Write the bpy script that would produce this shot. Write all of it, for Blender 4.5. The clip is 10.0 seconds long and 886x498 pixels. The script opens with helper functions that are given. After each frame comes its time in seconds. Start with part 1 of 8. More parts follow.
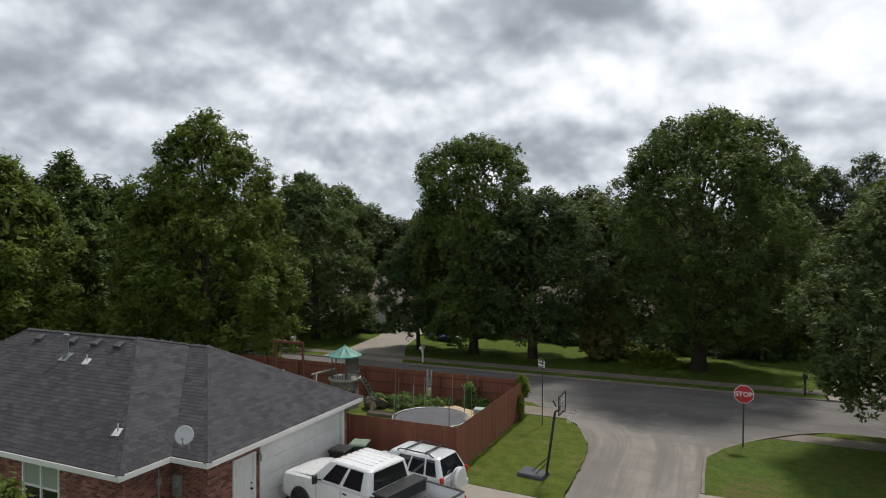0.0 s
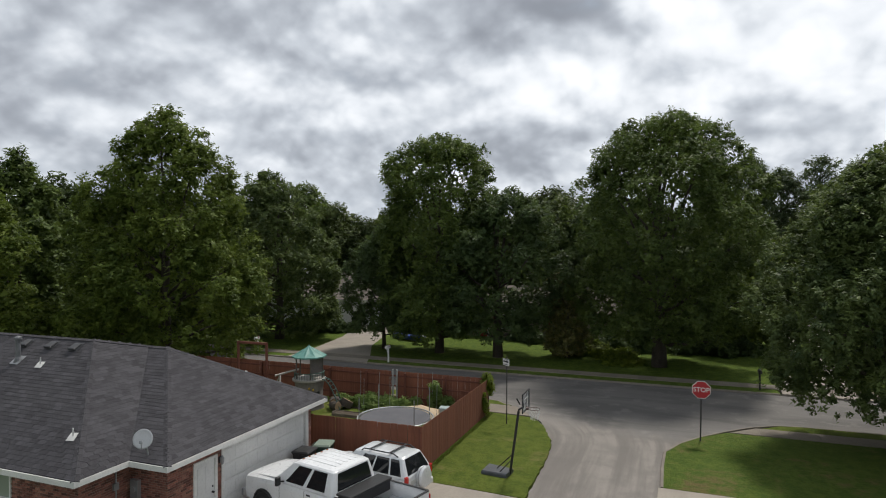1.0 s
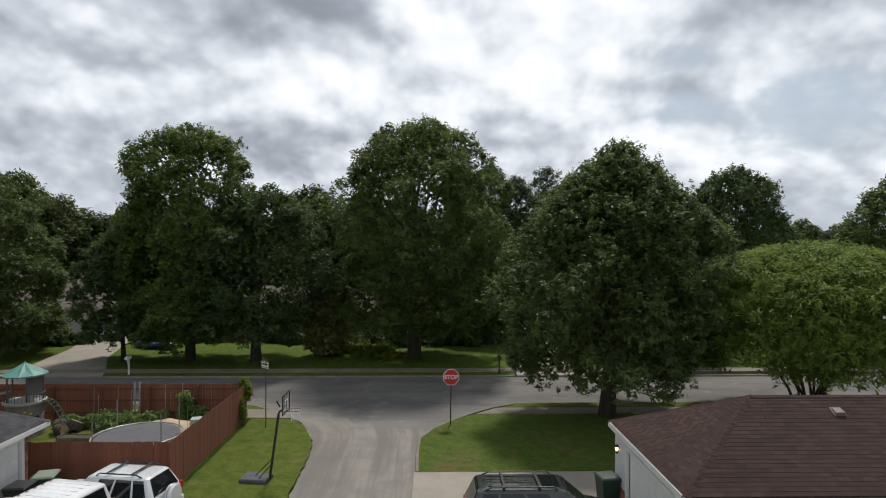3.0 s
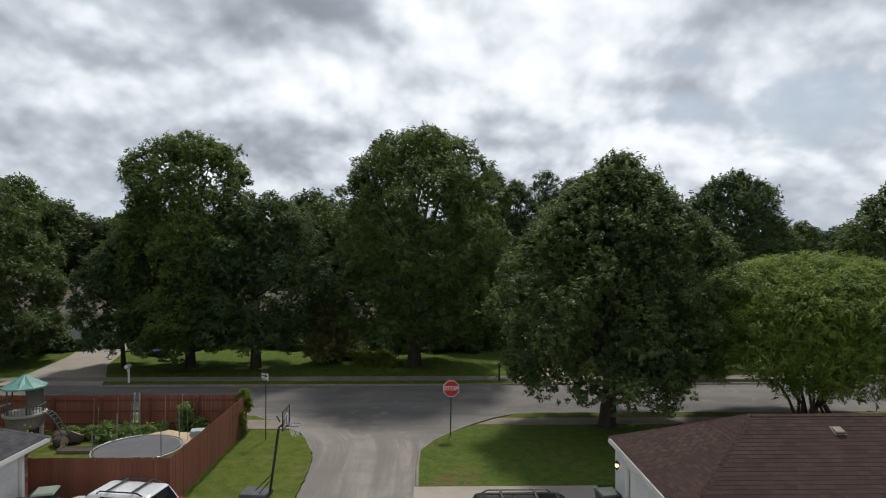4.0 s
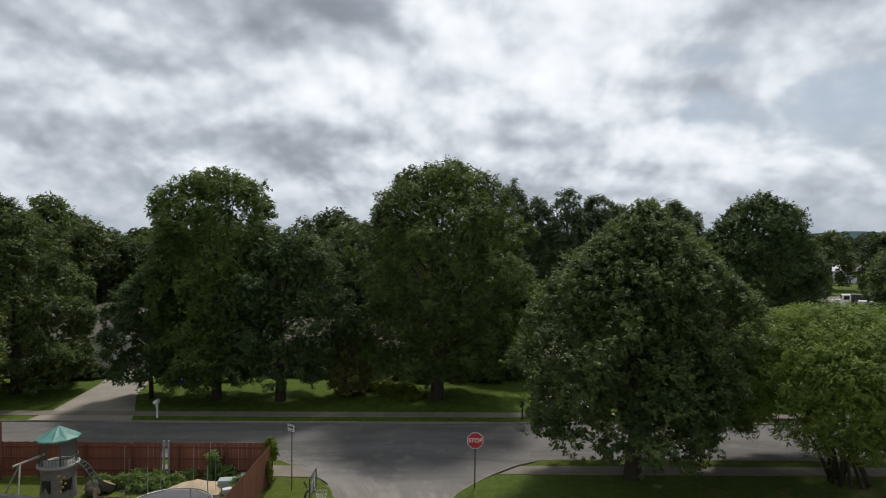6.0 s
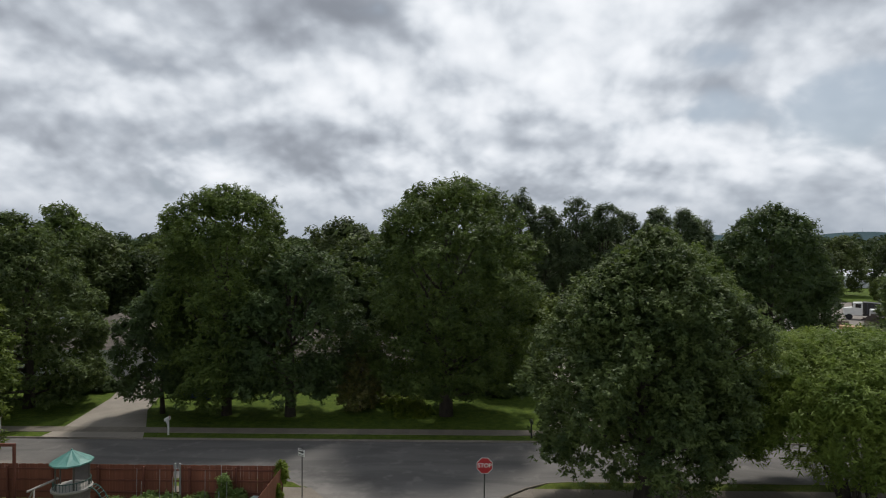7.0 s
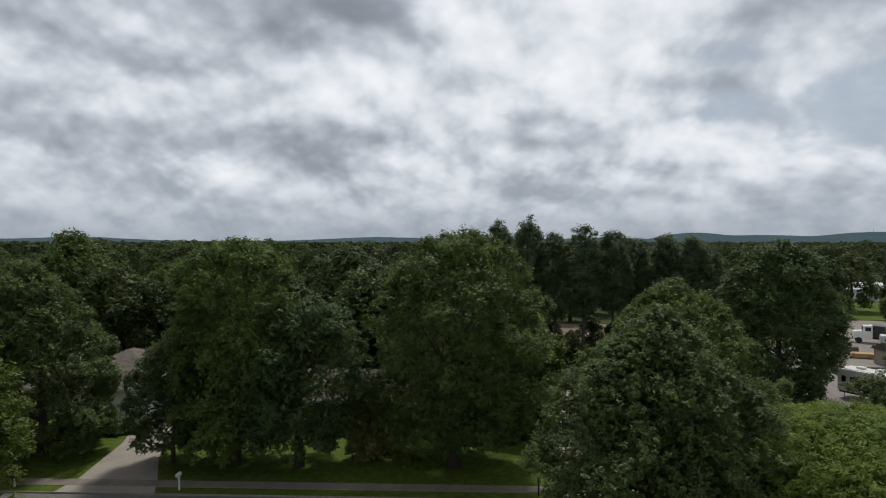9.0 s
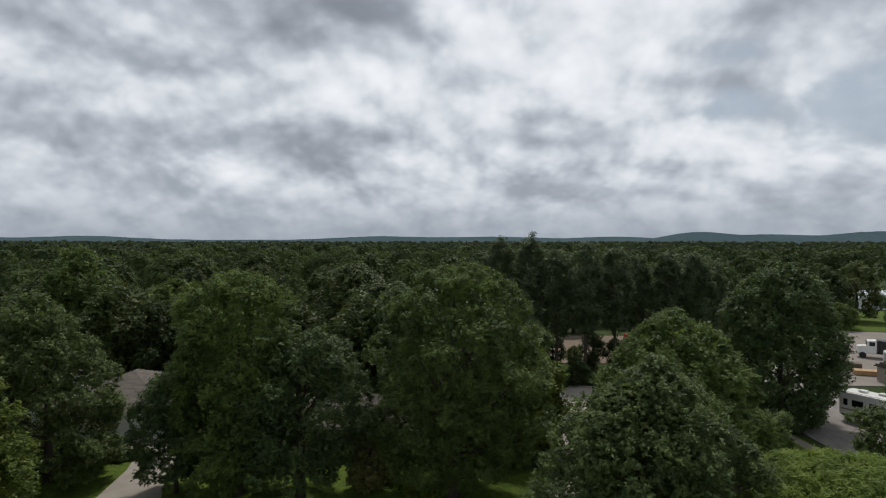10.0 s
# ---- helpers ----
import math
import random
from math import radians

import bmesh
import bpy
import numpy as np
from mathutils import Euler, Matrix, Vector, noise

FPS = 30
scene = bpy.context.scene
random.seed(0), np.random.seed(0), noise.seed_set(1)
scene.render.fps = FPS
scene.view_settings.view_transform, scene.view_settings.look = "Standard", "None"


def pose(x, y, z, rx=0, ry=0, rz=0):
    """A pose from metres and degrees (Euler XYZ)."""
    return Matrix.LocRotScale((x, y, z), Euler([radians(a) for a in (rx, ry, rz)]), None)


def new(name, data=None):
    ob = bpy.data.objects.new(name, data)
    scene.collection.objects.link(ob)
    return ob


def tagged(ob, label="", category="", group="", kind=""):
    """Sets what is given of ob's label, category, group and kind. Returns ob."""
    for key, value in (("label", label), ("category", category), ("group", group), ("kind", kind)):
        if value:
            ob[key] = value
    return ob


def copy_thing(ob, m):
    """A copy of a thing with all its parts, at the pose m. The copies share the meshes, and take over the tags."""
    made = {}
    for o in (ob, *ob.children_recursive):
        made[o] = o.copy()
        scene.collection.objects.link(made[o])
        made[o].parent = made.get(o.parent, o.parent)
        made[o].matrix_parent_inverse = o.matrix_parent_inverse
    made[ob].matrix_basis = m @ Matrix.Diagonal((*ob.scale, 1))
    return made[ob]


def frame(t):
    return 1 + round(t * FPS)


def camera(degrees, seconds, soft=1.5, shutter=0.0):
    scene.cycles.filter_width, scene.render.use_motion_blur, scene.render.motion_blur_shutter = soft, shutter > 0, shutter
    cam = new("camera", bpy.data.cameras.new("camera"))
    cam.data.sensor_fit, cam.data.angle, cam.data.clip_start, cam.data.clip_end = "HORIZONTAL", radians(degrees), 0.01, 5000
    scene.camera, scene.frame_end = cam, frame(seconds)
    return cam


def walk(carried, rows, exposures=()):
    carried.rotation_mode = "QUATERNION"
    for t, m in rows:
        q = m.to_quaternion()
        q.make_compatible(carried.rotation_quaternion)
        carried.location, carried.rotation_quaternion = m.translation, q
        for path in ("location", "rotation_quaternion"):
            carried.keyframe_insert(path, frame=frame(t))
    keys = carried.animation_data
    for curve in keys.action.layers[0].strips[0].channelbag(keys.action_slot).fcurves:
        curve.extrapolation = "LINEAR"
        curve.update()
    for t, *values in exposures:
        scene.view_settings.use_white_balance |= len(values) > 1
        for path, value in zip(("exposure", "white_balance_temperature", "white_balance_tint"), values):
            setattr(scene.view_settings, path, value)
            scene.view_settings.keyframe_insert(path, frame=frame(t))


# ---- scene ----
cam = camera(71.27, 10.0, 1.1)
# seconds, x, y, z, pitch, roll, yaw
PATH = [
    (0.0, 0.000, 0.000, 8.769, -0.46, 0.03, 24.00),
    (0.5, 0.041, -0.025, 8.773, -0.50, 0.01, 22.02),
    (1.0, 0.092, -0.033, 8.787, -0.54, 0.03, 20.91),
    (1.5, 0.169, -0.039, 8.725, -0.51, -0.01, 15.76),
    (2.0, 0.175, -0.014, 8.722, -0.55, -0.03, 9.01),
    (2.5, 0.102, -0.102, 8.746, -0.60, -0.11, 0.95),
    (3.0, 0.087, -0.101, 8.765, -0.60, -0.06, -1.05),
    (4.5, 0.064, -0.089, 9.890, -0.60, -0.03, -1.06),
    (5.0, -0.021, -0.144, 10.615, -0.58, -0.09, -0.37),
    (5.5, -0.067, -0.135, 11.262, -0.56, -0.05, 0.30),
    (7.0, -0.170, -0.210, 12.983, -0.50, -0.01, 1.56),
    (7.5, -0.207, -0.251, 13.868, -0.47, 0.02, 1.73),
    (8.0, -0.307, -0.245, 14.739, -0.45, 0.01, 1.85),
    (8.5, -0.319, -0.327, 15.769, -0.47, 0.00, 2.02),
    (9.0, -0.171, -0.473, 16.961, -0.54, -0.01, 2.26),
    (9.5, 0.108, -0.734, 18.247, -0.59, -0.01, 2.58),
    (10.0, 0.237, -0.741, 19.594, -0.65, -0.04, 2.75),
]
walk(cam, [(t, pose(x, y, z, 90 + p, r, w)) for t, x, y, z, p, r, w in PATH],
     [(0.0, 0.02, 6500, 10), (3.0, 0.02, 6480, 10), (5.0, -0.06, 6440, 10), (7.0, -0.16, 6430, 10), (10.0, -0.28, 6420, 10)])

# ---------------------------------------------------------------- light
SUN_AZ, SUN_EL = radians(13.0), radians(58.0)      # clockwise from +y, above the horizon
to_sun = Vector((math.sin(SUN_AZ) * math.cos(SUN_EL), math.cos(SUN_AZ) * math.cos(SUN_EL), math.sin(SUN_EL)))
sun = new("sun", bpy.data.lights.new("sun", "SUN"))
sun.data.energy, sun.data.angle, sun.data.color = 2.8, radians(8.0), (1.0, 0.95, 0.87)
sun.rotation_mode = "QUATERNION"
sun.rotation_quaternion = to_sun.to_track_quat("Z", "Y")

# ---------------------------------------------------------------- node helpers


def node(nt, kind, links=None, **props):
    n = nt.nodes.new(kind)
    for k, v in props.items():
        setattr(n, k, v)
    for k, v in (links or {}).items():
        sock = n.inputs[k]
        if isinstance(v, bpy.types.NodeSocket):
            nt.links.new(v, sock)
        else:
            sock.default_value = v
    return n


def maths(nt, op, a, b=None, c=None, clamp=False):
    links = {0: a}
    if b is not None:
        links[1] = b
    if c is not None:
        links[2] = c
    n = node(nt, "ShaderNodeMath", links, operation=op, use_clamp=clamp)
    return n.outputs[0]


def ramp(nt, fac, stops):
    n = node(nt, "ShaderNodeValToRGB", {"Fac": fac})
    el = n.color_ramp.elements
    while len(el) < len(stops):
        el.new(0.5)
    for e, (p, c) in zip(el, stops):
        e.position, e.color = p, (*c, 1) if len(c) == 3 else c
    return n.outputs["Color"]


def blend(nt, fac, a, b, how="MIX"):
    n = node(nt, "ShaderNodeMix", data_type="RGBA", blend_type=how)
    for i, v in ((0, fac), (6, a), (7, b)):
        if isinstance(v, bpy.types.NodeSocket):
            nt.links.new(v, n.inputs[i])
        else:
            n.inputs[i].default_value = (*v, 1) if isinstance(v, tuple) and len(v) == 3 else v
    return n.outputs[2]


def smooth(nt, v, lo, hi):
    n = node(nt, "ShaderNodeMapRange", {"Value": v, "From Min": lo, "From Max": hi}, interpolation_type="SMOOTHSTEP")
    return n.outputs["Result"]


def noise_tex(nt, vec, scale, detail=4, rough=0.5, warp=0.0, w=None):
    n = node(nt, "ShaderNodeTexNoise", {"Vector": vec, "Scale": scale, "Detail": detail, "Roughness": rough, "Distortion": warp})
    return n.outputs["Fac"]


# ---------------------------------------------------------------- sky: broken cloud over pale blue
# broad masses: azimuth clockwise from +y, elevation, half width (degrees), weight
DARK_BANKS = [
    (-17, 20.5, 10.0, 0.20), (-10.5, 19.5, 9.0, 0.24), (-37, 19.0, 9.0, 0.18), (-33, 15.5, 5.0, 0.12), (-25.5, 10.0, 4.6, 0.20), (-15.0, 9.0, 6.0, 0.27), (-11.0, 7.4, 3.5, 0.12),
    (-37, 9.6, 5.5, 0.16), (-29.5, 6.1, 5.5, 0.16), (-7, 9.6, 3.4, 0.14), (6.2, 5.4, 4.2, 0.16), (6.0, 9.8, 4.5, 0.13), (28, 20.0, 9.0, 0.30), (24, 13.3, 3.6, 0.18), (16.5, 5.6, 3.8, 0.14),
    (28.5, 3.8, 5.5, 0.14), (-10, 5.0, 3.0, 0.12), (-57, 20.0, 13.0, 0.20), (-58, 11.0, 8.5, 0.26), (-45, 13.0, 6.0, 0.12), (-48, 6.0, 8.0, 0.16), (40, 14.0, 9.0, 0.12),
    (-2.4, 20.0, 4.0, -0.24), (-32, 15.0, 3.2, -0.14), (-12, 13.6, 7.0, -0.16), (2.6, 12.4, 4.0, -0.12), (18.6, 8.2, 4.2, -0.20), (27, 6.8, 5.0, -0.18), (10, 14.4, 5.0, -0.13), (13, 19.0, 8.0, -0.16),
    (-4.0, 15.5, 4.5, -0.14), (-51.5, 10.0, 3.0, -0.20), (-60, 15.0, 5.0, -0.12), (-20, 6.8, 4.0, -0.10), (0.5, 5.0, 3.5, -0.08), (-40, 12.8, 4.0, -0.12),
]
OPEN_PATCHES = [(22.0, 11.0, 4.0, 0.5), (31.5, 11.5, 5.5, 0.7), (31.5, 8.6, 4.5, 0.5), (22.5, 16.0, 3.5, 0.35), (42, 10.0, 7.0, 0.6), (-64, 13.0, 4.0, 0.4), (15.0, 10.0, 2.6, 0.4)]
world = bpy.data.worlds.new("sky")
scene.world = world
world.use_nodes = True
nt = world.node_tree
nt.nodes.clear()
co = node(nt, "ShaderNodeTexCoord").outputs["Generated"]
sep = node(nt, "ShaderNodeSeparateXYZ", {0: co})
dx, dy, dz = sep.outputs
up = maths(nt, "MAXIMUM", dz, 0.0)
den = maths(nt, "ADD", up, 0.62)
plane = node(nt, "ShaderNodeCombineXYZ", {0: maths(nt, "DIVIDE", dx, den), 1: maths(nt, "DIVIDE", dy, den), 2: 0.0}).outputs[0]


def shoved(vec, scale, detail, amount):
    """vec pushed about by noise."""
    col = node(nt, "ShaderNodeTexNoise", {"Vector": vec, "Scale": scale, "Detail": detail, "Roughness": 0.55}).outputs["Color"]
    push = node(nt, "ShaderNodeVectorMath", {0: col, 1: (0.5, 0.5, 0.5)}, operation="SUBTRACT").outputs[0]
    push = node(nt, "ShaderNodeVectorMath", {0: push, 3: amount}, operation="SCALE").outputs[0]
    return node(nt, "ShaderNodeVectorMath", {0: vec, 1: push}, operation="ADD").outputs[0]


bent = node(nt, "ShaderNodeVectorMath", {0: shoved(co, 7.0, 2.0, 0.06), 1: (1.0, 1.0, 1.9)}, operation="MULTIPLY").outputs[0]
rolled = shoved(plane, 3.0, 2.0, 0.08)
n_big = noise_tex(nt, plane, 2.0, 3, 0.5)
n_mid = noise_tex(nt, rolled, 4.2, 3, 0.45)


def heap_height(shift):
    """Height of the soft cloud heaps, read nearer to the sun by shift."""
    at = node(nt, "ShaderNodeVectorMath", {0: rolled, 1: (0.6 * shift, -shift, 0.0)}, operation="ADD").outputs[0]
    puffs = node(nt, "ShaderNodeTexVoronoi", {"Vector": at, "Scale": 8.5, "Detail": 2.0, "Roughness": 0.5, "Lacunarity": 2.3, "Smoothness": 0.5}, feature="SMOOTH_F1").outputs["Distance"]
    return maths(nt, "MULTIPLY_ADD", puffs, -0.55, noise_tex(nt, at, 7.5, 5, 0.52))


heaps = heap_height(0.0)
relief = maths(nt, "SUBTRACT", heaps, heap_height(0.035))


def banks(spots, total):
    """Broad cloud masses: (azimuth, elevation, half width, weight)."""
    for az, el, half, w in spots:
        az, el = radians(az), radians(el)
        d = (math.sin(az) * math.cos(el), math.cos(az) * math.cos(el), 1.9 * math.sin(el))
        far = node(nt, "ShaderNodeVectorMath", {0: bent, 1: d}, operation="DISTANCE").outputs["Value"]
        total = maths(nt, "MULTIPLY_ADD", smooth(nt, far, radians(half) * 1.35, radians(half) * 0.25), w, total)
    return total


sky_tex = node(nt, "ShaderNodeTexSky", sky_type="NISHITA", sun_disc=False, sun_elevation=SUN_EL, sun_rotation=SUN_AZ, air_density=1.0, dust_density=2.0)
blue = node(nt, "ShaderNodeVectorMath", {0: sky_tex.outputs[0], 3: 0.075}, operation="SCALE").outputs[0]
blue = blend(nt, 0.7, blue, (0.53, 0.615, 0.70))
# nearness to the sun brightens the thin cloud round it
dots = node(nt, "ShaderNodeVectorMath", {0: co, 1: tuple(to_sun)}, operation="DOT_PRODUCT").outputs["Value"]
glow = maths(nt, "POWER", maths(nt, "MAXIMUM", dots, 0.0), 5.0)
body = banks(DARK_BANKS, maths(nt, "MULTIPLY_ADD", n_mid, 0.24, 0.315))
body = maths(nt, "MULTIPLY_ADD", relief, -0.42, maths(nt, "MULTIPLY_ADD", heaps, -0.28, body))
body = maths(nt, "MULTIPLY_ADD", glow, -0.22, body)
tone = smooth(nt, body, -0.05, 1.0)
cloud = ramp(nt, tone, [(0.0, (1.08, 1.10, 1.13)), (0.30, (0.84, 0.88, 0.93)), (0.55, (0.60, 0.645, 0.705)), (0.78, (0.42, 0.455, 0.51)), (1.0, (0.29, 0.315, 0.36))])
gap = banks(OPEN_PATCHES, maths(nt, "MULTIPLY_ADD", n_big, 1.1, -0.62))
gap = maths(nt, "MULTIPLY_ADD", relief, -0.7, gap)
dome = blend(nt, maths(nt, "MULTIPLY", smooth(nt, gap, 0.05, 0.65), 0.85), cloud, blue)
# towards the horizon the cloud runs together into a pale grey band
band = smooth(nt, dz, 0.11, 0.0)
dome = blend(nt, maths(nt, "MULTIPLY", band, 0.75), dome, (0.365, 0.415, 0.485))
# above the view the dome is dimmed to an added grey, which cuts the fill light
dome = blend(nt, maths(nt, "MULTIPLY", smooth(nt, dz, 0.38, 0.75), 0.72), dome, blend(nt, tone, (0.36, 0.385, 0.42), (0.20, 0.22, 0.25)))
bg = node(nt, "ShaderNodeBackground", {"Color": dome, "Strength": 1.0})
node(nt, "ShaderNodeOutputWorld", {0: bg.outputs[0]})

# ---------------------------------------------------------------- materials


def surface(name, a, b, c=None, coarse=0.6, fine=14.0, rough=0.8, bump=0.0, bump_scale=40.0, metal=0.0, per_piece=0.0,
            spec=0.5, sheen=0.0, coat=0.0, stretch=(1, 1, 1)):
    """Two-scale mottled surface: a and b blend coarsely, c speckles finely; per_piece varies whole objects."""
    m = bpy.data.materials.new(name)
    m.use_nodes = True
    t = m.node_tree
    t.nodes.clear()
    xyz = node(t, "ShaderNodeTexCoord").outputs["Object"]
    if stretch != (1, 1, 1):
        xyz = node(t, "ShaderNodeMapping", {"Vector": xyz, "Scale": stretch}).outputs[0]
    big = noise_tex(t, xyz, coarse, 5, 0.6)
    sm = noise_tex(t, xyz, fine, 6, 0.65)
    col = blend(t, smooth(t, big, 0.35, 0.65), a, b)
    col = blend(t, maths(t, "MULTIPLY", smooth(t, sm, 0.45, 0.75), 0.7), col, c or tuple(v * 0.7 for v in a))
    if per_piece:
        rnd = node(t, "ShaderNodeObjectInfo").outputs["Random"]
        isl = node(t, "ShaderNodeNewGeometry").outputs["Random Per Island"]
        k = maths(t, "FRACT", maths(t, "ADD", rnd, isl))
        hsv = node(t, "ShaderNodeHueSaturation", {"Color": col, "Value": maths(t, "MULTIPLY_ADD", k, 2 * per_piece, 1 - per_piece)})
        col = hsv.outputs[0]
    links = {"Base Color": col, "Metallic": metal, "Specular IOR Level": spec, "Coat Weight": coat,
             "Roughness": maths(t, "MULTIPLY_ADD", sm, 0.3, rough - 0.15, clamp=True)}
    if bump:
        bn = noise_tex(t, xyz, bump_scale, 4, 0.6)
        links["Normal"] = node(t, "ShaderNodeBump", {"Height": bn, "Strength": bump, "Distance": 0.02}).outputs[0]
    p = node(t, "ShaderNodeBsdfPrincipled", links)
    node(t, "ShaderNodeOutputMaterial", {0: p.outputs[0]})
    return m


def leafy(name, dark, light, glow=0.35, clump=0.45, rough=0.56, vary=0.0, single=0.3, spec=0.2):
    """Leaves: colour varies leaf by leaf and clump by clump, and light passes through."""
    m = bpy.data.materials.new(name)
    m.use_nodes = True
    t = m.node_tree
    t.nodes.clear()
    xyz = node(t, "ShaderNodeTexCoord").outputs["Object"]
    big = smooth(t, noise_tex(t, xyz, clump, 3, 0.5), 0.3, 0.7)
    isl = node(t, "ShaderNodeNewGeometry").outputs["Random Per Island"]
    k = maths(t, "MULTIPLY_ADD", isl, single, maths(t, "MULTIPLY", big, 1 - single))
    col = blend(t, k, dark, light)
    if vary:
        rnd = node(t, "ShaderNodeObjectInfo").outputs["Random"]
        col = node(t, "ShaderNodeHueSaturation", {"Hue": maths(t, "MULTIPLY_ADD", rnd, -0.035, 0.515), "Color": col,
                                                  "Value": maths(t, "MULTIPLY_ADD", rnd, 2 * vary, 1 - vary)}).outputs[0]
    p = node(t, "ShaderNodeBsdfPrincipled", {"Base Color": col, "Roughness": rough, "Specular IOR Level": spec})
    thru = node(t, "ShaderNodeBsdfTranslucent", {"Color": blend(t, 0.5, col, (0.138, 0.185, 0.032))})
    mix = node(t, "ShaderNodeMixShader", {0: glow, 1: p.outputs[0], 2: thru.outputs[0]})
    node(t, "ShaderNodeOutputMaterial", {0: mix.outputs[0]})
    return m


def plain(name, col, rough=0.5, metal=0.0, coat=0.0, vary=0.12):
    return surface(name, col, tuple(v * (1 - vary) for v in col), tuple(v * (1 - 1.6 * vary) for v in col), 1.3, 23.0, rough, metal=metal, coat=coat)


def glassy(name, col, rough=0.04):
    m = bpy.data.materials.new(name)
    m.use_nodes = True
    t = m.node_tree
    t.nodes.clear()
    p = node(t, "ShaderNodeBsdfPrincipled", {"Base Color": (*col, 1), "Roughness": rough, "Specular IOR Level": 0.6})
    node(t, "ShaderNodeOutputMaterial", {0: p.outputs[0]})
    return m


FIELD = surface("field", (0.035, 0.055, 0.016), (0.055, 0.07, 0.02), (0.03, 0.045, 0.014), 0.02, 0.4, 0.95, spec=0.1)
CONCRETE = surface("concrete", (0.28, 0.25, 0.215), (0.33, 0.295, 0.25), (0.235, 0.205, 0.175), 0.7, 18.0, 0.9, 0.3, 60.0)
WALK = surface("walk_concrete", (0.185, 0.16, 0.13), (0.23, 0.20, 0.162), (0.145, 0.124, 0.10), 0.9, 15.0, 0.9, 0.3, 60.0, per_piece=0.08)
KERB = surface("kerb_concrete", (0.24, 0.21, 0.175), (0.19, 0.165, 0.14), (0.14, 0.125, 0.105), 1.2, 12.0, 0.9, 0.3, 50.0)
GRAVELLY = surface("worn_street", (0.245, 0.222, 0.200), (0.185, 0.170, 0.156), (0.145, 0.134, 0.124), 0.8, 30.0, 0.92, 0.35, 70.0, stretch=(1.5, 0.5, 1))
BARK = surface("bark", (0.075, 0.06, 0.048), (0.045, 0.037, 0.03), (0.11, 0.095, 0.08), 3.0, 20.0, 0.95, 0.8, 25.0, stretch=(1, 1, 0.25))
LEAF_OAK = leafy("oak_leaves", (0.034, 0.061, 0.022), (0.161, 0.221, 0.056), 0.4, 0.9)
LEAF_LIME = leafy("fresh_oak_leaves", (0.037, 0.068, 0.023), (0.190, 0.258, 0.059), 0.4, 0.9)
LEAF_DARK = leafy("dark_leaves", (0.033, 0.059, 0.028), (0.120, 0.175, 0.059), 0.34, 0.9)
LEAF_BRIGHT = leafy("yellow_green_leaves", (0.045, 0.078, 0.016), (0.193, 0.249, 0.044), 0.42, 0.9)
LEAF_GREY = leafy("grey_green_leaves", (0.032, 0.058, 0.026), (0.175, 0.229, 0.071), 0.37, 1.1)
LEAF_WILLOW = leafy("willow_leaves", (0.1, 0.16, 0.03), (0.27, 0.35, 0.07), 0.46, 1.0)
LEAF_PINE = leafy("pine_needles", (0.045, 0.069, 0.037), (0.140, 0.181, 0.091), 0.32, 0.7)
LEAF_FAR = leafy("far_leaves", (0.022, 0.038, 0.018), (0.087, 0.117, 0.041), 0.22, 0.07, single=0.10, spec=0.05)
LEAF_MAGNOLIA = leafy("magnolia_leaves", (0.035, 0.054, 0.018), (0.30, 0.275, 0.095), 0.25, 2.0, 0.35)
LEAF_WOOD = leafy("wood_leaves", (0.024, 0.042, 0.017), (0.110, 0.146, 0.042), 0.26, 0.7, vary=0.38)
LEAF_WOOD_DARK = leafy("dark_wood_leaves", (0.020, 0.035, 0.014), (0.070, 0.099, 0.032), 0.22, 0.7, vary=0.35)
LEAF_WOOD_LIGHT = leafy("light_wood_leaves", (0.042, 0.070, 0.018), (0.156, 0.202, 0.046), 0.3, 0.7, vary=0.35)


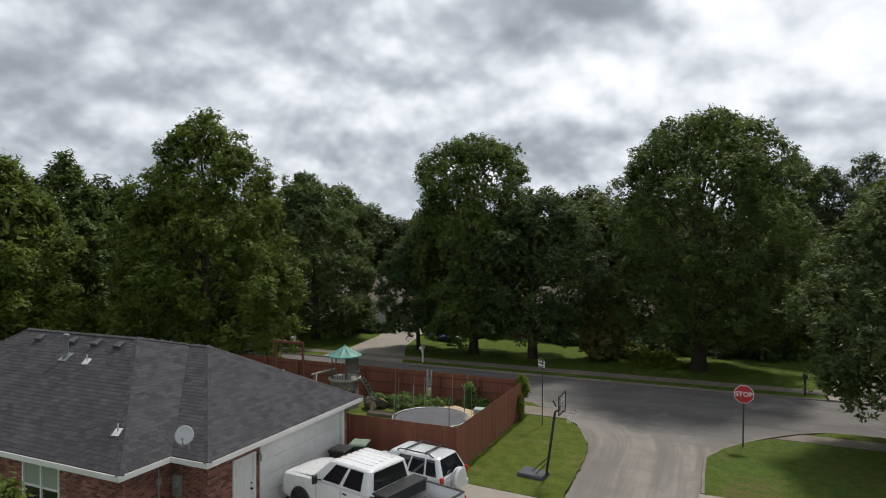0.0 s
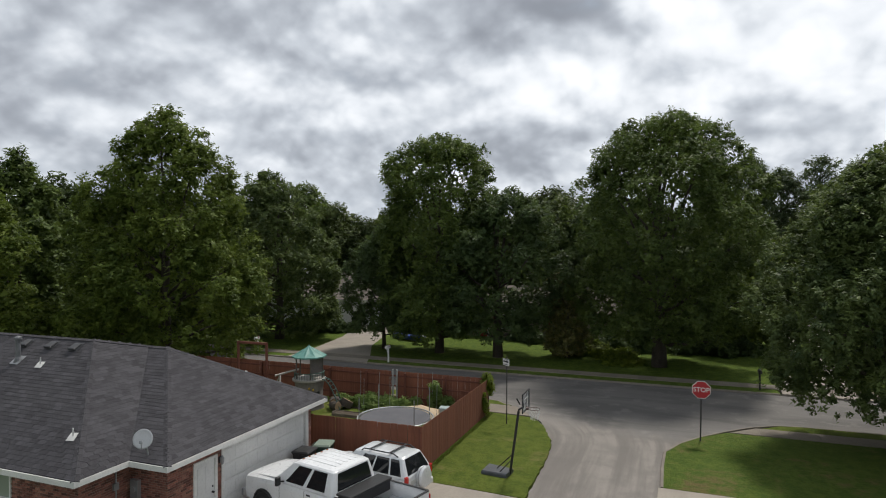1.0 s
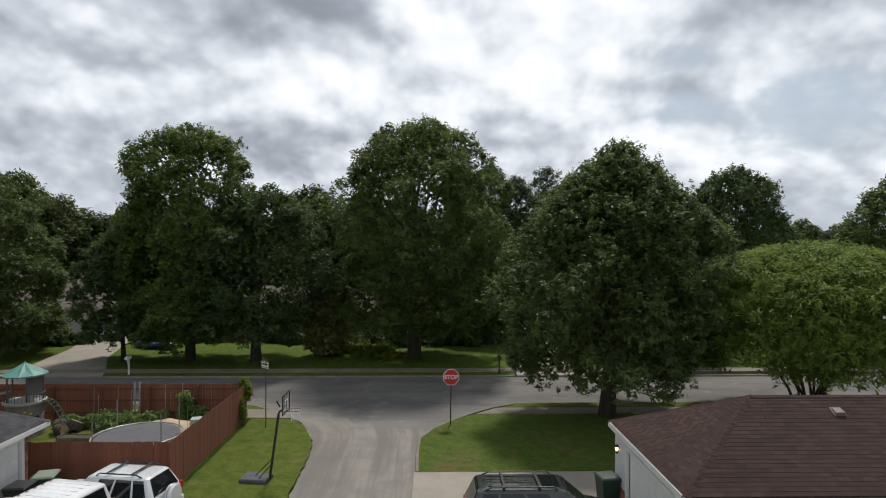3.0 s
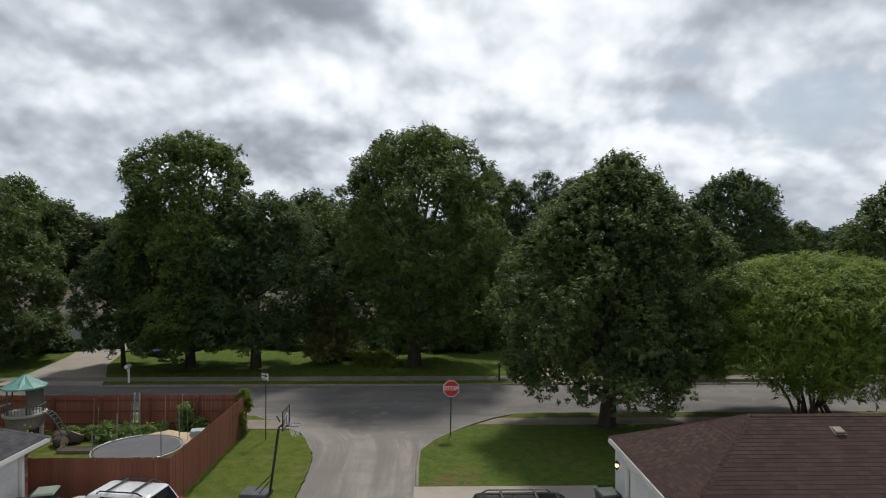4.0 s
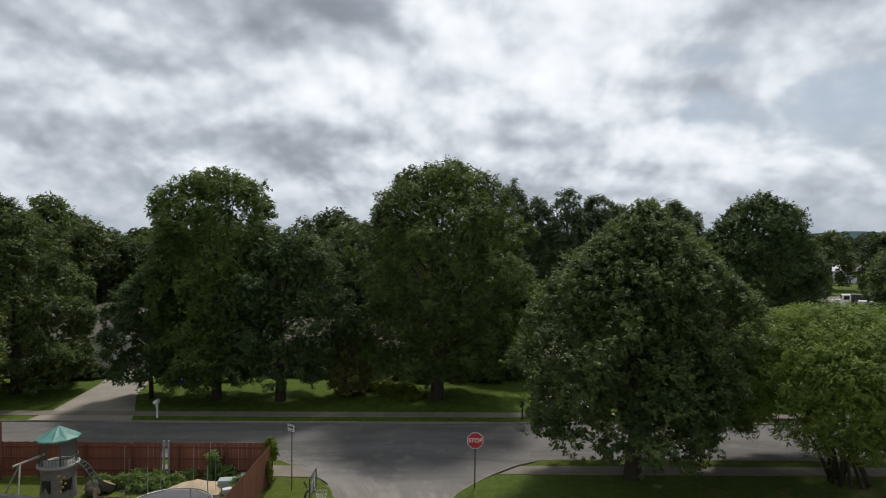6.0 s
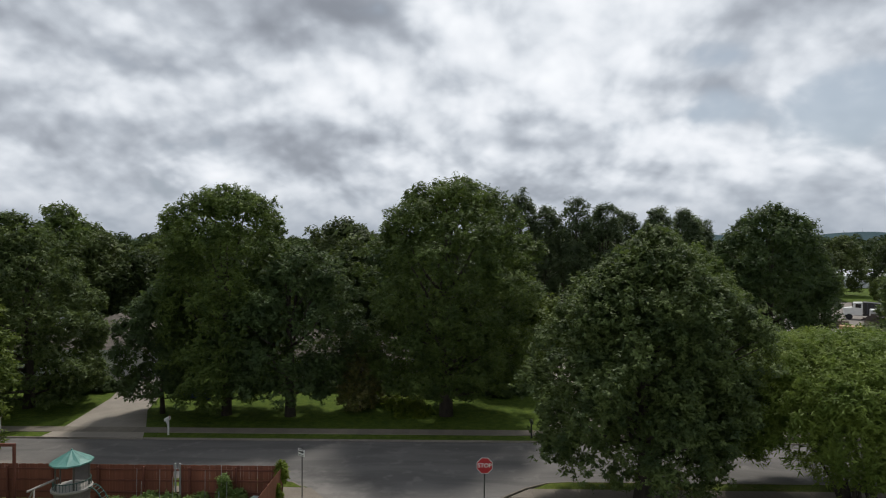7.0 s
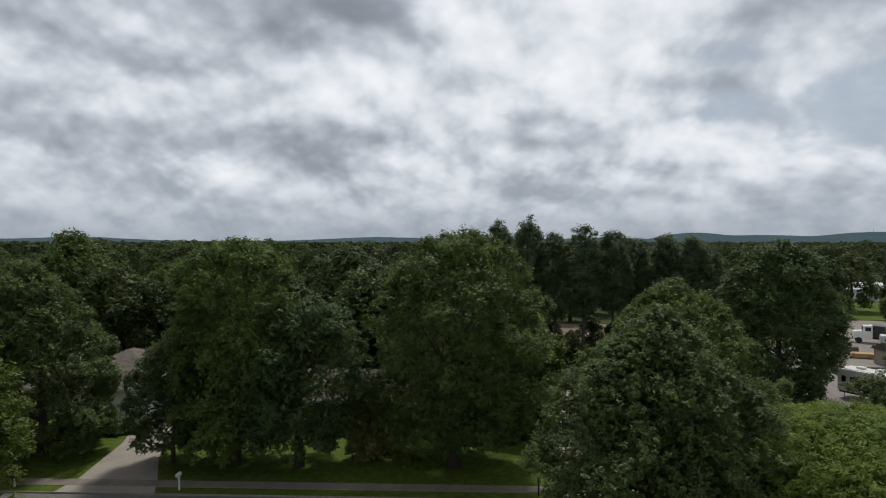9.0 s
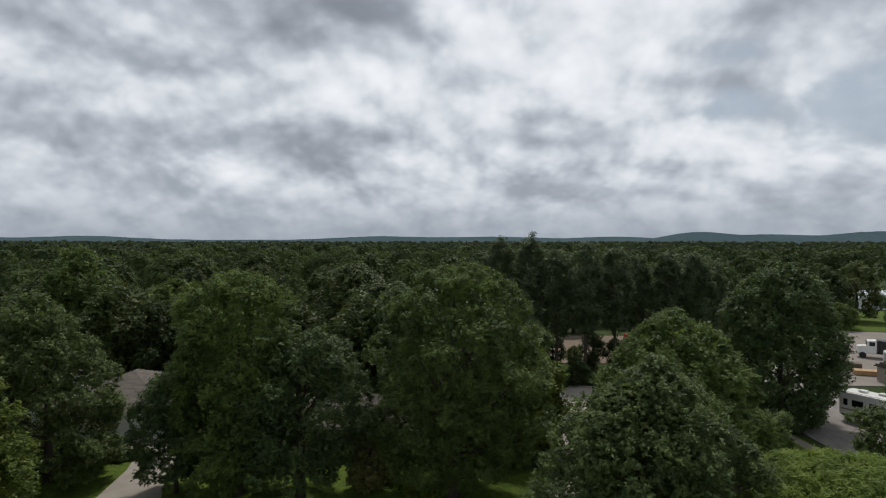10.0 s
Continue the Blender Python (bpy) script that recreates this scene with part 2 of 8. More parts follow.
def street():
    """Old asphalt that turns to pale sandy gravel in the side street, with wheel tracks sweeping round the corner."""
    m = bpy.data.materials.new("street")
    m.use_nodes = True
    t = m.node_tree
    t.nodes.clear()
    xyz = node(t, "ShaderNodeTexCoord").outputs["Object"]
    big = noise_tex(t, node(t, "ShaderNodeMapping", {"Vector": xyz, "Scale": (0.14, 0.7, 1)}).outputs[0], 1.0, 6, 0.6, 0.6)
    mid = noise_tex(t, xyz, 0.9, 7, 0.62)
    fine = noise_tex(t, xyz, 45.0, 4, 0.7)
    s = node(t, "ShaderNodeSeparateXYZ", {0: xyz})
    ex, ey = maths(t, "ADD", s.outputs[0], 10.2), maths(t, "MAXIMUM", maths(t, "ADD", s.outputs[1], -27.2), 0.0)
    rad = maths(t, "SQRT", maths(t, "ADD", maths(t, "MULTIPLY", ex, ex), maths(t, "MULTIPLY", ey, ey)))
    lanes = node(t, "ShaderNodeCombineXYZ", {0: maths(t, "MULTIPLY", rad, 1.9), 1: maths(t, "MULTIPLY", s.outputs[1], 0.10), 2: 0.0}).outputs[0]
    tracks = noise_tex(t, lanes, 1.0, 5, 0.6, 0.2)
    col = blend(t, smooth(t, big, 0.36, 0.66), (0.130, 0.124, 0.118), (0.176, 0.167, 0.158))
    col = blend(t, maths(t, "MULTIPLY", smooth(t, mid, 0.54, 0.68), 0.6), col, (0.235, 0.222, 0.208))
    # gravel of the side street, drifting out over the junction
    gravel = blend(t, smooth(t, tracks, 0.34, 0.64), (0.175, 0.160, 0.146), (0.262, 0.240, 0.217))
    gravel = blend(t, maths(t, "MULTIPLY", smooth(t, mid, 0.42, 0.68), 0.45), gravel, (0.150, 0.138, 0.128))
    reach = maths(t, "ADD", s.outputs[1], maths(t, "MULTIPLY_ADD", mid, 3.6, maths(t, "MULTIPLY", tracks, 2.2)))
    reach = maths(t, "MULTIPLY_ADD", s.outputs[0], 0.26, reach)
    side = maths(t, "MULTIPLY", smooth(t, reach, 33.4, 31.2), smooth(t, s.outputs[0], 7.0, 2.5))
    col = blend(t, side, col, gravel)
    # a dark arc, and drifts of sand on its inner side
    arc = maths(t, "MULTIPLY", smooth(t, rad, 6.3, 7.3), smooth(t, rad, 9.4, 7.8))
    arc = maths(t, "MULTIPLY", arc, maths(t, "MULTIPLY", smooth(t, mid, 0.36, 0.58), smooth(t, ey, 2.2, 4.5)))
    col = blend(t, maths(t, "MULTIPLY", arc, 0.55), col, (0.070, 0.067, 0.066))
    sand = maths(t, "MULTIPLY", maths(t, "MULTIPLY", smooth(t, rad, 7.0, 5.4), smooth(t, mid, 0.40, 0.58)), smooth(t, s.outputs[1], 29.0, 30.5))
    sand = maths(t, "MULTIPLY", sand, smooth(t, ex, -3.5, 0.5))
    col = blend(t, maths(t, "MULTIPLY", sand, 0.7), col, (0.255, 0.238, 0.218))
    col = blend(t, maths(t, "MULTIPLY", smooth(t, fine, 0.48, 0.74), 0.4), col, (0.085, 0.082, 0.08))
    bm_ = node(t, "ShaderNodeBump", {"Height": fine, "Strength": 0.4, "Distance": 0.015}).outputs[0]
    p = node(t, "ShaderNodeBsdfPrincipled", {"Base Color": col, "Roughness": 0.88, "Normal": bm_, "Specular IOR Level": 0.3})
    node(t, "ShaderNodeOutputMaterial", {0: p.outputs[0]})
    return m


ASPHALT = street()


def turf(name, green, lush, dry, dryness, dark=0.5):
    """Mown grass: patches of lush and dry turf, mottled by the mower; fine noise paints in the dark between the blades.
    """
    m = bpy.data.materials.new(name)
    m.use_nodes = True
    t = m.node_tree
    t.nodes.clear()
    xyz = node(t, "ShaderNodeTexCoord").outputs["Object"]
    patch = noise_tex(t, xyz, 0.33, 5, 0.62, 0.4)
    mott = noise_tex(t, xyz, 1.9, 6, 0.65)
    blade = noise_tex(t, xyz, 17.0, 5, 0.75)
    col = blend(t, smooth(t, mott, 0.32, 0.68), green, lush)
    dry_k = smooth(t, maths(t, "MULTIPLY_ADD", mott, 0.5, patch), 1.02 - dryness, 1.22 - dryness)
    col = blend(t, dry_k, col, dry)
    col = blend(t, maths(t, "MULTIPLY", smooth(t, blade, 0.46, 0.66), dark), col, tuple(v * 0.34 for v in green))
    col = blend(t, maths(t, "MULTIPLY", smooth(t, blade, 0.44, 0.30), 0.45), col, tuple(min(1.0, v * 1.6) for v in lush))
    bn = node(t, "ShaderNodeBump", {"Height": maths(t, "MULTIPLY_ADD", mott, 0.6, blade), "Strength": 0.9, "Distance": 0.06}).outputs[0]
    p = node(t, "ShaderNodeBsdfPrincipled", {"Base Color": col, "Roughness": 0.9, "Normal": bn, "Specular IOR Level": 0.12})
    node(t, "ShaderNodeOutputMaterial", {0: p.outputs[0]})
    return m


GRASS = turf("grass", (0.078, 0.112, 0.018), (0.122, 0.150, 0.026), (0.165, 0.150, 0.055), 0.22)
GRASS_DRY = turf("dry_grass", (0.066, 0.108, 0.019), (0.104, 0.142, 0.027), (0.150, 0.118, 0.052), 0.24)
GRASS_FAR = turf("shaded_grass", (0.062, 0.104, 0.016), (0.118, 0.165, 0.024), (0.085, 0.075, 0.035), 0.10, 0.6)

# ---------------------------------------------------------------- mesh helpers


def mesh_np(name, verts, quads, mat):
    """A mesh from arrays: verts (n, 3) and faces (m, 4) or (m, 3)."""
    me = bpy.data.meshes.new(name)
    verts, quads = np.asarray(verts, np.float32), np.asarray(quads, np.int32)
    k = quads.shape[1]
    me.vertices.add(len(verts))
    me.vertices.foreach_set("co", verts.ravel())
    me.loops.add(quads.size)
    me.loops.foreach_set("vertex_index", quads.ravel())
    me.polygons.add(len(quads))
    me.polygons.foreach_set("loop_start", np.arange(0, quads.size, k, dtype=np.int32))
    me.polygons.foreach_set("use_smooth", np.zeros(len(quads), dtype=bool))
    me.update(calc_edges=True)
    if mat:
        me.materials.append(mat)
    return me


def link_mesh(name, me, parent=None, label="", m=None):
    ob = new(name, me)
    if parent:
        ob.parent = parent
    if m is not None:
        ob.matrix_basis = m
    if label:
        ob["label"] = label
    return ob


def part(name, bm, mat, parent=None, label="", shade=False, m=None):
    me = bpy.data.meshes.new(name)
    bmesh.ops.recalc_face_normals(bm, faces=bm.faces)
    if shade:
        for f in bm.faces:
            f.smooth = True
    bm.to_mesh(me)
    bm.free()
    if mat:
        me.materials.append(mat)
    return link_mesh(name, me, parent, label, m)


def thing(name, label, category, group="", kind="", at=None):
    ob = new(name)
    if at is not None:
        ob.matrix_basis = at if isinstance(at, Matrix) else Matrix.Translation(at)
    return tagged(ob, label, category, group, kind)


def add_box(bm, lo, hi, bevel=0.0, m=None, seg=1):
    r = bmesh.ops.create_cube(bm, size=1.0)
    vs = r["verts"]
    c = [(a + b) / 2 for a, b in zip(lo, hi)]
    s = [abs(b - a) for a, b in zip(lo, hi)]
    for v in vs:
        v.co = Vector((v.co.x * s[0] + c[0], v.co.y * s[1] + c[1], v.co.z * s[2] + c[2]))
    out = vs
    if bevel:
        es = list({e for v in vs for e in v.link_edges})
        r = bmesh.ops.bevel(bm, geom=es, offset=bevel, segments=seg, affect="EDGES", profile=0.5)
        out = list({v for f in r["faces"] for v in f.verts} | {v for v in vs if v.is_valid})
    if m is not None:
        bmesh.ops.transform(bm, matrix=m, verts=out)
    return out


def box(lo, hi, bevel=0.0, m=None, seg=1):
    bm = bmesh.new()
    add_box(bm, lo, hi, bevel, m, seg)
    return bm


def add_tube(bm, pts, radii, sides=8, cap=True):
    """A tube through pts; radii one number or one a point."""
    pts = [Vector(p) for p in pts]
    if not hasattr(radii, "__len__"):
        radii = [radii] * len(pts)
    rings = []
    ref = Vector((0.31, 0.17, 0.93)).normalized()
    for i, p in enumerate(pts):
        d = (pts[min(i + 1, len(pts) - 1)] - pts[max(i - 1, 0)]).normalized()
        a = d.cross(ref)
        if a.length < 0.1:
            a = d.cross(Vector((1, 0, 0)))
        a.normalize()
        b = d.cross(a)
        rings.append([bm.verts.new(p + radii[i] * (math.cos(2 * math.pi * k / sides) * a + math.sin(2 * math.pi * k / sides) * b)) for k in range(sides)])
    for r0, r1 in zip(rings, rings[1:]):
        for k in range(sides):
            bm.faces.new((r0[k], r0[(k + 1) % sides], r1[(k + 1) % sides], r1[k]))
    if cap:
        bm.faces.new(rings[0][::-1])
        bm.faces.new(rings[-1])


def tube(pts, radii, sides=8):
    bm = bmesh.new()
    add_tube(bm, pts, radii, sides)
    return bm


def add_prism(bm, outline, z0, z1):
    """A slab over a plan outline; z0 and z1 numbers, or z1 a function of (x, y)."""
    zt = z1 if callable(z1) else (lambda x, y: z1)
    lo = [bm.verts.new((x, y, z0)) for x, y in outline]
    hi = [bm.verts.new((x, y, zt(x, y))) for x, y in outline]
    n = len(outline)
    bm.faces.new(hi)
    bm.faces.new(lo[::-1])
    for i in range(n):
        bm.faces.new((lo[i], lo[(i + 1) % n], hi[(i + 1) % n], hi[i]))


def prism(outline, z0, z1):
    bm = bmesh.new()
    add_prism(bm, outline, z0, z1)
    return bm


def add_loft(bm, rings, cap=True):
    vs = [[bm.verts.new(p) for p in r] for r in rings]
    n = len(vs[0])
    for a, b in zip(vs, vs[1:]):
        for k in range(n):
            bm.faces.new((a[k], a[(k + 1) % n], b[(k + 1) % n], b[k]))
    if cap:
        bm.faces.new(vs[0][::-1])
        bm.faces.new(vs[-1])


def loft(rings, cap=True):
    bm = bmesh.new()
    add_loft(bm, rings, cap)
    return bm


def add_disc(bm, centre, axis, radius, depth, sides=20, bevel=0.0):
    """A short round bar about centre along axis."""
    q = Vector(axis).normalized().to_track_quat("Z", "Y").to_matrix().to_4x4()
    r = bmesh.ops.create_cone(bm, cap_ends=True, segments=sides, radius1=radius, radius2=radius, depth=depth)
    bmesh.ops.transform(bm, matrix=Matrix.Translation(centre) @ q, verts=r["verts"])
    return r["verts"]


def disc(centre, axis, radius, depth, sides=20):
    bm = bmesh.new()
    add_disc(bm, centre, axis, radius, depth, sides)
    return bm


def ragged(pts, step=0.25, amp=0.06, seed=1):
    """A line of plan points, cut finely and made uneven."""
    rng = random.Random(seed)
    out = []
    for (x0, y0), (x1, y1) in zip(pts, pts[1:]):
        n = max(1, int(math.hypot(x1 - x0, y1 - y0) / step))
        for i in range(n):
            f = i / n
            out.append((x0 + (x1 - x0) * f + rng.uniform(-amp, amp), y0 + (y1 - y0) * f + rng.uniform(-amp, amp)))
    out.append(pts[-1])
    return out


# ---------------------------------------------------------------- ground, streets, lawns
ROAD_Z, LAWN_Z = -0.06, 0.03
part("ground", prism([(-4500, -300), (4500, -300), (4500, 4600), (-4500, 4600)], -0.5, -0.13), FIELD)
tagged(bpy.data.objects["ground"], "green field sheet reaching the horizon", "ground", kind="structure")


def setting(name, bm, mat, label, category):
    return tagged(part(name, bm, mat), label, category, kind="structure")


setting("road_main", prism([(-140, 33.55), (-10.5, 33.55), (-9.3, 33.2), (-8.0, 32.0), (-6.4, 30.4)] + ragged([(-5.9, 29.6), (-0.4, 29.4)], 0.4, 0.12, 3)
                           + [(0.1, 29.0), (0.9, 30.2), (2.1, 31.7), (3.2, 32.7), (4.4, 33.4), (5.5, 33.55), (140, 33.55), (140, 40.25), (-140, 40.25)], -0.13, ROAD_Z),
        ASPHALT, "grey worn asphalt street with pale sandy patches", "road")
side_edge = ragged([(-4.8, -12), (-4.8, 20.9), (-4.9, 22.5), (-4.95, 24.5), (-5.05, 26.2), (-5.25, 27.4), (-5.95, 29.3), (-6.5, 30.0)], 0.25, 0.05, 7)
setting("road_side", prism([(-0.45, -12)] + [(-0.47, 20.9), (-0.48, 25.6), (-0.45, 27.5), (0.12, 29.0)] + ragged([(-0.4, 29.55), (-5.6, 29.75)], 0.4, 0.1, 5) + side_edge[::-1], -0.13, ROAD_Z + 0.003),
        ASPHALT, "pale worn side street with sandy wheel tracks", "road")
ragged_near = ragged([(-6.7, 30.5), (-5.95, 29.3), (-5.25, 27.4), (-5.0, 26.2), (-4.92, 24.5), (-4.9, 22.5), (-4.85, 20.7)], 0.18, 0.05, 9)
setting("lawn_left", prism([(-34, 21.6), (-34, 30.75), (-9.4, 30.72), (-7.9, 30.62)] + ragged_near + [(-9.05, 20.95), (-9.05, 21.6)], -0.13, LAWN_Z), GRASS,
        "mown green lawn with a ragged edge beside the street", "lawn")
setting("lawn_house", prism([(-40, -10), (-14.5, -10), (-14.5, 21.5), (-40, 21.5)], -0.13, LAWN_Z), GRASS, "green lawn round the grey-roofed house", "lawn")
setting("pavement_left", prism([(-140, 30.78), (-9.4, 30.75), (-6.9, 30.68), (-8.05, 32.25), (-9.6, 32.3), (-140, 32.3)], -0.13, LAWN_Z + 0.012), WALK, "narrow tan concrete pavement", "pavement")
setting("verge_left", prism([(-140, 32.32), (-9.6, 32.32), (-8.3, 32.35), (-9.2, 33.0), (-10.6, 33.36), (-140, 33.38)], -0.13, LAWN_Z), GRASS, "grass strip between pavement and kerb", "grass")
setting("lawn_right", prism([(-0.42, 23.35), (-0.46, 25.6), (-0.41, 27.43), (0.2, 28.87), (1.0, 30.05), (2.15, 31.2), (140, 31.2), (140, 23.35)], -0.13, LAWN_Z), GRASS_DRY,
        "green lawn corner with a dry brown patch", "lawn")
setting("pavement_right", prism([(2.3, 31.25), (3.5, 32.4), (140, 32.4), (140, 31.25)], -0.13, LAWN_Z + 0.012), WALK, "narrow tan concrete pavement", "pavement")
setting("verge_right", prism([(3.7, 32.43), (4.6, 33.2), (5.6, 33.38), (140, 33.38), (140, 32.43)], -0.13, LAWN_Z), GRASS, "grass strip between pavement and kerb", "grass")
setting("verge_far", prism([(-21.8, 40.45), (5.6, 40.45), (5.6, 41.45), (-22.2, 41.45)], -0.13, LAWN_Z), GRASS_FAR, "shaded grass strip along the far kerb", "grass")
setting("verge_far_left", prism([(-140, 40.45), (-27.7, 40.45), (-27.9, 41.45), (-140, 41.45)], -0.13, LAWN_Z), GRASS_FAR, "shaded grass strip along the far kerb", "grass")
setting("pavement_far", prism([(-140, 41.48), (140, 41.48), (140, 42.65), (-140, 42.65)], -0.13, LAWN_Z + 0.012), WALK, "tan concrete pavement under the trees", "pavement")
setting("lawn_far", prism([(-22.4, 42.68), (6.0, 42.68), (8.0, 54.0), (10.5, 66), (-27, 66), (-26.5, 54), (-24.5, 47.0)], -0.13, LAWN_Z), GRASS_FAR, "sunlit and shaded grass under the street trees", "lawn")
setting("lawn_far_left", prism([(-140, 42.68), (-28.0, 42.68), (-29.3, 50.6), (-30.5, 54.5), (-34, 58), (-140, 70)], -0.13, LAWN_Z), GRASS_FAR, "green lawn beside the far driveway", "lawn")
setting("driveway_far", prism([(-28.3, 40.3), (-21.3, 40.3), (-22.3, 42.7), (-24.4, 47.0), (-26.3, 54), (-28.2, 60), (-38, 60), (-30.6, 54.5), (-29.35, 50.6), (-28.1, 42.7)], -0.13, LAWN_Z + 0.02),
        CONCRETE, "tan concrete driveway rising to the far garage", "driveway")
setting("driveway_far_right", prism([(5.7, 40.3), (10.2, 40.3), (9.8, 47), (12.5, 62), (15.0, 76), (16.5, 84), (12.0, 84), (10.6, 72), (8.4, 58), (6.2, 47)], -0.13, LAWN_Z + 0.02),
        CONCRETE, "pale concrete drive between the far trees", "driveway")
setting("lawn_far_right", prism([(10.3, 42.68), (33.5, 42.68), (33.0, 64), (31, 80), (18, 80), (13, 62), (10.0, 48)], -0.13, LAWN_Z), GRASS_FAR, "shaded lawn behind the far pavement", "lawn")
setting("driveway_house", prism([(-13.5, 12.5), (-4.75, 12.5), (-4.8, 20.62), (-9.0, 20.92), (-13.5, 21.55)], -0.13, LAWN_Z + 0.004), CONCRETE, "tan concrete driveway in front of the garage", "driveway")
setting("driveway_right", prism([(-0.6, 17.2), (6.4, 17.2), (6.4, 23.3), (-0.58, 23.3)], -0.13, LAWN_Z + 0.01), CONCRETE, "pale concrete driveway", "driveway")
setting("lawn_front_right", prism([(-0.45, -10), (6.0, -10), (6.0, 17.15), (-0.45, 17.15)], -0.13, LAWN_Z), GRASS, "front lawn", "lawn")


def kerb_line(pts, name="kerb"):
    bm = bmesh.new()
    n = len(pts)
    rings = []
    for i, (x, y) in enumerate(pts):
        a, b = Vector(pts[max(i - 1, 0)]), Vector(pts[min(i + 1, n - 1)])
        d = (b - a).normalized()
        s = Vector((-d.y, d.x))
        prof = ((-0.06, -0.13), (-0.06, 0.03), (-0.04, 0.04), (0.03, 0.036), (0.06, 0.01), (0.075, -0.05), (0.075, -0.13))
        rings.append([(x + s.x * u, y + s.y * u, z) for u, z in prof])
    add_loft(bm, rings)
    return setting(name, bm, KERB, "worn concrete kerb along the street", "kerb")


kerb_line([(x, 40.36) for x in np.linspace(5.6, -21.3, 30)], "kerb_far")
kerb_line([(x, 40.36) for x in np.linspace(-28.3, -120, 20)], "kerb_far_left")
kerb_line([(x, 40.36) for x in np.linspace(120, 10.2, 20)], "kerb_far_right")
kerb_line([(x, 33.46) for x in np.linspace(-120, -10.6, 30)] + [(-9.25, 33.08), (-8.1, 32.0)], "kerb_near_left")
kerb_line([(-0.47, 23.4), (-0.5, 25.6), (-0.45, 27.45), (0.16, 28.9), (0.97, 30.1), (2.15, 31.45), (3.3, 32.55), (4.5, 33.28), (5.6, 33.46)]
          + [(x, 33.46) for x in np.linspace(9, 120, 30)], "kerb_near_right")
# the street that leaves to the upper right, with its own pavement
setting("road_right", prism([(35.5, 40.25), (47, 40.25), (44, 66), (48, 84), (66, 112), (58, 116), (40, 86), (34.2, 64.0)], -0.13, ROAD_Z + 0.004), GRAVELLY, "pale grey side street beyond the trees", "road")
setting("yard_right", prism([(50, 86), (92, 86), (112, 132), (80, 140), (62, 112)], -0.13, 0.02), surface("yard_gravel", (0.21, 0.185, 0.16), (0.25, 0.22, 0.19), (0.17, 0.15, 0.13), 0.2, 3.0, 0.95), "pale gravel yard with parked trucks", "yard")
setting("pavement_street_right", prism([(33.0, 42.7), (34.2, 42.7), (32.6, 64.0), (31.4, 64.0)], -0.13, LAWN_Z + 0.012), WALK, "tan concrete pavement", "pavement")
setting("dirt_lot", prism([(14, 100), (40, 100), (47, 130), (12, 130)], -0.13, 0.0), surface("red_dirt", (0.15, 0.105, 0.072), (0.19, 0.145, 0.10), (0.07, 0.075, 0.035), 0.3, 4.0, 0.95), "reddish bare earth behind the pines", "ground")

# ---------------------------------------------------------------- trees


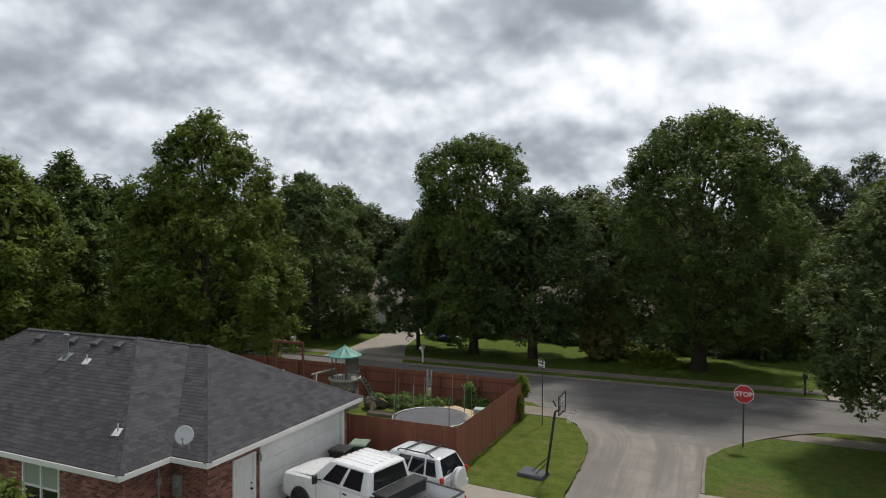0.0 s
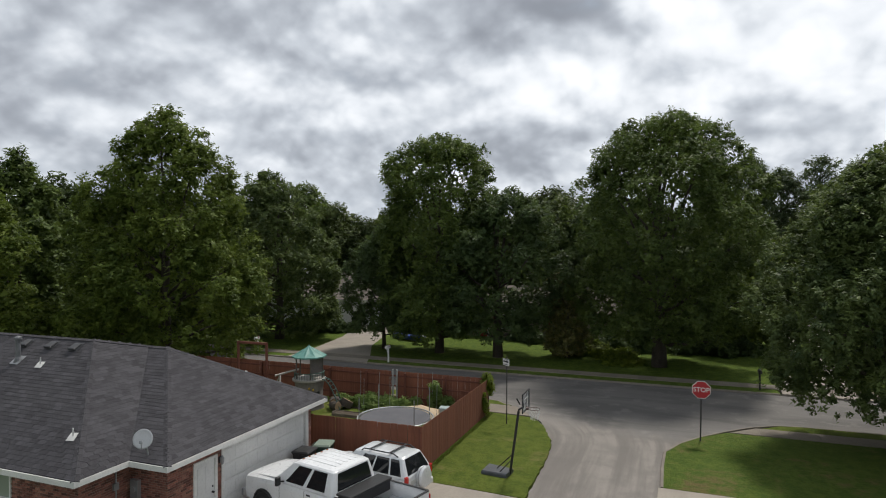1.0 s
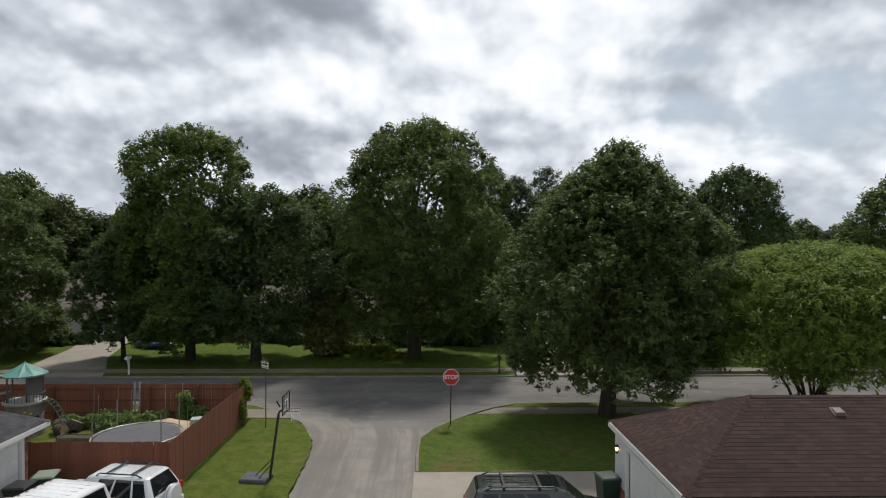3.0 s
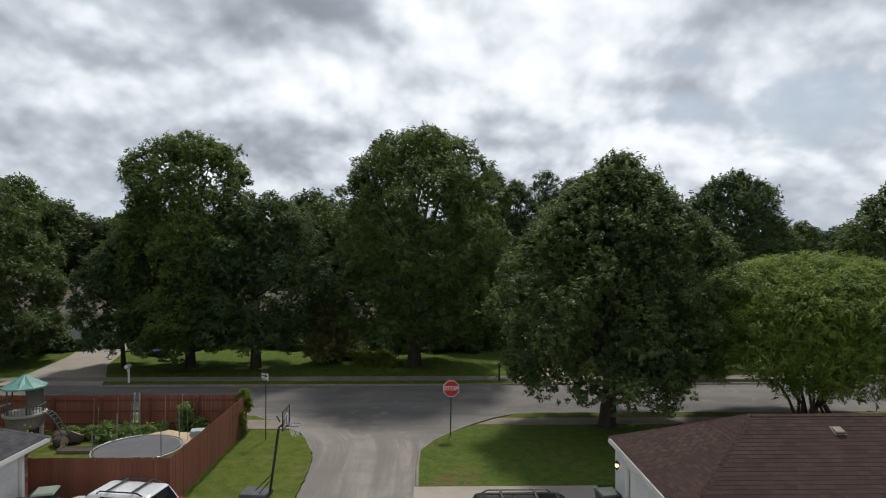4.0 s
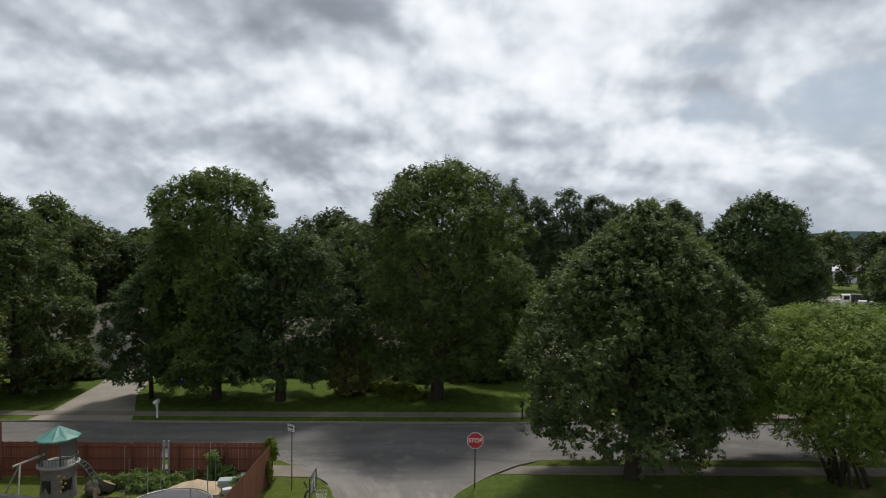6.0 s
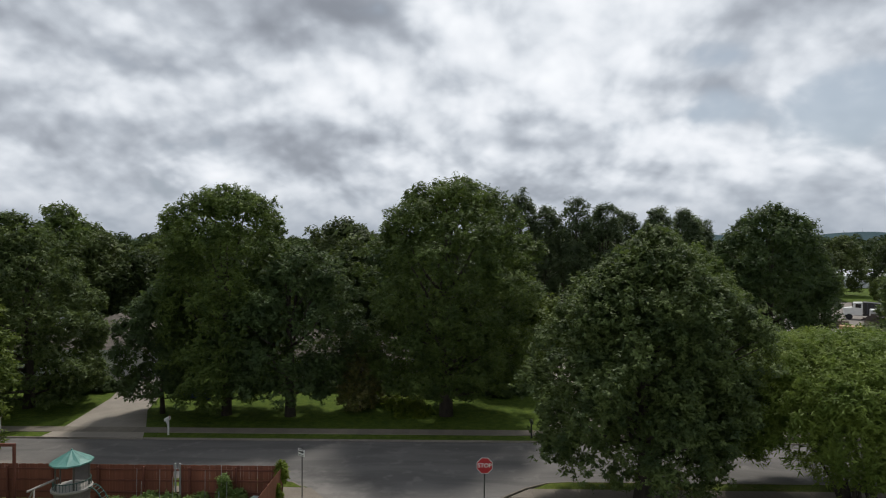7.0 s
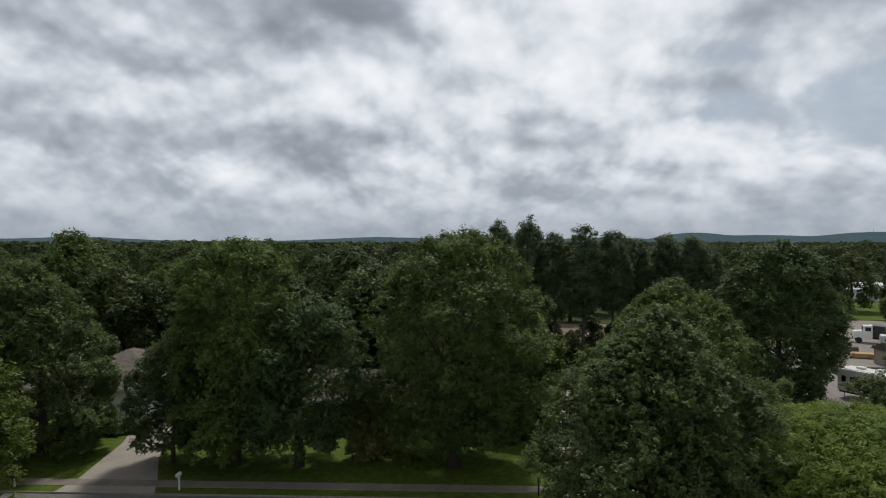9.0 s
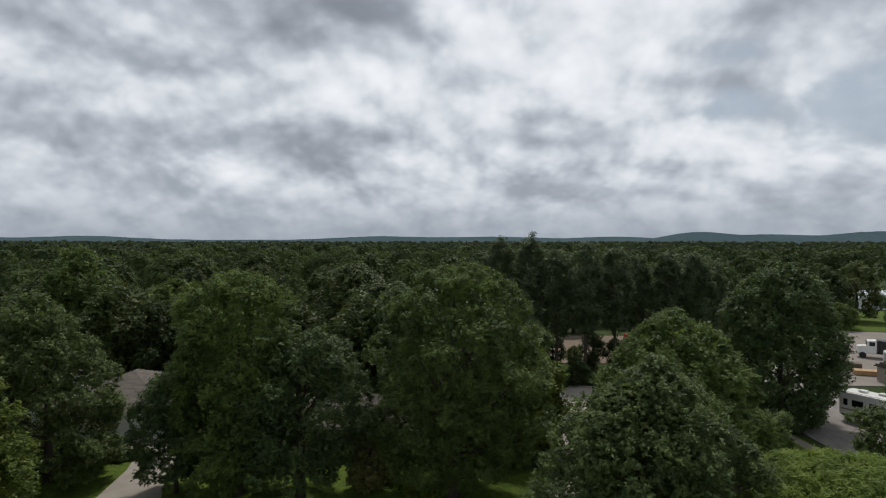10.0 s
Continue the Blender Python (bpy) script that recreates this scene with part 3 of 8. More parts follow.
def tree_crown(rng, n_leaves, prof, lobes, lobe_r, size, inner=0.22, squash=0.8, rise=0.35, lean=(0, 0), spiky=0.3, aspect=0.62, rough=1.0, core=0.02, tuft=12):
    """Triangular leaves in tufts on many boughs spread over the crown's outline, which prof gives as (height, radius): returns verts, faces, bough centres."""
    g = np.random.default_rng(rng)
    zs, rs = np.array(prof, float).T
    fine = np.linspace(zs[0], zs[-1], 240)
    span = zs[-1] - zs[0]
    r_fine = np.interp(fine, zs, rs)
    # wider rings, and rings where the outline slopes, carry more boughs
    girth = np.cumsum((r_fine + 0.25) * np.sqrt(1 + np.minimum(np.abs(np.gradient(r_fine, fine)), 2.5) ** 2))
    z = np.interp((np.arange(lobes) + g.random(lobes)) / lobes * girth[-1], girth, fine)
    R = np.interp(z, zs, rs)
    u = (z - zs[0]) / span
    ang = np.arange(lobes) * 2.39996 + g.normal(0, 0.5, lobes)
    lr = np.minimum(lobe_r * g.uniform(0.5, 1.5, lobes), 0.35 + 0.6 * R)
    s1, s2 = g.uniform(0, 6, 2)
    bulge = 1 + rough * (0.06 * np.sin(2 * ang + s1 + 0.5 * z) + 0.07 * np.sin(5 * ang + s2 - 1.1 * z))
    rad = np.maximum(R * bulge * g.uniform(1 - 0.2 * rough, 1.04, lobes) - lr * 0.95, 0.05)
    ins = g.random(lobes) < inner
    rad[ins] *= g.uniform(0.35, 0.85, ins.sum())
    cen = np.stack([rad * np.cos(ang) + lean[0] * u, rad * np.sin(ang) + lean[1] * u, z - lr * (0.2 + 0.95 * u ** 2)], 1)
    w = lr ** 2
    m = n_leaves // tuft
    pick = g.choice(lobes, m, p=w / w.sum())
    out = cen[pick] * np.array([1, 1, 0])
    out /= np.maximum(np.linalg.norm(out, axis=1), 0.5)[:, None]
    d = g.normal(size=(m, 3))
    d /= np.linalg.norm(d, axis=1)[:, None]
    d = d + 0.55 * out + np.array([0, 0, 0.35])
    d /= np.linalg.norm(d, axis=1)[:, None]
    reach = lr[pick] * (0.55 + 0.5 * g.random(m) ** 0.6) * (1 + spiky * (g.random(m) < 0.14) * g.random(m))
    tip = cen[pick] + d * reach[:, None] * np.array([1, 1, squash])
    twig = d * 0.55 + out * 0.45 + np.array([0, 0, rise]) + 0.3 * g.normal(size=(m, 3))
    twig /= np.linalg.norm(twig, axis=1)[:, None]
    tip, twig, d = np.repeat(tip, tuft, 0), np.repeat(twig, tuft, 0), np.repeat(d, tuft, 0)
    n = m * tuft
    pos = tip + twig * (g.uniform(-1.3, 1.0, n) * size)[:, None] + g.normal(size=(n, 3)) * size * 0.42
    nrm = np.array([0, 0, 0.75]) + 0.4 * d + 0.42 * g.normal(size=(n, 3))
    axis = twig * 0.75 + g.normal(size=(n, 3)) * 0.6
    s = size * g.uniform(0.65, 1.35, n)
    if core:
        # older, larger leaf masses deep inside close the crown
        k = int(n_leaves * core)
        zc = np.interp(g.random(k) * girth[-1], girth, fine)
        zc = zs[0] + (zc - zs[0]) * 0.9
        rc = np.interp(zc, zs, rs) * np.sqrt(g.uniform(0.05, 0.5, k))
        ac = g.uniform(0, 2 * math.pi, k)
        uc = (zc - zs[0]) / span
        pos = np.concatenate([pos, np.stack([rc * np.cos(ac) + lean[0] * uc, rc * np.sin(ac) + lean[1] * uc, zc], 1)])
        nrm = np.concatenate([nrm, g.normal(size=(k, 3))])
        axis = np.concatenate([axis, g.normal(size=(k, 3))])
        s = np.concatenate([s, size * g.uniform(1.6, 2.6, k)])
    pos[:, 2] = np.maximum(pos[:, 2], zs[0] * 0.6)
    nrm /= np.linalg.norm(nrm, axis=1)[:, None]
    axis -= (axis * nrm).sum(1)[:, None] * nrm
    axis /= np.linalg.norm(axis, axis=1)[:, None]
    side = np.cross(nrm, axis) * (s * aspect * 0.52)[:, None]
    axis = axis * s[:, None]
    v = np.stack([pos - axis * 0.45 + side, pos - axis * 0.45 - side, pos + axis * 0.75], 1).reshape(-1, 3)
    return v, np.arange(len(v)).reshape(-1, 3), cen


def tree(name, label, category, x, y, prof, leaf, leaves, size, seed, lobes=60, lobe_r=1.3, trunk_r=0.3, group="", limbs=14, stems=1, fork=None, **kw):
    th = thing(name, label, category, group, at=(x, y, LAWN_Z))
    v, f, cen = tree_crown(seed, leaves, prof, lobes, lobe_r, size, **kw)
    link_mesh("crown", mesh_np("crown", v, f, leaf), th)
    base, top, radius = prof[0][0], prof[-1][0], max(r for _, r in prof)
    rng = random.Random(seed)
    h = fork or base + (top - base) * 0.72
    for k in range(stems):
        a = 2 * math.pi * k / stems + 0.4
        sp = 0.0 if stems == 1 else radius * rng.uniform(0.35, 0.75)
        p = [(0.12 * k * math.cos(a), 0.12 * k * math.sin(a), -0.1)]
        for i in range(1, 6):
            q = i / 5
            p.append((sp * q * math.cos(a) + rng.uniform(-.12, .12), sp * q * math.sin(a) + rng.uniform(-.12, .12), h * q))
        r0 = trunk_r / (1 if stems == 1 else 1.8)
        part("trunk" if stems == 1 else "stem", tube(p, [r0 * 1.35, r0 * 0.95, r0 * 0.8, r0 * 0.62, r0 * 0.42, r0 * 0.2], 10), BARK, th, shade=True)
    if limbs:
        order = sorted(range(len(cen)), key=lambda i: cen[i][2])
        for i in order[::max(1, len(order) // limbs)]:
            c = Vector(cen[i])
            z0 = max(base * 0.7, min(h * 0.9, c.z * 0.62))
            m1 = Vector((c.x * 0.45, c.y * 0.45, z0 + (c.z - z0) * 0.35))
            rr = trunk_r * 0.34
            part("limb", tube([(0, 0, z0), m1, m1.lerp(c, 0.6) + Vector((0, 0, 0.1)), c], [rr, rr * 0.7, rr * 0.45, rr * 0.2], 6), BARK, th, shade=True)
    return th


STREET = "street trees"
tree("oak_tree", "tall dark green oak with an airy top beside the street", "tree", -1.2, 46.3, [(2.2, 4.4), (4.4, 6.4), (9, 7.3), (13.2, 6.9), (15.8, 5.2), (17.5, 3.8), (18.4, 1.4)],
     LEAF_OAK, 125000, 0.185, 11, 300, 0.95, 0.42, STREET, 26, core=0.03, lean=(0.6, 0))
tree("oak_tree", "tall dark green tree with a lighter ragged top by the pavement", "tree", -17.8, 46.0, [(1.7, 3.9), (4, 5.0), (9, 5.3), (13, 5.0), (16.2, 4.2), (17.3, 2.8), (17.8, 1.2)],
     LEAF_LIME, 92000, 0.185, 12, 240, 0.88, 0.30, STREET, 20, core=0.03)
tree("oak_tree", "dark green spreading tree standing close to its neighbour", "tree", -12.9, 45.8, [(2.0, 3.8), (5, 5.3), (9.5, 5.1), (12, 3.6), (13.3, 1.0)],
     LEAF_DARK, 60000, 0.195, 13, 150, 0.9, 0.32, STREET, 18, lean=(0.9, 0), spiky=0.6)
tree("small_tree", "small dark round-crowned tree by the driveway", "tree", -22.8, 46.2, [(1.6, 2.6), (3.5, 3.7), (6.5, 3.6), (9, 2.5), (10.7, 0.8)], LEAF_DARK, 34000, 0.20, 14, 95, 0.75, 0.15, STREET, 12)
tree("pin_oak", "broad grey-green pin oak with drooping skirts on the corner lawn", "tree", 8.95, 30.9, [(2.4, 4.9), (3.8, 5.6), (6.9, 5.85), (9.8, 4.9), (11.9, 3.3), (13.3, 1.8), (14.1, 0.7)],
     LEAF_GREY, 190000, 0.15, 15, 420, 0.72, 0.34, "", 28, spiky=0.7, rise=0.5, lean=(0.5, 0), squash=0.95, tuft=14)
tree("globe_willow", "round bright green willow with many slender stems", "tree", 19.2, 30.6, [(2.9, 5.6), (3.6, 6.4), (4.8, 6.6), (6.8, 6.0), (8.0, 4.4), (8.7, 2.6), (9.0, 1.2)],
     LEAF_WILLOW, 165000, 0.21, 16, 480, 0.62, 0.13, "", 0, stems=12, fork=6.2, rise=0.05, aspect=0.30, inner=0.12, rough=0.3, spiky=0.2, core=0.015)
tree("magnolia", "dark glossy magnolia with tan undersides to its leaves", "tree", -7.9, 47.6, [(0.5, 1.5), (2, 2.3), (4.5, 2.1), (6.4, 1.2), (7.2, 0.4)], LEAF_MAGNOLIA, 14000, 0.20, 17, 45, 0.7, 0.14)
tree("ash_tree", "tall yellow-green sunlit tree behind the fenced yard", "tree", -32.2, 32.2, [(1.2, 5.2), (4, 6.6), (6.5, 7.1), (10, 6.0), (14, 4.3), (16.3, 3.0), (17.7, 1.6), (18.4, 0.6)],
     LEAF_BRIGHT, 110000, 0.205, 18, 270, 0.95, 0.36, "", 22, rise=0.2)
tree("ash_tree", "wide grey-green tree on the far lawn beside the driveway", "tree", -34.2, 47.6, [(0.9, 5.6), (4.3, 6.5), (7.5, 6.0), (11, 4.8), (13.6, 3.5), (15.2, 2.0), (16.0, 0.9)],
     LEAF_GREY, 90000, 0.20, 19, 190, 0.92, 0.34, "", 18, lean=(-1.3, 0))
tree("ash_tree", "large mid-green tree beyond the grey roof", "tree", -48.0, 33.0, [(1.2, 5.4), (5, 6.0), (10, 4.6), (13.6, 2.8), (16.4, 0.8)], LEAF_OAK, 42000, 0.30, 20, 130, 1.0, 0.36)
tree("ash_tree", "large mid-green tree with fresh tips beyond the grey roof", "tree", -40.4, 23.6, [(1.0, 4.6), (4, 5.6), (8, 5.0), (12, 3.3), (14.8, 0.9)], LEAF_BRIGHT, 50000, 0.25, 21, 130, 0.95, 0.36)
tree("dark_oak", "dense dark green tree with a lumpy rounded top", "tree", 33.8, 68.0, [(0.8, 5.4), (4, 6.5), (9, 6.8), (13, 6.0), (15.2, 4.8), (16.8, 2.8), (17.5, 1.2)],
     LEAF_DARK, 85000, 0.25, 22, 150, 1.25, 0.36, squash=1.05, rise=0.5)
tree("maple_tree", "yellow-green tree rising behind the corner tree", "tree", 17.9, 52.0, [(1.0, 7.4), (4.5, 8.1), (8.7, 7.0), (11, 5.7), (13, 3.4), (14.5, 0.9)],
     LEAF_LIME, 95000, 0.205, 23, 200, 1.0, 0.32, lean=(-0.8, 0))
tree("small_tree", "grey-green tree near the far side street", "tree", 36.2, 47.5, [(1.2, 5.4), (5, 6.3), (9.3, 5.2), (13, 2.4), (14.6, 0.7)], LEAF_GREY, 42000, 0.24, 24, 130, 0.9, 0.2)
tree("oak_tree", "dark green tree filling the gap behind the street trees", "tree", -8.0, 68.5, [(1.2, 4.4), (6, 6.0), (12, 4.8), (15, 1.2)], LEAF_DARK, 24000, 0.36, 25, 75, 1.2, 0.3)
tree("oak_tree", "yellow-green tree behind the tall oak", "tree", 5.2, 57.0, [(1.0, 3.6), (4, 4.6), (8, 3.8), (11, 1.0)], LEAF_BRIGHT, 22000, 0.34, 26, 70, 1.1, 0.28)
tree("shade_tree", "tall far tree above the canopy", "tree", -59.0, 89.5, [(2.0, 5.0), (8, 6.6), (15, 5.6), (20, 1.4)], LEAF_OAK, 20000, 0.46, 27, 70, 1.6, 0.4)


def pine(x, y, top, seed, label="tall dark pine with a bare lower trunk"):
    g = random.Random(seed)
    r = g.uniform(2.8, 3.6)
    return tree("pine_tree", label, "tree", x, y, [(top * g.uniform(0.30, 0.42), r * 0.55), (top * 0.55, r * 0.9), (top * 0.76, r), (top * 0.92, r * 0.72), (top, 0.7)],
                LEAF_PINE, 17000, 0.34, seed, 46, 0.95, 0.24, "row of pines", 12, squash=0.6, aspect=0.36, rough=1.3, rise=0.6)


for i, (x, y, top) in enumerate([(4.4, 91, 20.6), (8.5, 88.5, 21.3), (12.4, 90, 19.2), (16.3, 88, 20.2), (20.7, 89, 19.6), (24.6, 93, 18.4), (28.4, 90, 19.0), (32.4, 91, 18.8), (35.6, 94, 17.6)]):
    pine(x, y, top, 60 + i)

# more trees of the middle distance, copied from a few kinds
PROTO = [
    tree("shade_tree", "dense green tree in the woods behind the street", "tree", -50.0, 62.0, [(1.5, 3.8), (5, 5.2), (9, 4.7), (11.6, 3.0), (13, 0.9)], LEAF_WOOD, 16000, 0.34, 31, 48, 1.35, 0.3, "woods behind the street", 0),
    tree("shade_tree", "dark green tree in the woods behind the street", "tree", -26.0, 76.0, [(1.2, 4.0), (4, 5.0), (8, 4.8), (10.8, 3.0), (12, 1.0)], LEAF_WOOD_DARK, 16000, 0.34, 32, 48, 1.35, 0.3, "woods behind the street", 0),
    tree("shade_tree", "light green tree in the woods behind the street", "tree", -16.0, 70.0, [(1.2, 2.8), (4, 4.4), (7, 4.4), (9.6, 2.8), (11, 0.8)], LEAF_WOOD_LIGHT, 15000, 0.33, 33, 48, 1.35, 0.28, "woods behind the street", 0),
]
HOUSE_SPOTS = [(-37, 66, 10.5), (-15, 60, 9.5), (-38, 52, 5.0), (-31, 56, 6.0), (10, 60, 3.0)]
DRIVE = [(8, 50), (9, 58), (11.5, 68), (14, 80)]
g = random.Random(5)
spots = []
tries = 0
while len(spots) < 58 and tries < 6000:
    tries += 1
    y = 54 + 118 * g.random() ** 1.3
    x = g.uniform(-1.15 * y - 14, 0.62 * y)
    if x > 3 and y > 84 and x < 62 and y < 134:
        continue
    if x > 26 and y < 140:
        continue
    if any(math.hypot(x - a, y - b) < r for a, b, r in HOUSE_SPOTS) or any(math.hypot(x - a, y - b) < 4.6 for a, b in DRIVE):
        continue
    if -52 < x < -27 and 48 < y < 76:
        continue
    if any(math.hypot(x - a, y - b) < 7.4 for a, b in spots) or (y < 60 and x > -30):
        continue
    spots.append((x, y))
for x, y in spots:
    src = PROTO[g.choice([0, 0, 1, 1, 2])]
    c = copy_thing(src, pose(x, y, LAWN_Z, 0, 0, g.uniform(0, 360)))
    s = g.uniform(0.85, 1.45) * (0.9 if x > 0 else 1.0)
    c.scale = (s * g.uniform(0.9, 1.15), s * g.uniform(0.9, 1.15), s)
# single trees to the left of the grey roof and by the far yard
for x, y, s, k in ((-58, 44, 1.25, 0), (-66, 36, 1.3, 1), (-52, 52, 1.15, 1), (-75, 55, 1.2, 0), (-62, 60, 1.3, 0), (-46, 44, 0.95, 1), (-56, 24, 1.2, 0), (-70, 22, 1.2, 1),
                   (84, 150, 1.1, 0), (96, 158, 1.2, 0), (110, 160, 1.25, 1), (72, 160, 1.1, 2), (60, 150, 1.0, 1), (48, 152, 1.1, 1), (92, 138, 0.55, 2), (30, 150, 1.2, 0), (-1, 60.5, 0.9, 1), (-12, 68, 1.1, 0), (-20, 69, 1.1, 1), (-26.5, 67, 1.0, 0), (2, 67, 1.0, 1), (9, 121, 1.0, 1), (22, 134, 1.1, 0), (38, 132, 1.0, 1), (48, 122, 0.9, 0), (19, 97, 0.5, 1), (27, 99, 0.45, 1), (36, 101, 0.6, 0),
                   (-38, 80, 1.05, 0), (-33, 84, 1.05, 1), (-45, 76, 1.15, 0), (-27, 82, 1.0, 1), (-51, 66, 1.2, 1), (6, 97, 0.42, 1), (9.5, 95.5, 0.3, 0), (13, 98, 0.46, 1), (16, 96, 0.34, 2), (22.5, 97, 0.4, 1), (24.5, 99, 0.32, 0), (30, 97, 0.42, 1), (33, 98, 0.36, 2), (8, 83, 0.3, 1), (14.5, 84, 0.34, 1), (19.5, 83, 0.3, 0), (25, 84, 0.36, 1), (30.5, 85, 0.4, 1)):
    c = copy_thing(PROTO[k], pose(x, y, LAWN_Z, 0, 0, x * 7.0))
    c.scale = (s, s, s)


# leaves beyond 700 m: haze put into the colour, paler and less green
LEAF_HAZE = leafy("haze_tinted_leaves", (0.040, 0.056, 0.036), (0.078, 0.100, 0.058), 0.2, 0.02, single=0.12, spec=0.03)


def far_woods():
    """Thousands of distant crowns, each a heap of leafy flakes that grow coarser with distance."""
    r = np.random.default_rng(77)
    vs, hazy = [], []
    for lo, hi, count, flakes in ((165, 330, 300, 820), (330, 800, 680, 260), (800, 1900, 1200, 80), (1900, 4000, 1900, 36)):
        ang = r.uniform(-1.02, 0.80, count)
        dist = np.sqrt(r.uniform(lo ** 2, hi ** 2, count))
        if lo < 200:
            keep = ~((ang > 0.40) & (dist < 260))
            ang, dist = ang[keep], dist[keep]
        rad = r.uniform(3.4, 8.0, len(ang)) * (1 + dist / 2400)
        top = 6 + rad * 0.7 + r.uniform(0, 6.5, len(ang)) - 0.002 * np.minimum(dist, 1500)
        for x, y, R, H, D in zip(dist * np.sin(ang), dist * np.cos(ang), rad, top, dist):
            n = flakes
            lob = max(7, n // 22)
            c = r.normal(size=(lob, 3))
            c /= np.linalg.norm(c, axis=1)[:, None]
            c[:, 2] = np.abs(c[:, 2])
            c = c * np.array([R * 0.68, R * 0.68, H * 0.46])
            d = r.normal(size=(n, 3)) + c[(k := r.integers(0, lob, n))] / R * 0.7
            d /= np.linalg.norm(d, axis=1)[:, None]
            p = c[k] + d * R * 0.32 + np.array([x, y, H * 0.46])
            nrm = d * 0.95 + np.array([0, 0, 0.15]) + 0.2 * r.normal(size=(n, 3))
            nrm /= np.linalg.norm(nrm, axis=1)[:, None]
            a = np.cross(nrm, r.normal(size=(n, 3)))
            a /= np.linalg.norm(a, axis=1)[:, None]
            b = np.cross(nrm, a)
            s = (0.44 * R * (36 / flakes) ** 0.5) * r.uniform(0.6, 1.4, n)[:, None]
            (vs if D < 700 else hazy).append(np.stack([p - a * s, p + b * s * 0.8, p + a * s - b * s * 0.3], 1).reshape(-1, 3))
    for name, heap, mat, label in (("far_woods", vs, LEAF_FAR, "green tree canopy of the woods beyond the houses"), ("distant_woods", hazy, LEAF_HAZE, "haze-tinted green tree canopy stretching to the horizon")):
        v = np.concatenate(heap)
        v[:, 2] = np.maximum(v[:, 2], 0.0)
        tagged(link_mesh(name, mesh_np(name, v, np.arange(len(v)).reshape(-1, 3), mat)), label, "woods", kind="stuff")


far_woods()


def hills(name, dist, bumps, base, mat, depth=500):
    """A wooded ridge on the horizon: bumps are (x, height, half width)."""
    bm = bmesh.new()
    rng = random.Random(int(dist))
    rings = []
    for i in range(361):
        x = -4300 + 8600 * i / 360
        h = base + sum(a * math.exp(-((x - c) / w) ** 2) for c, a, w in bumps)
        h += 2.2 * noise.noise((x * 0.006, 0.3, dist)) + 1.0 * noise.noise((x * 0.03, 1.3, dist)) + rng.uniform(-0.4, 0.4)
        rings.append([(x, dist - depth, -0.2), (x, dist, max(h, 1.0)), (x, dist + 60, -0.2)])
    add_loft(bm, rings)
    return tagged(part(name, bm, mat), "wooded hills on the horizon, tinted blue-green for haze", "hills", kind="structure")


# the air is clear here: the blue of distance is mixed into the hill colour
HILL = surface("haze_tinted_hills", (0.072, 0.108, 0.122), (0.062, 0.095, 0.108), (0.085, 0.122, 0.136), 0.004, 0.03, 1.0, spec=0.0)
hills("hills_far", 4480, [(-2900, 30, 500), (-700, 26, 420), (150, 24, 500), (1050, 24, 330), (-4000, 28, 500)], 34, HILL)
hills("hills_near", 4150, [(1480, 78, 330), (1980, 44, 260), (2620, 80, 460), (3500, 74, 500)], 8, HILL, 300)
MAST = plain("mast_grey", (0.25, 0.26, 0.27), 0.6)
for x, h in ((2527, 66), (2650, 70)):
    th = thing("radio_mast", "thin grey radio mast on a far hill", "mast", "masts on the hill", at=(x, 4145, 40))
    part("pole", tube([(0, 0, 0), (0, 0, h * 0.7), (0, 0, h)], [1.4, 1.0, 0.5], 6), MAST, th)

# ---------------------------------------------------------------- houses
SHINGLE_GREY = surface("grey_shingles", (0.062, 0.060, 0.066), (0.073, 0.071, 0.077), (0.044, 0.043, 0.047), 1.1, 30.0, 0.95, 0.5, 120.0, per_piece=0.22, spec=0.2)
SHINGLE_BROWN = surface("brown_shingles", (0.058, 0.036, 0.032), (0.050, 0.031, 0.028), (0.036, 0.024, 0.022), 1.1, 30.0, 0.95, 0.5, 120.0, per_piece=0.2, spec=0.2)
SHINGLE_TAN = surface("tan_shingles", (0.135, 0.118, 0.102), (0.16, 0.14, 0.122), (0.11, 0.096, 0.083), 0.8, 12.0, 0.95, per_piece=0.15, spec=0.2)
BRICK = surface("red_brick", (0.185, 0.068, 0.050), (0.285, 0.135, 0.100), (0.085, 0.036, 0.030), 3.5, 30.0, 0.9, 0.4, 90.0, per_piece=0.55)
MORTAR = surface("mortar", (0.24, 0.20, 0.17), (0.20, 0.165, 0.14), None, 1.5, 40.0, 0.95)
TRIM = surface("white_trim", (0.72, 0.72, 0.70), (0.64, 0.64, 0.62), (0.52, 0.52, 0.50), 1.2, 15.0, 0.55)
DOOR_WHITE = surface("white_door_paint", (0.70, 0.70, 0.69), (0.63, 0.63, 0.62), (0.55, 0.55, 0.54), 0.9, 12.0, 0.5)
SIDING = surface("white_siding", (0.62, 0.63, 0.64), (0.55, 0.56, 0.57), (0.48, 0.49, 0.50), 0.8, 10.0, 0.6)
TANWALL = surface("tan_wall", (0.30, 0.255, 0.20), (0.34, 0.29, 0.23), (0.24, 0.20, 0.16), 0.8, 10.0, 0.8)
DARKGLASS = glassy("dark_glass", (0.012, 0.014, 0.016))
BLACK = plain("black_plastic", (0.018, 0.018, 0.019), 0.45)
GREYMETAL = surface("grey_metal", (0.36, 0.37, 0.38), (0.30, 0.31, 0.32), (0.25, 0.26, 0.27), 3.0, 30.0, 0.45, metal=0.6)
DULLMETAL = surface("galvanised", (0.42, 0.43, 0.44), (0.34, 0.35, 0.36), (0.28, 0.29, 0.3), 4.0, 30.0, 0.5, metal=0.5)


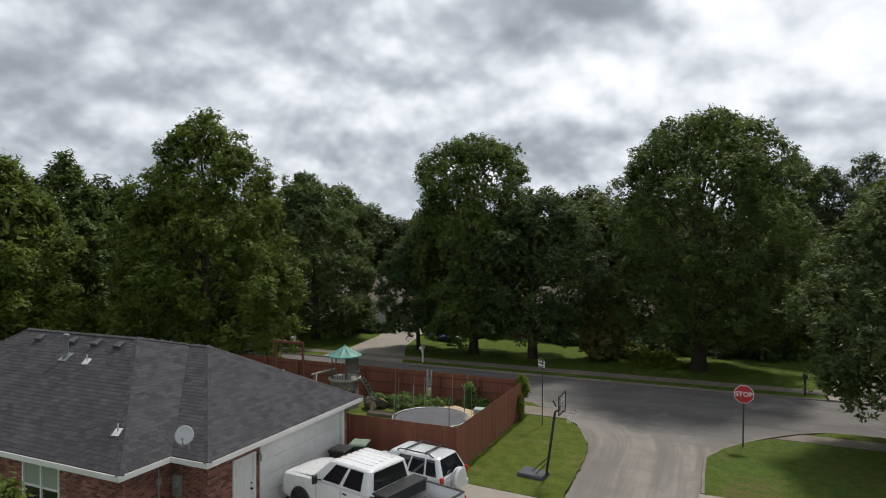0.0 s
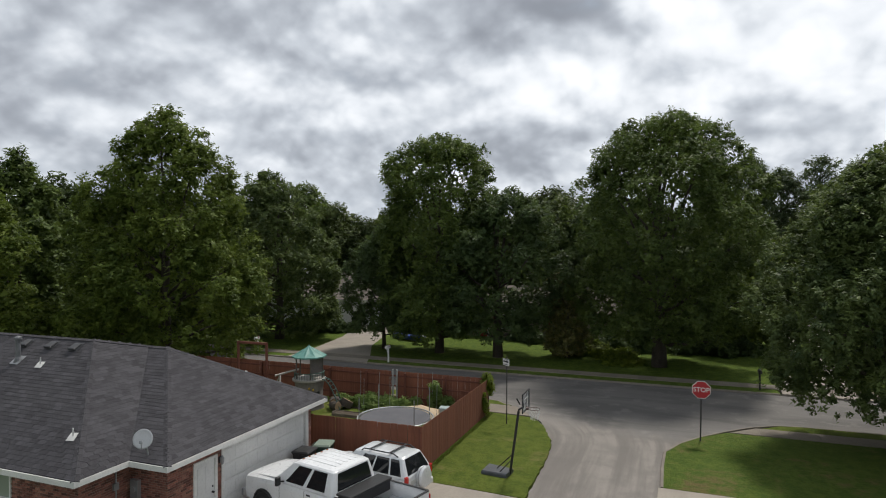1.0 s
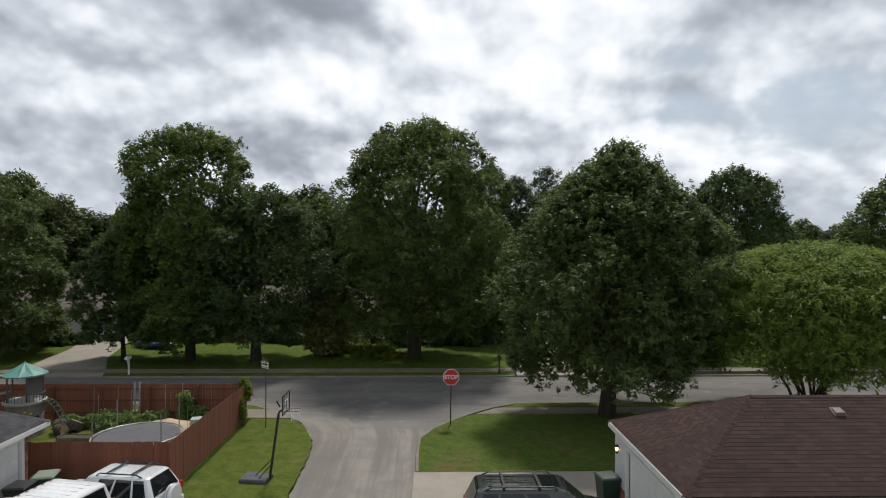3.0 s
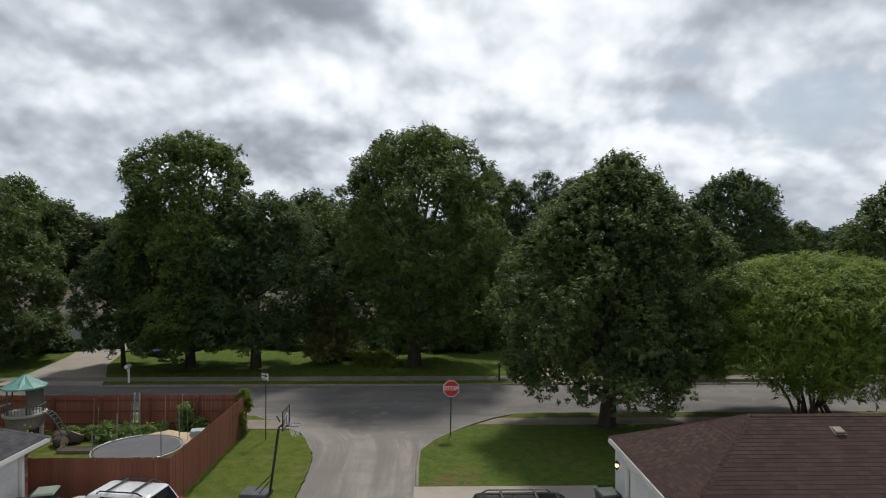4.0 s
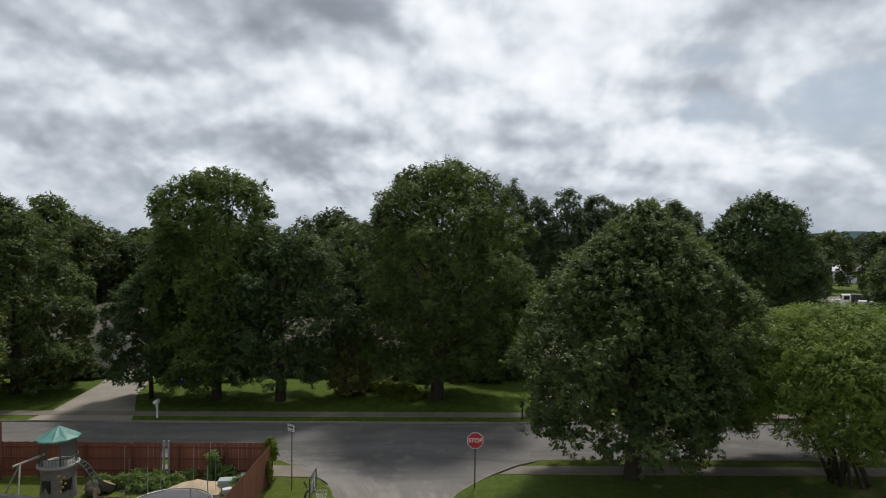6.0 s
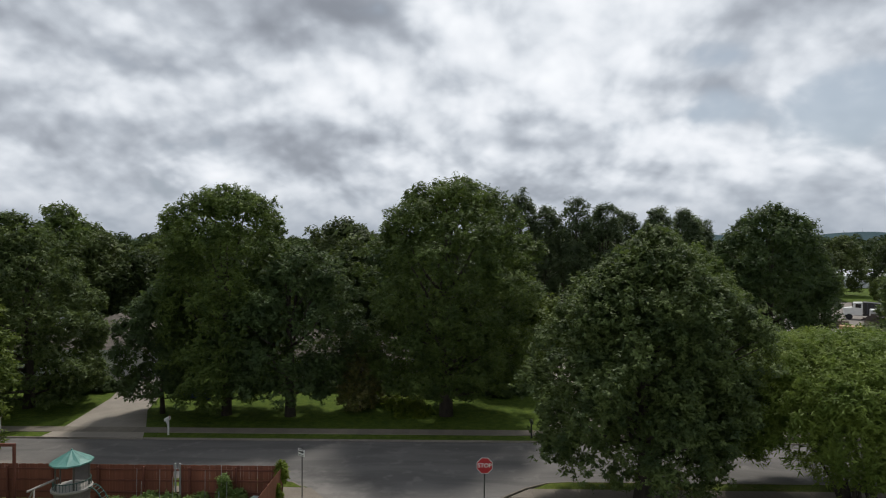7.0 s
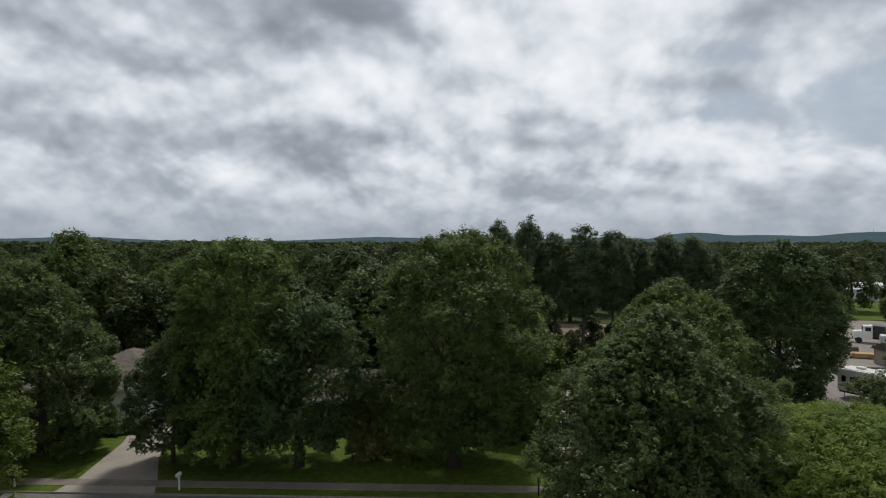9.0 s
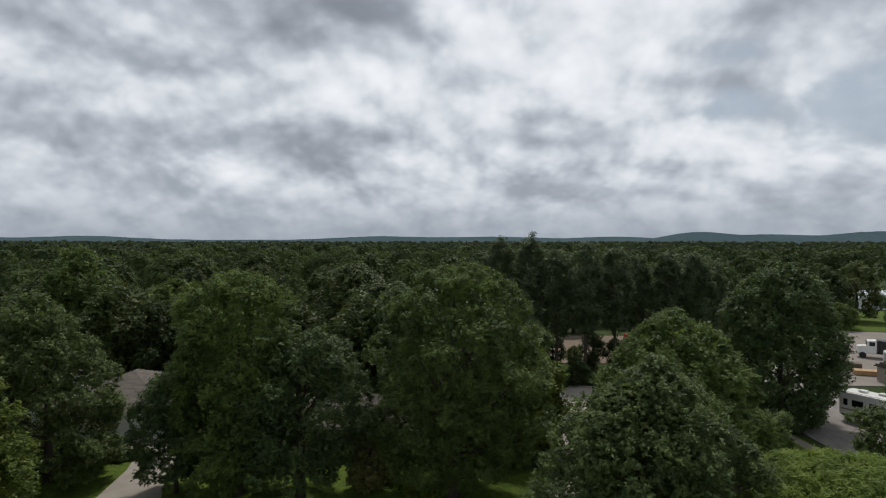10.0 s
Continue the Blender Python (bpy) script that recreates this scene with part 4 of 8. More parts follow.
def roof_frame(pts):
    a, b, c = (Vector(p) for p in pts[:3])
    u = (b - a).normalized()
    n = u.cross(c - a).normalized()
    return a, u, n.cross(u), n


def shingles(pts, stretch=lambda p: False, w=0.32, e=0.145):
    """Tabs over a convex roof face whose first two points are its eave. Returns (matrix, width) of whole tabs that
    stretch() picks, and verts and faces of the rest."""
    a, u, v, n = roof_frame(pts)
    flat = [((Vector(p) - a).dot(u), (Vector(p) - a).dot(v)) for p in pts]
    top = max(q[1] for q in flat)
    singles, vs, fs = [], [], []

    def extent(h):
        xs = []
        for (x0, y0), (x1, y1) in zip(flat, flat[1:] + flat[:1]):
            if (y0 <= h < y1) or (y1 <= h < y0):
                xs.append(x0 + (x1 - x0) * (h - y0) / (y1 - y0))
        return (min(xs), max(xs)) if len(xs) > 1 else None
    k = 0
    while k * e < top - 0.03:
        ex = extent(k * e + e * 0.5)
        if ex:
            off = (k % 2) * w / 2 + 0.05 * math.sin(k * 1.7)
            i = math.floor((ex[0] - off) / w)
            while i * w + off < ex[1]:
                x0, x1 = max(i * w + off, ex[0]), min((i + 1) * w + off, ex[1])
                i += 1
                if x1 - x0 < 0.03:
                    continue
                p = a + u * x0 + v * (k * e)
                if x1 - x0 > w - 0.001 and stretch(p):
                    singles.append(Matrix(((u.x, v.x, n.x, p.x), (u.y, v.y, n.y, p.y), (u.z, v.z, n.z, p.z), (0, 0, 0, 1))))
                    continue
                q = len(vs)
                h1 = min(e * 1.2, top - k * e)
                for lx, ly, lz in ((0.007, 0, 0), (x1 - x0 - 0.007, 0, 0), (x1 - x0 - 0.007, 0, 0.011), (0.007, 0, 0.011), (x1 - x0 - 0.007, h1, 0.004), (0.007, h1, 0.004)):
                    vs.append(p + u * lx + v * ly + n * lz)
                fs += [(q, q + 1, q + 2, q + 3), (q + 3, q + 2, q + 4, q + 5)]
        k += 1
    return singles, vs, fs


def tab_mesh(name, mat, w=0.32, e=0.145):
    x0, x1, h = 0.007, w - 0.007, e * 1.2
    v = [(x0, 0, 0), (x1, 0, 0), (x1, 0, 0.011), (x0, 0, 0.011), (x1, h, 0.004), (x0, h, 0.004), (x0, h, 0), (x1, h, 0)]
    f = [(0, 1, 2, 3), (3, 2, 4, 5), (0, 3, 5, 6), (1, 7, 4, 2)]
    return mesh_np(name, v, f, mat)


def add_slab_face(bm, pts, thick=0.05):
    """A roof face as a thin slab below its own plane."""
    a, u, v, n = roof_frame(pts)
    hi = [bm.verts.new(Vector(p)) for p in pts]
    lo = [bm.verts.new(Vector(p) - n * thick) for p in pts]
    bm.faces.new(hi)
    bm.faces.new(lo[::-1])
    m = len(pts)
    for i in range(m):
        bm.faces.new((hi[i], lo[i], lo[(i + 1) % m], hi[(i + 1) % m]))


def cap_line(p0, p1, mat, parent, name="ridge_cap"):
    """Overlapping cap pieces along a ridge or hip, as one bent strip with steps."""
    p0, p1 = Vector(p0), Vector(p1)
    d = p1 - p0
    L = d.length
    d.normalize()
    side = d.cross(Vector((0, 0, 1))).normalized()
    up_ = side.cross(d).normalized()
    if up_.z < 0:
        up_ = -up_
    n = max(2, int(L / 0.24))
    step = L / n
    bm = bmesh.new()
    for sg in (1, -1):
        q = [Vector((0, 0, 0.024)), Vector((step * 1.25, 0, 0.016)), Vector((step * 1.25, sg * 0.11, -0.034)), Vector((0, sg * 0.11, -0.024))]
        A = [bm.verts.new(x) for x in q]
        B = [bm.verts.new(x - Vector((0, 0, 0.02))) for x in q]
        bm.faces.new(A)
        bm.faces.new((A[0], A[3], B[3], B[0]))
        bm.faces.new((A[2], A[1], B[1], B[2]))
        bm.faces.new((A[3], A[2], B[2], B[3]))
    me = bpy.data.meshes.new(name)
    bm.to_mesh(me)
    bm.free()
    me.materials.append(mat)
    for i in range(n):
        o = p0 + d * (step * i)
        link_mesh(name, me, parent, m=Matrix(((d.x, side.x, up_.x, o.x), (d.y, side.y, up_.y, o.y), (d.z, side.z, up_.z, o.z), (0, 0, 0, 1))))


def bricks(p0, u, length, z0, z1, normal, holes=()):
    """Plan of a running-bond wall: brick matrices with a width each. holes: (from, to, low, high) along the wall."""
    p0, u, nrm = Vector(p0), Vector(u), Vector(normal)
    out = []
    k, bh, bw = 0, 0.068, 0.205
    z = z0
    while z + bh <= z1 + 0.01:
        x = -(k % 2) * bw / 2
        while x < length:
            a, b = max(x, 0), min(x + bw - 0.011, length)
            for h0, h1, l0, l1 in holes:
                if z + bh > l0 and z < l1:
                    if a < h0 < b:
                        b = h0
                    elif a < h1 < b:
                        a = h1
                    elif a >= h0 and b <= h1:
                        b = a
            if b - a > 0.03:
                q = p0 + u * a
                out.append((Matrix(((u.x, nrm.x, 0, q.x), (u.y, nrm.y, 0, q.y), (u.z, nrm.z, 1, z), (0, 0, 0, 1))), b - a))
            x += bw
        z += bh
        k += 1
    return out


BRICK_W = 0.194


def brick_arrays(items, depth=0.012, h=0.057):
    vs, fs = [], []
    for m, w in items:
        q = len(vs)
        for x, y, z in ((0, 0, 0), (w, 0, 0), (w, 0, h), (0, 0, h), (0.004, depth, 0.004), (w - 0.004, depth, 0.004), (w - 0.004, depth, h - 0.004), (0.004, depth, h - 0.004)):
            vs.append(m @ Vector((x, y, z)))
        fs += [(q + 4, q + 5, q + 6, q + 7), (q, q + 1, q + 5, q + 4), (q + 1, q + 2, q + 6, q + 5), (q + 2, q + 3, q + 7, q + 6), (q + 3, q, q + 4, q + 7)]
    return vs, fs


LATE = []            # pieces of walls and roofs, laid at the end


def wall_panel(name, parent, x0, x1, y0, y1, z0, z1, mat, holes=(), along="x"):
    """A wall with openings cut right through: built of piers, sills and heads. holes: (from, to, low, high) in metres along it."""
    bm = bmesh.new()
    lo, hi = (x0, x1) if along == "x" else (y0, y1)
    cuts = sorted({lo, hi, *[h[0] for h in holes], *[h[1] for h in holes]})
    for a, b in zip(cuts, cuts[1:]):
        spans = [(z0, z1)]
        for h0, h1, l0, l1 in holes:
            if a >= h0 - 1e-6 and b <= h1 + 1e-6:
                spans = [s for s in ((z0, l0), (l1, z1)) if s[1] - s[0] > 0.01]
        for s0, s1 in spans:
            if along == "x":
                add_box(bm, (a, y0, s0), (b, y1, s1))
            else:
                add_box(bm, (x0, a, s0), (x1, b, s1))
    return part(name, bm, mat, parent)


def grey_house():
    h = thing("grey_house", "single-storey red brick house with a dark grey hipped shingle roof", "house")
    ez = 2.62
    # walls
    wall_panel("wall", h, -28.1, -14.95, 11.9, 12.1, 0, 2.5, MORTAR, [(-19.25, -17.55, 0.75, 2.34)])
    wall_panel("wall", h, -15.15, -14.95, 12.1, 13.8, 0, 2.5, MORTAR, along="y")
    wall_panel("wall", h, -14.95, -13.55, 13.6, 13.8, 0, 2.5, MORTAR)
    wall_panel("wall", h, -13.75, -13.55, 13.8, 20.95, 0, 2.5, MORTAR, [(14.66, 15.52, -0.01, 2.08), (15.9, 20.6, -0.01, 2.2)], "y")
    wall_panel("wall", h, -28.1, -13.75, 20.75, 20.95, 0, 2.5, MORTAR)
    wall_panel("wall", h, -28.1, -27.9, 12.1, 20.75, 0, 2.5, MORTAR, along="y")
    # roof faces: eave points first
    R1, R2, G1, J = (-24.7, 15.55, 5.46), (-18.75, 15.55, 5.46), (-17.2, 17.28, 5.02), (-18.09, 17.28, 5.02)
    W = (-22.2, 21.4, ez)
    faces = {
        "south": [(-28.7, 11.45, ez), (-14.5, 11.45, ez), R2, R1],
        "east": [(-14.5, 11.45, ez), (-14.5, 13.15, ez), J, R2],
        "west": [(-28.7, 21.4, ez), (-28.7, 11.45, ez), R1],
        "garage_south": [(-14.5, 13.15, ez), (-13.1, 13.15, ez), G1, J],
        "garage_east": [(-13.1, 13.15, ez), (-13.1, 21.4, ez), G1],
        "garage_north": [(-13.1, 21.4, ez), W, J, G1],
        "north_a": [W, (-28.7, 21.4, ez), R1],
        "north_b": [W, R1, R2],
        "north_c": [W, R2, J],
    }
    bm = bmesh.new()
    for f in faces.values():
        add_slab_face(bm, f)
    roof = part("roof", bm, SHINGLE_GREY, h, "dark grey asphalt shingle roof")
    near = {"south": lambda p: p.x > -18.2 and p.z < 3.6, "east": lambda p: p.z < 3.2}
    LATE.append(("shingle", roof, "grey", [(faces[k], near.get(k, lambda p: False)) for k in ("south", "east", "garage_south", "garage_east", "west")]))
    for a, b in (((-14.5, 11.45, ez), R2), (R2, R1), ((-13.1, 13.15, ez), G1), (G1, J), (R2, J), ((-13.1, 21.4, ez), G1), ((-28.7, 11.45, ez), R1)):
        cap_line(a, b, SHINGLE_GREY, roof)
    # fascia boards and soffits
    part("fascia", box((-28.72, 11.40, ez - 0.17), (-14.47, 11.44, ez - 0.015)), TRIM, h)
    part("fascia", box((-14.51, 11.44, ez - 0.17), (-14.47, 13.12, ez - 0.015)), TRIM, h)
    part("fascia", box((-14.47, 13.10, ez - 0.175), (-13.07, 13.14, ez - 0.02)), TRIM, h)
    part("fascia", box((-13.11, 13.14, ez - 0.175), (-13.07, 21.42, ez - 0.02)), TRIM, h)
    part("soffit", box((-28.6, 11.44, ez - 0.17), (-14.51, 11.9, ez - 0.13)), TRIM, h)
    part("soffit", box((-14.95, 11.9, ez - 0.17), (-14.51, 13.6, ez - 0.13)), TRIM, h)
    part("soffit", box((-14.51, 13.14, ez - 0.17), (-13.11, 13.6, ez - 0.13)), TRIM, h)
    part("soffit", box((-13.55, 13.6, ez - 0.17), (-13.11, 21.38, ez - 0.13)), TRIM, h)
    # brick skins
    LATE.append(("brick", h, [
        bricks((-20.9, 11.9, 0), (1, 0, 0), 5.95, 0.05, 2.42, (0, -1, 0), [(1.65, 3.35, 0.75, 2.34)]),
        bricks((-14.95, 11.9, 0), (0, 1, 0), 1.7, 0.05, 2.42, (1, 0, 0)),
        bricks((-14.95, 13.6, 0), (1, 0, 0), 1.4, 0.05, 2.42, (0, -1, 0)),
        bricks((-13.55, 13.6, 0), (0, 1, 0), 7.35, 0.05, 2.42, (1, 0, 0), [(0.98, 2.0, -1, 2.14), (2.24, 7.06, -1, 2.26)]),
    ]))
    # window with white frame and pale blind
    w = link_mesh("window", None, h)
    bm = bmesh.new()
    for lo, hi in (((-19.25, 11.86, 0.75), (-19.19, 11.98, 2.34)), ((-17.61, 11.86, 0.75), (-17.55, 11.98, 2.34)), ((-19.19, 11.86, 2.28), (-17.61, 11.98, 2.34)), ((-19.19, 11.84, 0.75), (-17.61, 11.98, 0.82)),
                   ((-18.43, 11.87, 0.82), (-18.37, 11.97, 2.28)), ((-19.19, 11.88, 1.50), (-18.43, 11.97, 1.55)), ((-18.37, 11.88, 1.50), (-17.61, 11.97, 1.55))):
        add_box(bm, lo, hi)
    part("frame", bm, TRIM, w, "white window frame")
    for x in (-19.19, -18.37):
        part("pane", box((x, 11.925, 0.82), (x + 0.76, 11.932, 1.50)), DARKGLASS, w)
        part("pane", box((x, 11.925, 1.55), (x + 0.76, 11.932, 2.28)), glassy("blind_glass", (0.26, 0.30, 0.26), 0.12), w, "pane with a pale blind behind it")
    # side door
    d = link_mesh("door", None, h)
    bm = bmesh.new()
    for lo, hi in (((-13.6, 14.58, 0), (-13.5, 14.68, 2.14)), ((-13.6, 15.50, 0), (-13.5, 15.60, 2.14)), ((-13.6, 14.68, 2.06), (-13.5, 15.50, 2.14))):
        add_box(bm, lo, hi)
    part("frame", bm, TRIM, d)
    bm = box((-13.6, 14.68, 0.03), (-13.565, 15.50, 2.06))
    for z0, z1 in ((0.25, 0.9), (1.05, 1.9)):
        for y0, y1 in ((14.78, 15.05), (15.13, 15.40)):
            add_box(bm, (-13.57, y0, z0), (-13.555, y1, z1), 0.006)
    part("leaf", bm, DOOR_WHITE, d, "white panelled door leaf")
    bm = bmesh.new()
    add_disc(bm, (-13.53, 15.42, 1.0), (1, 0, 0), 0.035, 0.07, 12)
    add_disc(bm, (-13.55, 15.42, 1.18), (1, 0, 0), 0.028, 0.03, 12)
    part("handle", bm, BLACK, d)
    # garage door
    gd = link_mesh("garage_door", None, h)
    bm = bmesh.new()
    for lo, hi in (((-13.62, 15.80, 0), (-13.50, 15.92, 2.30)), ((-13.62, 20.58, 0), (-13.50, 20.72, 2.30)), ((-13.62, 15.92, 2.19), (-13.50, 20.58, 2.30))):
        add_box(bm, lo, hi, 0.006)
    part("frame", bm, TRIM, gd)
    for i in range(4):
        z0 = 0.02 + i * 0.542
        bm = box((-13.66, 15.93, z0), (-13.615, 20.57, z0 + 0.534), 0.008)
        for j in range(8):
            y0 = 15.99 + j * 0.575
            add_box(bm, (-13.617, y0, z0 + 0.09), (-13.607, y0 + 0.49, z0 + 0.44), 0.004)
        part("panel", bm, DOOR_WHITE, gd, "white garage door section")
    # wall lamp, meter and conduit
    wl = link_mesh("wall_lamp", None, h)
    part("bracket", box((-13.54, 15.66, 1.82), (-13.49, 15.76, 2.02), 0.01), BLACK, wl)
    bm = bmesh.new()
    add_loft(bm, [[(-13.42 + r * math.cos(a), 15.71 + r * math.sin(a), z) for a in np.linspace(0, 2 * math.pi, 9)[:-1]] for r, z in ((0.03, 1.78), (0.055, 1.84), (0.07, 1.98), (0.02, 2.06))])
    part("lantern", bm, GREYMETAL, wl)
    mt = link_mesh("electric_meter", None, h)
    part("box", box((-14.82, 13.44, 1.3), (-14.52, 13.585, 1.92), 0.012), GREYMETAL, mt, "grey meter box")
    part("dial", disc((-14.67, 13.42, 1.66), (0, 1, 0), 0.09, 0.06, 18), DULLMETAL, mt)
    part("conduit", tube([(-14.67, 13.52, 0.0), (-14.67, 13.52, 1.3)], 0.03, 8), GREYMETAL, mt)
    part("cable", tube([(-14.90, 13.05, 0.1), (-14.90, 13.05, 2.44)], 0.025, 8), GREYMETAL, h)
    part("junction_box", box((-14.93, 12.95, 1.75), (-14.85, 13.12, 1.95), 0.008), GREYMETAL, h)
    return h


def roof_plane_z(x, y):
    return 2.62 + 0.6927 * (y - 11.45)


def roof_vent(x, y, label="low metal box vent on the shingle roof", zf=None, tilt=34.7, mat=None, name="roof_vent", size=1.0, turn=0):
    z = (zf or roof_plane_z)(x, y)
    th = thing(name, label, "roof vent", "roof vents", at=pose(x, y, z, 0, 0, turn) @ pose(0, 0, 0, tilt, 0, 0))
    s = size
    part("flange", box((-0.24 * s, -0.24 * s, 0.012), (0.24 * s, 0.24 * s, 0.03)), mat or BLACK, th)
    bm = bmesh.new()
    add_loft(bm, [[(-0.2 * s, -0.2 * s, 0.03), (0.2 * s, -0.2 * s, 0.03), (0.17 * s, 0.17 * s, 0.03), (-0.17 * s, 0.17 * s, 0.03)],
                  [(-0.21 * s, -0.22 * s, 0.14 * s), (0.21 * s, -0.22 * s, 0.14 * s), (0.17 * s, 0.16 * s, 0.09 * s), (-0.17 * s, 0.16 * s, 0.09 * s)],
                  [(-0.17 * s, -0.18 * s, 0.165 * s), (0.17 * s, -0.18 * s, 0.165 * s), (0.13 * s, 0.12 * s, 0.11 * s), (-0.13 * s, 0.12 * s, 0.11 * s)]])
    part("hood", bm, mat or plain("dark_vent_metal", (0.13, 0.135, 0.145), 0.5), th)
    return th


grey_house()
for x in (-23.4, -21.55, -20.3, -19.15):
    roof_vent(x, 15.2, size=0.85, mat=plain("dark_vent", (0.055, 0.056, 0.06), 0.6))


FLUEMETAL = surface("weathered_flue", (0.20, 0.205, 0.215), (0.15, 0.155, 0.16), (0.10, 0.10, 0.105), 4.0, 20.0, 0.6, metal=0.4)


def flue():
    x, y = -21.1, 14.55
    z = roof_plane_z(x, y)
    th = thing("flue_pipe", "galvanised flue pipe with a cap standing on the roof", "flue", at=(x, y, z))
    bm = bmesh.new()
    add_loft(bm, [[(r * math.cos(a), r * math.sin(a), zz) for a in np.linspace(0, 2 * math.pi, 15)[:-1]] for r, zz in ((0.16, -0.10), (0.10, 0.08), (0.08, 0.12), (0.08, 0.62), (0.085, 0.63), (0.085, 0.66), (0.075, 0.66), (0.075, 0.72))])
    part("pipe", bm, FLUEMETAL, th, shade=False)
    bm = bmesh.new()
    add_loft(bm, [[(r * math.cos(a), r * math.sin(a), zz) for a in np.linspace(0, 2 * math.pi, 15)[:-1]] for r, zz in ((0.115, 0.70), (0.125, 0.74), (0.12, 0.80), (0.03, 0.85))])
    part("cap", bm, FLUEMETAL, th)
    part("flashing", box((-0.2, -0.2, 0.02), (0.2, 0.2, 0.03), m=pose(0, 0, 0, 34.7)), GREYMETAL, th)


flue()


def boot(x, y):
    th = thing("vent_boot", "small plumbing vent with pale lead flashing on the roof", "roof vent", "plumbing vents", at=(x, y, roof_plane_z(x, y)))
    part("flashing", box((-0.12, -0.13, 0.02), (0.12, 0.15, 0.034), 0.004, pose(0, 0, 0, 34.7, 0, 14)), plain("lead_flashing", (0.62, 0.62, 0.60), 0.5), th)
    part("pipe", tube([(0, 0.02, -0.02), (0, 0.02, 0.26)], 0.022, 10), plain("pale_pipe", (0.5, 0.5, 0.49), 0.5), th)


boot(-19.9, 14.45)
boot(-15.85, 12.45)


def dish(x, y, z, size, label, aim):
    """A satellite dish: shallow oval bowl, arm with receiver, mast."""
    th = thing("satellite_dish", label, "satellite dish", at=(x, y, z))
    m = Vector(aim).normalized().to_track_quat("Z", "Y").to_matrix().to_4x4()
    rings = []
    for k in range(7):
        r = size * (k / 6) * 0.5 + 0.005
        rings.append([m @ Vector((r * math.cos(a), r * 1.05 * math.sin(a), 0.35 * r * r / size)) for a in np.linspace(0, 2 * math.pi, 25)[:-1]])
    back = [[p - (m @ Vector((0, 0, 0.015))) for p in rr] for rr in rings[::-1]]
    bm = loft(rings + back)
    part("bowl", bm, plain("dish_grey", (0.52, 0.53, 0.54), 0.45), th, shade=True, m=Matrix.Translation((0, 0, size * 0.55)))
    c = Vector((0, 0, size * 0.55))
    part("arm", tube([c + m @ Vector((0, -size * 0.5, 0.05)), c + m @ Vector((0, -size * 0.45, size * 0.3)), c + m @ Vector((0, -0.1, size * 0.55))], 0.014, 6), GREYMETAL, th)
    part("receiver", box((-0.04, -0.04, -0.05), (0.04, 0.04, 0.05), 0.01, Matrix.Translation(c + m @ Vector((0, -0.1, size * 0.55))) @ m), GREYMETAL, th)
    part("mast", tube([(0.1, 0.1, -0.28), (0.06, 0.06, 0.1), c - m @ Vector((0, 0, 0.03))], 0.024, 8), GREYMETAL, th)
    return th


dish(-14.12, 13.28, 2.94, 0.52, "grey satellite dish mounted on the eave of the grey roof", (0.55, -0.75, 0.32))


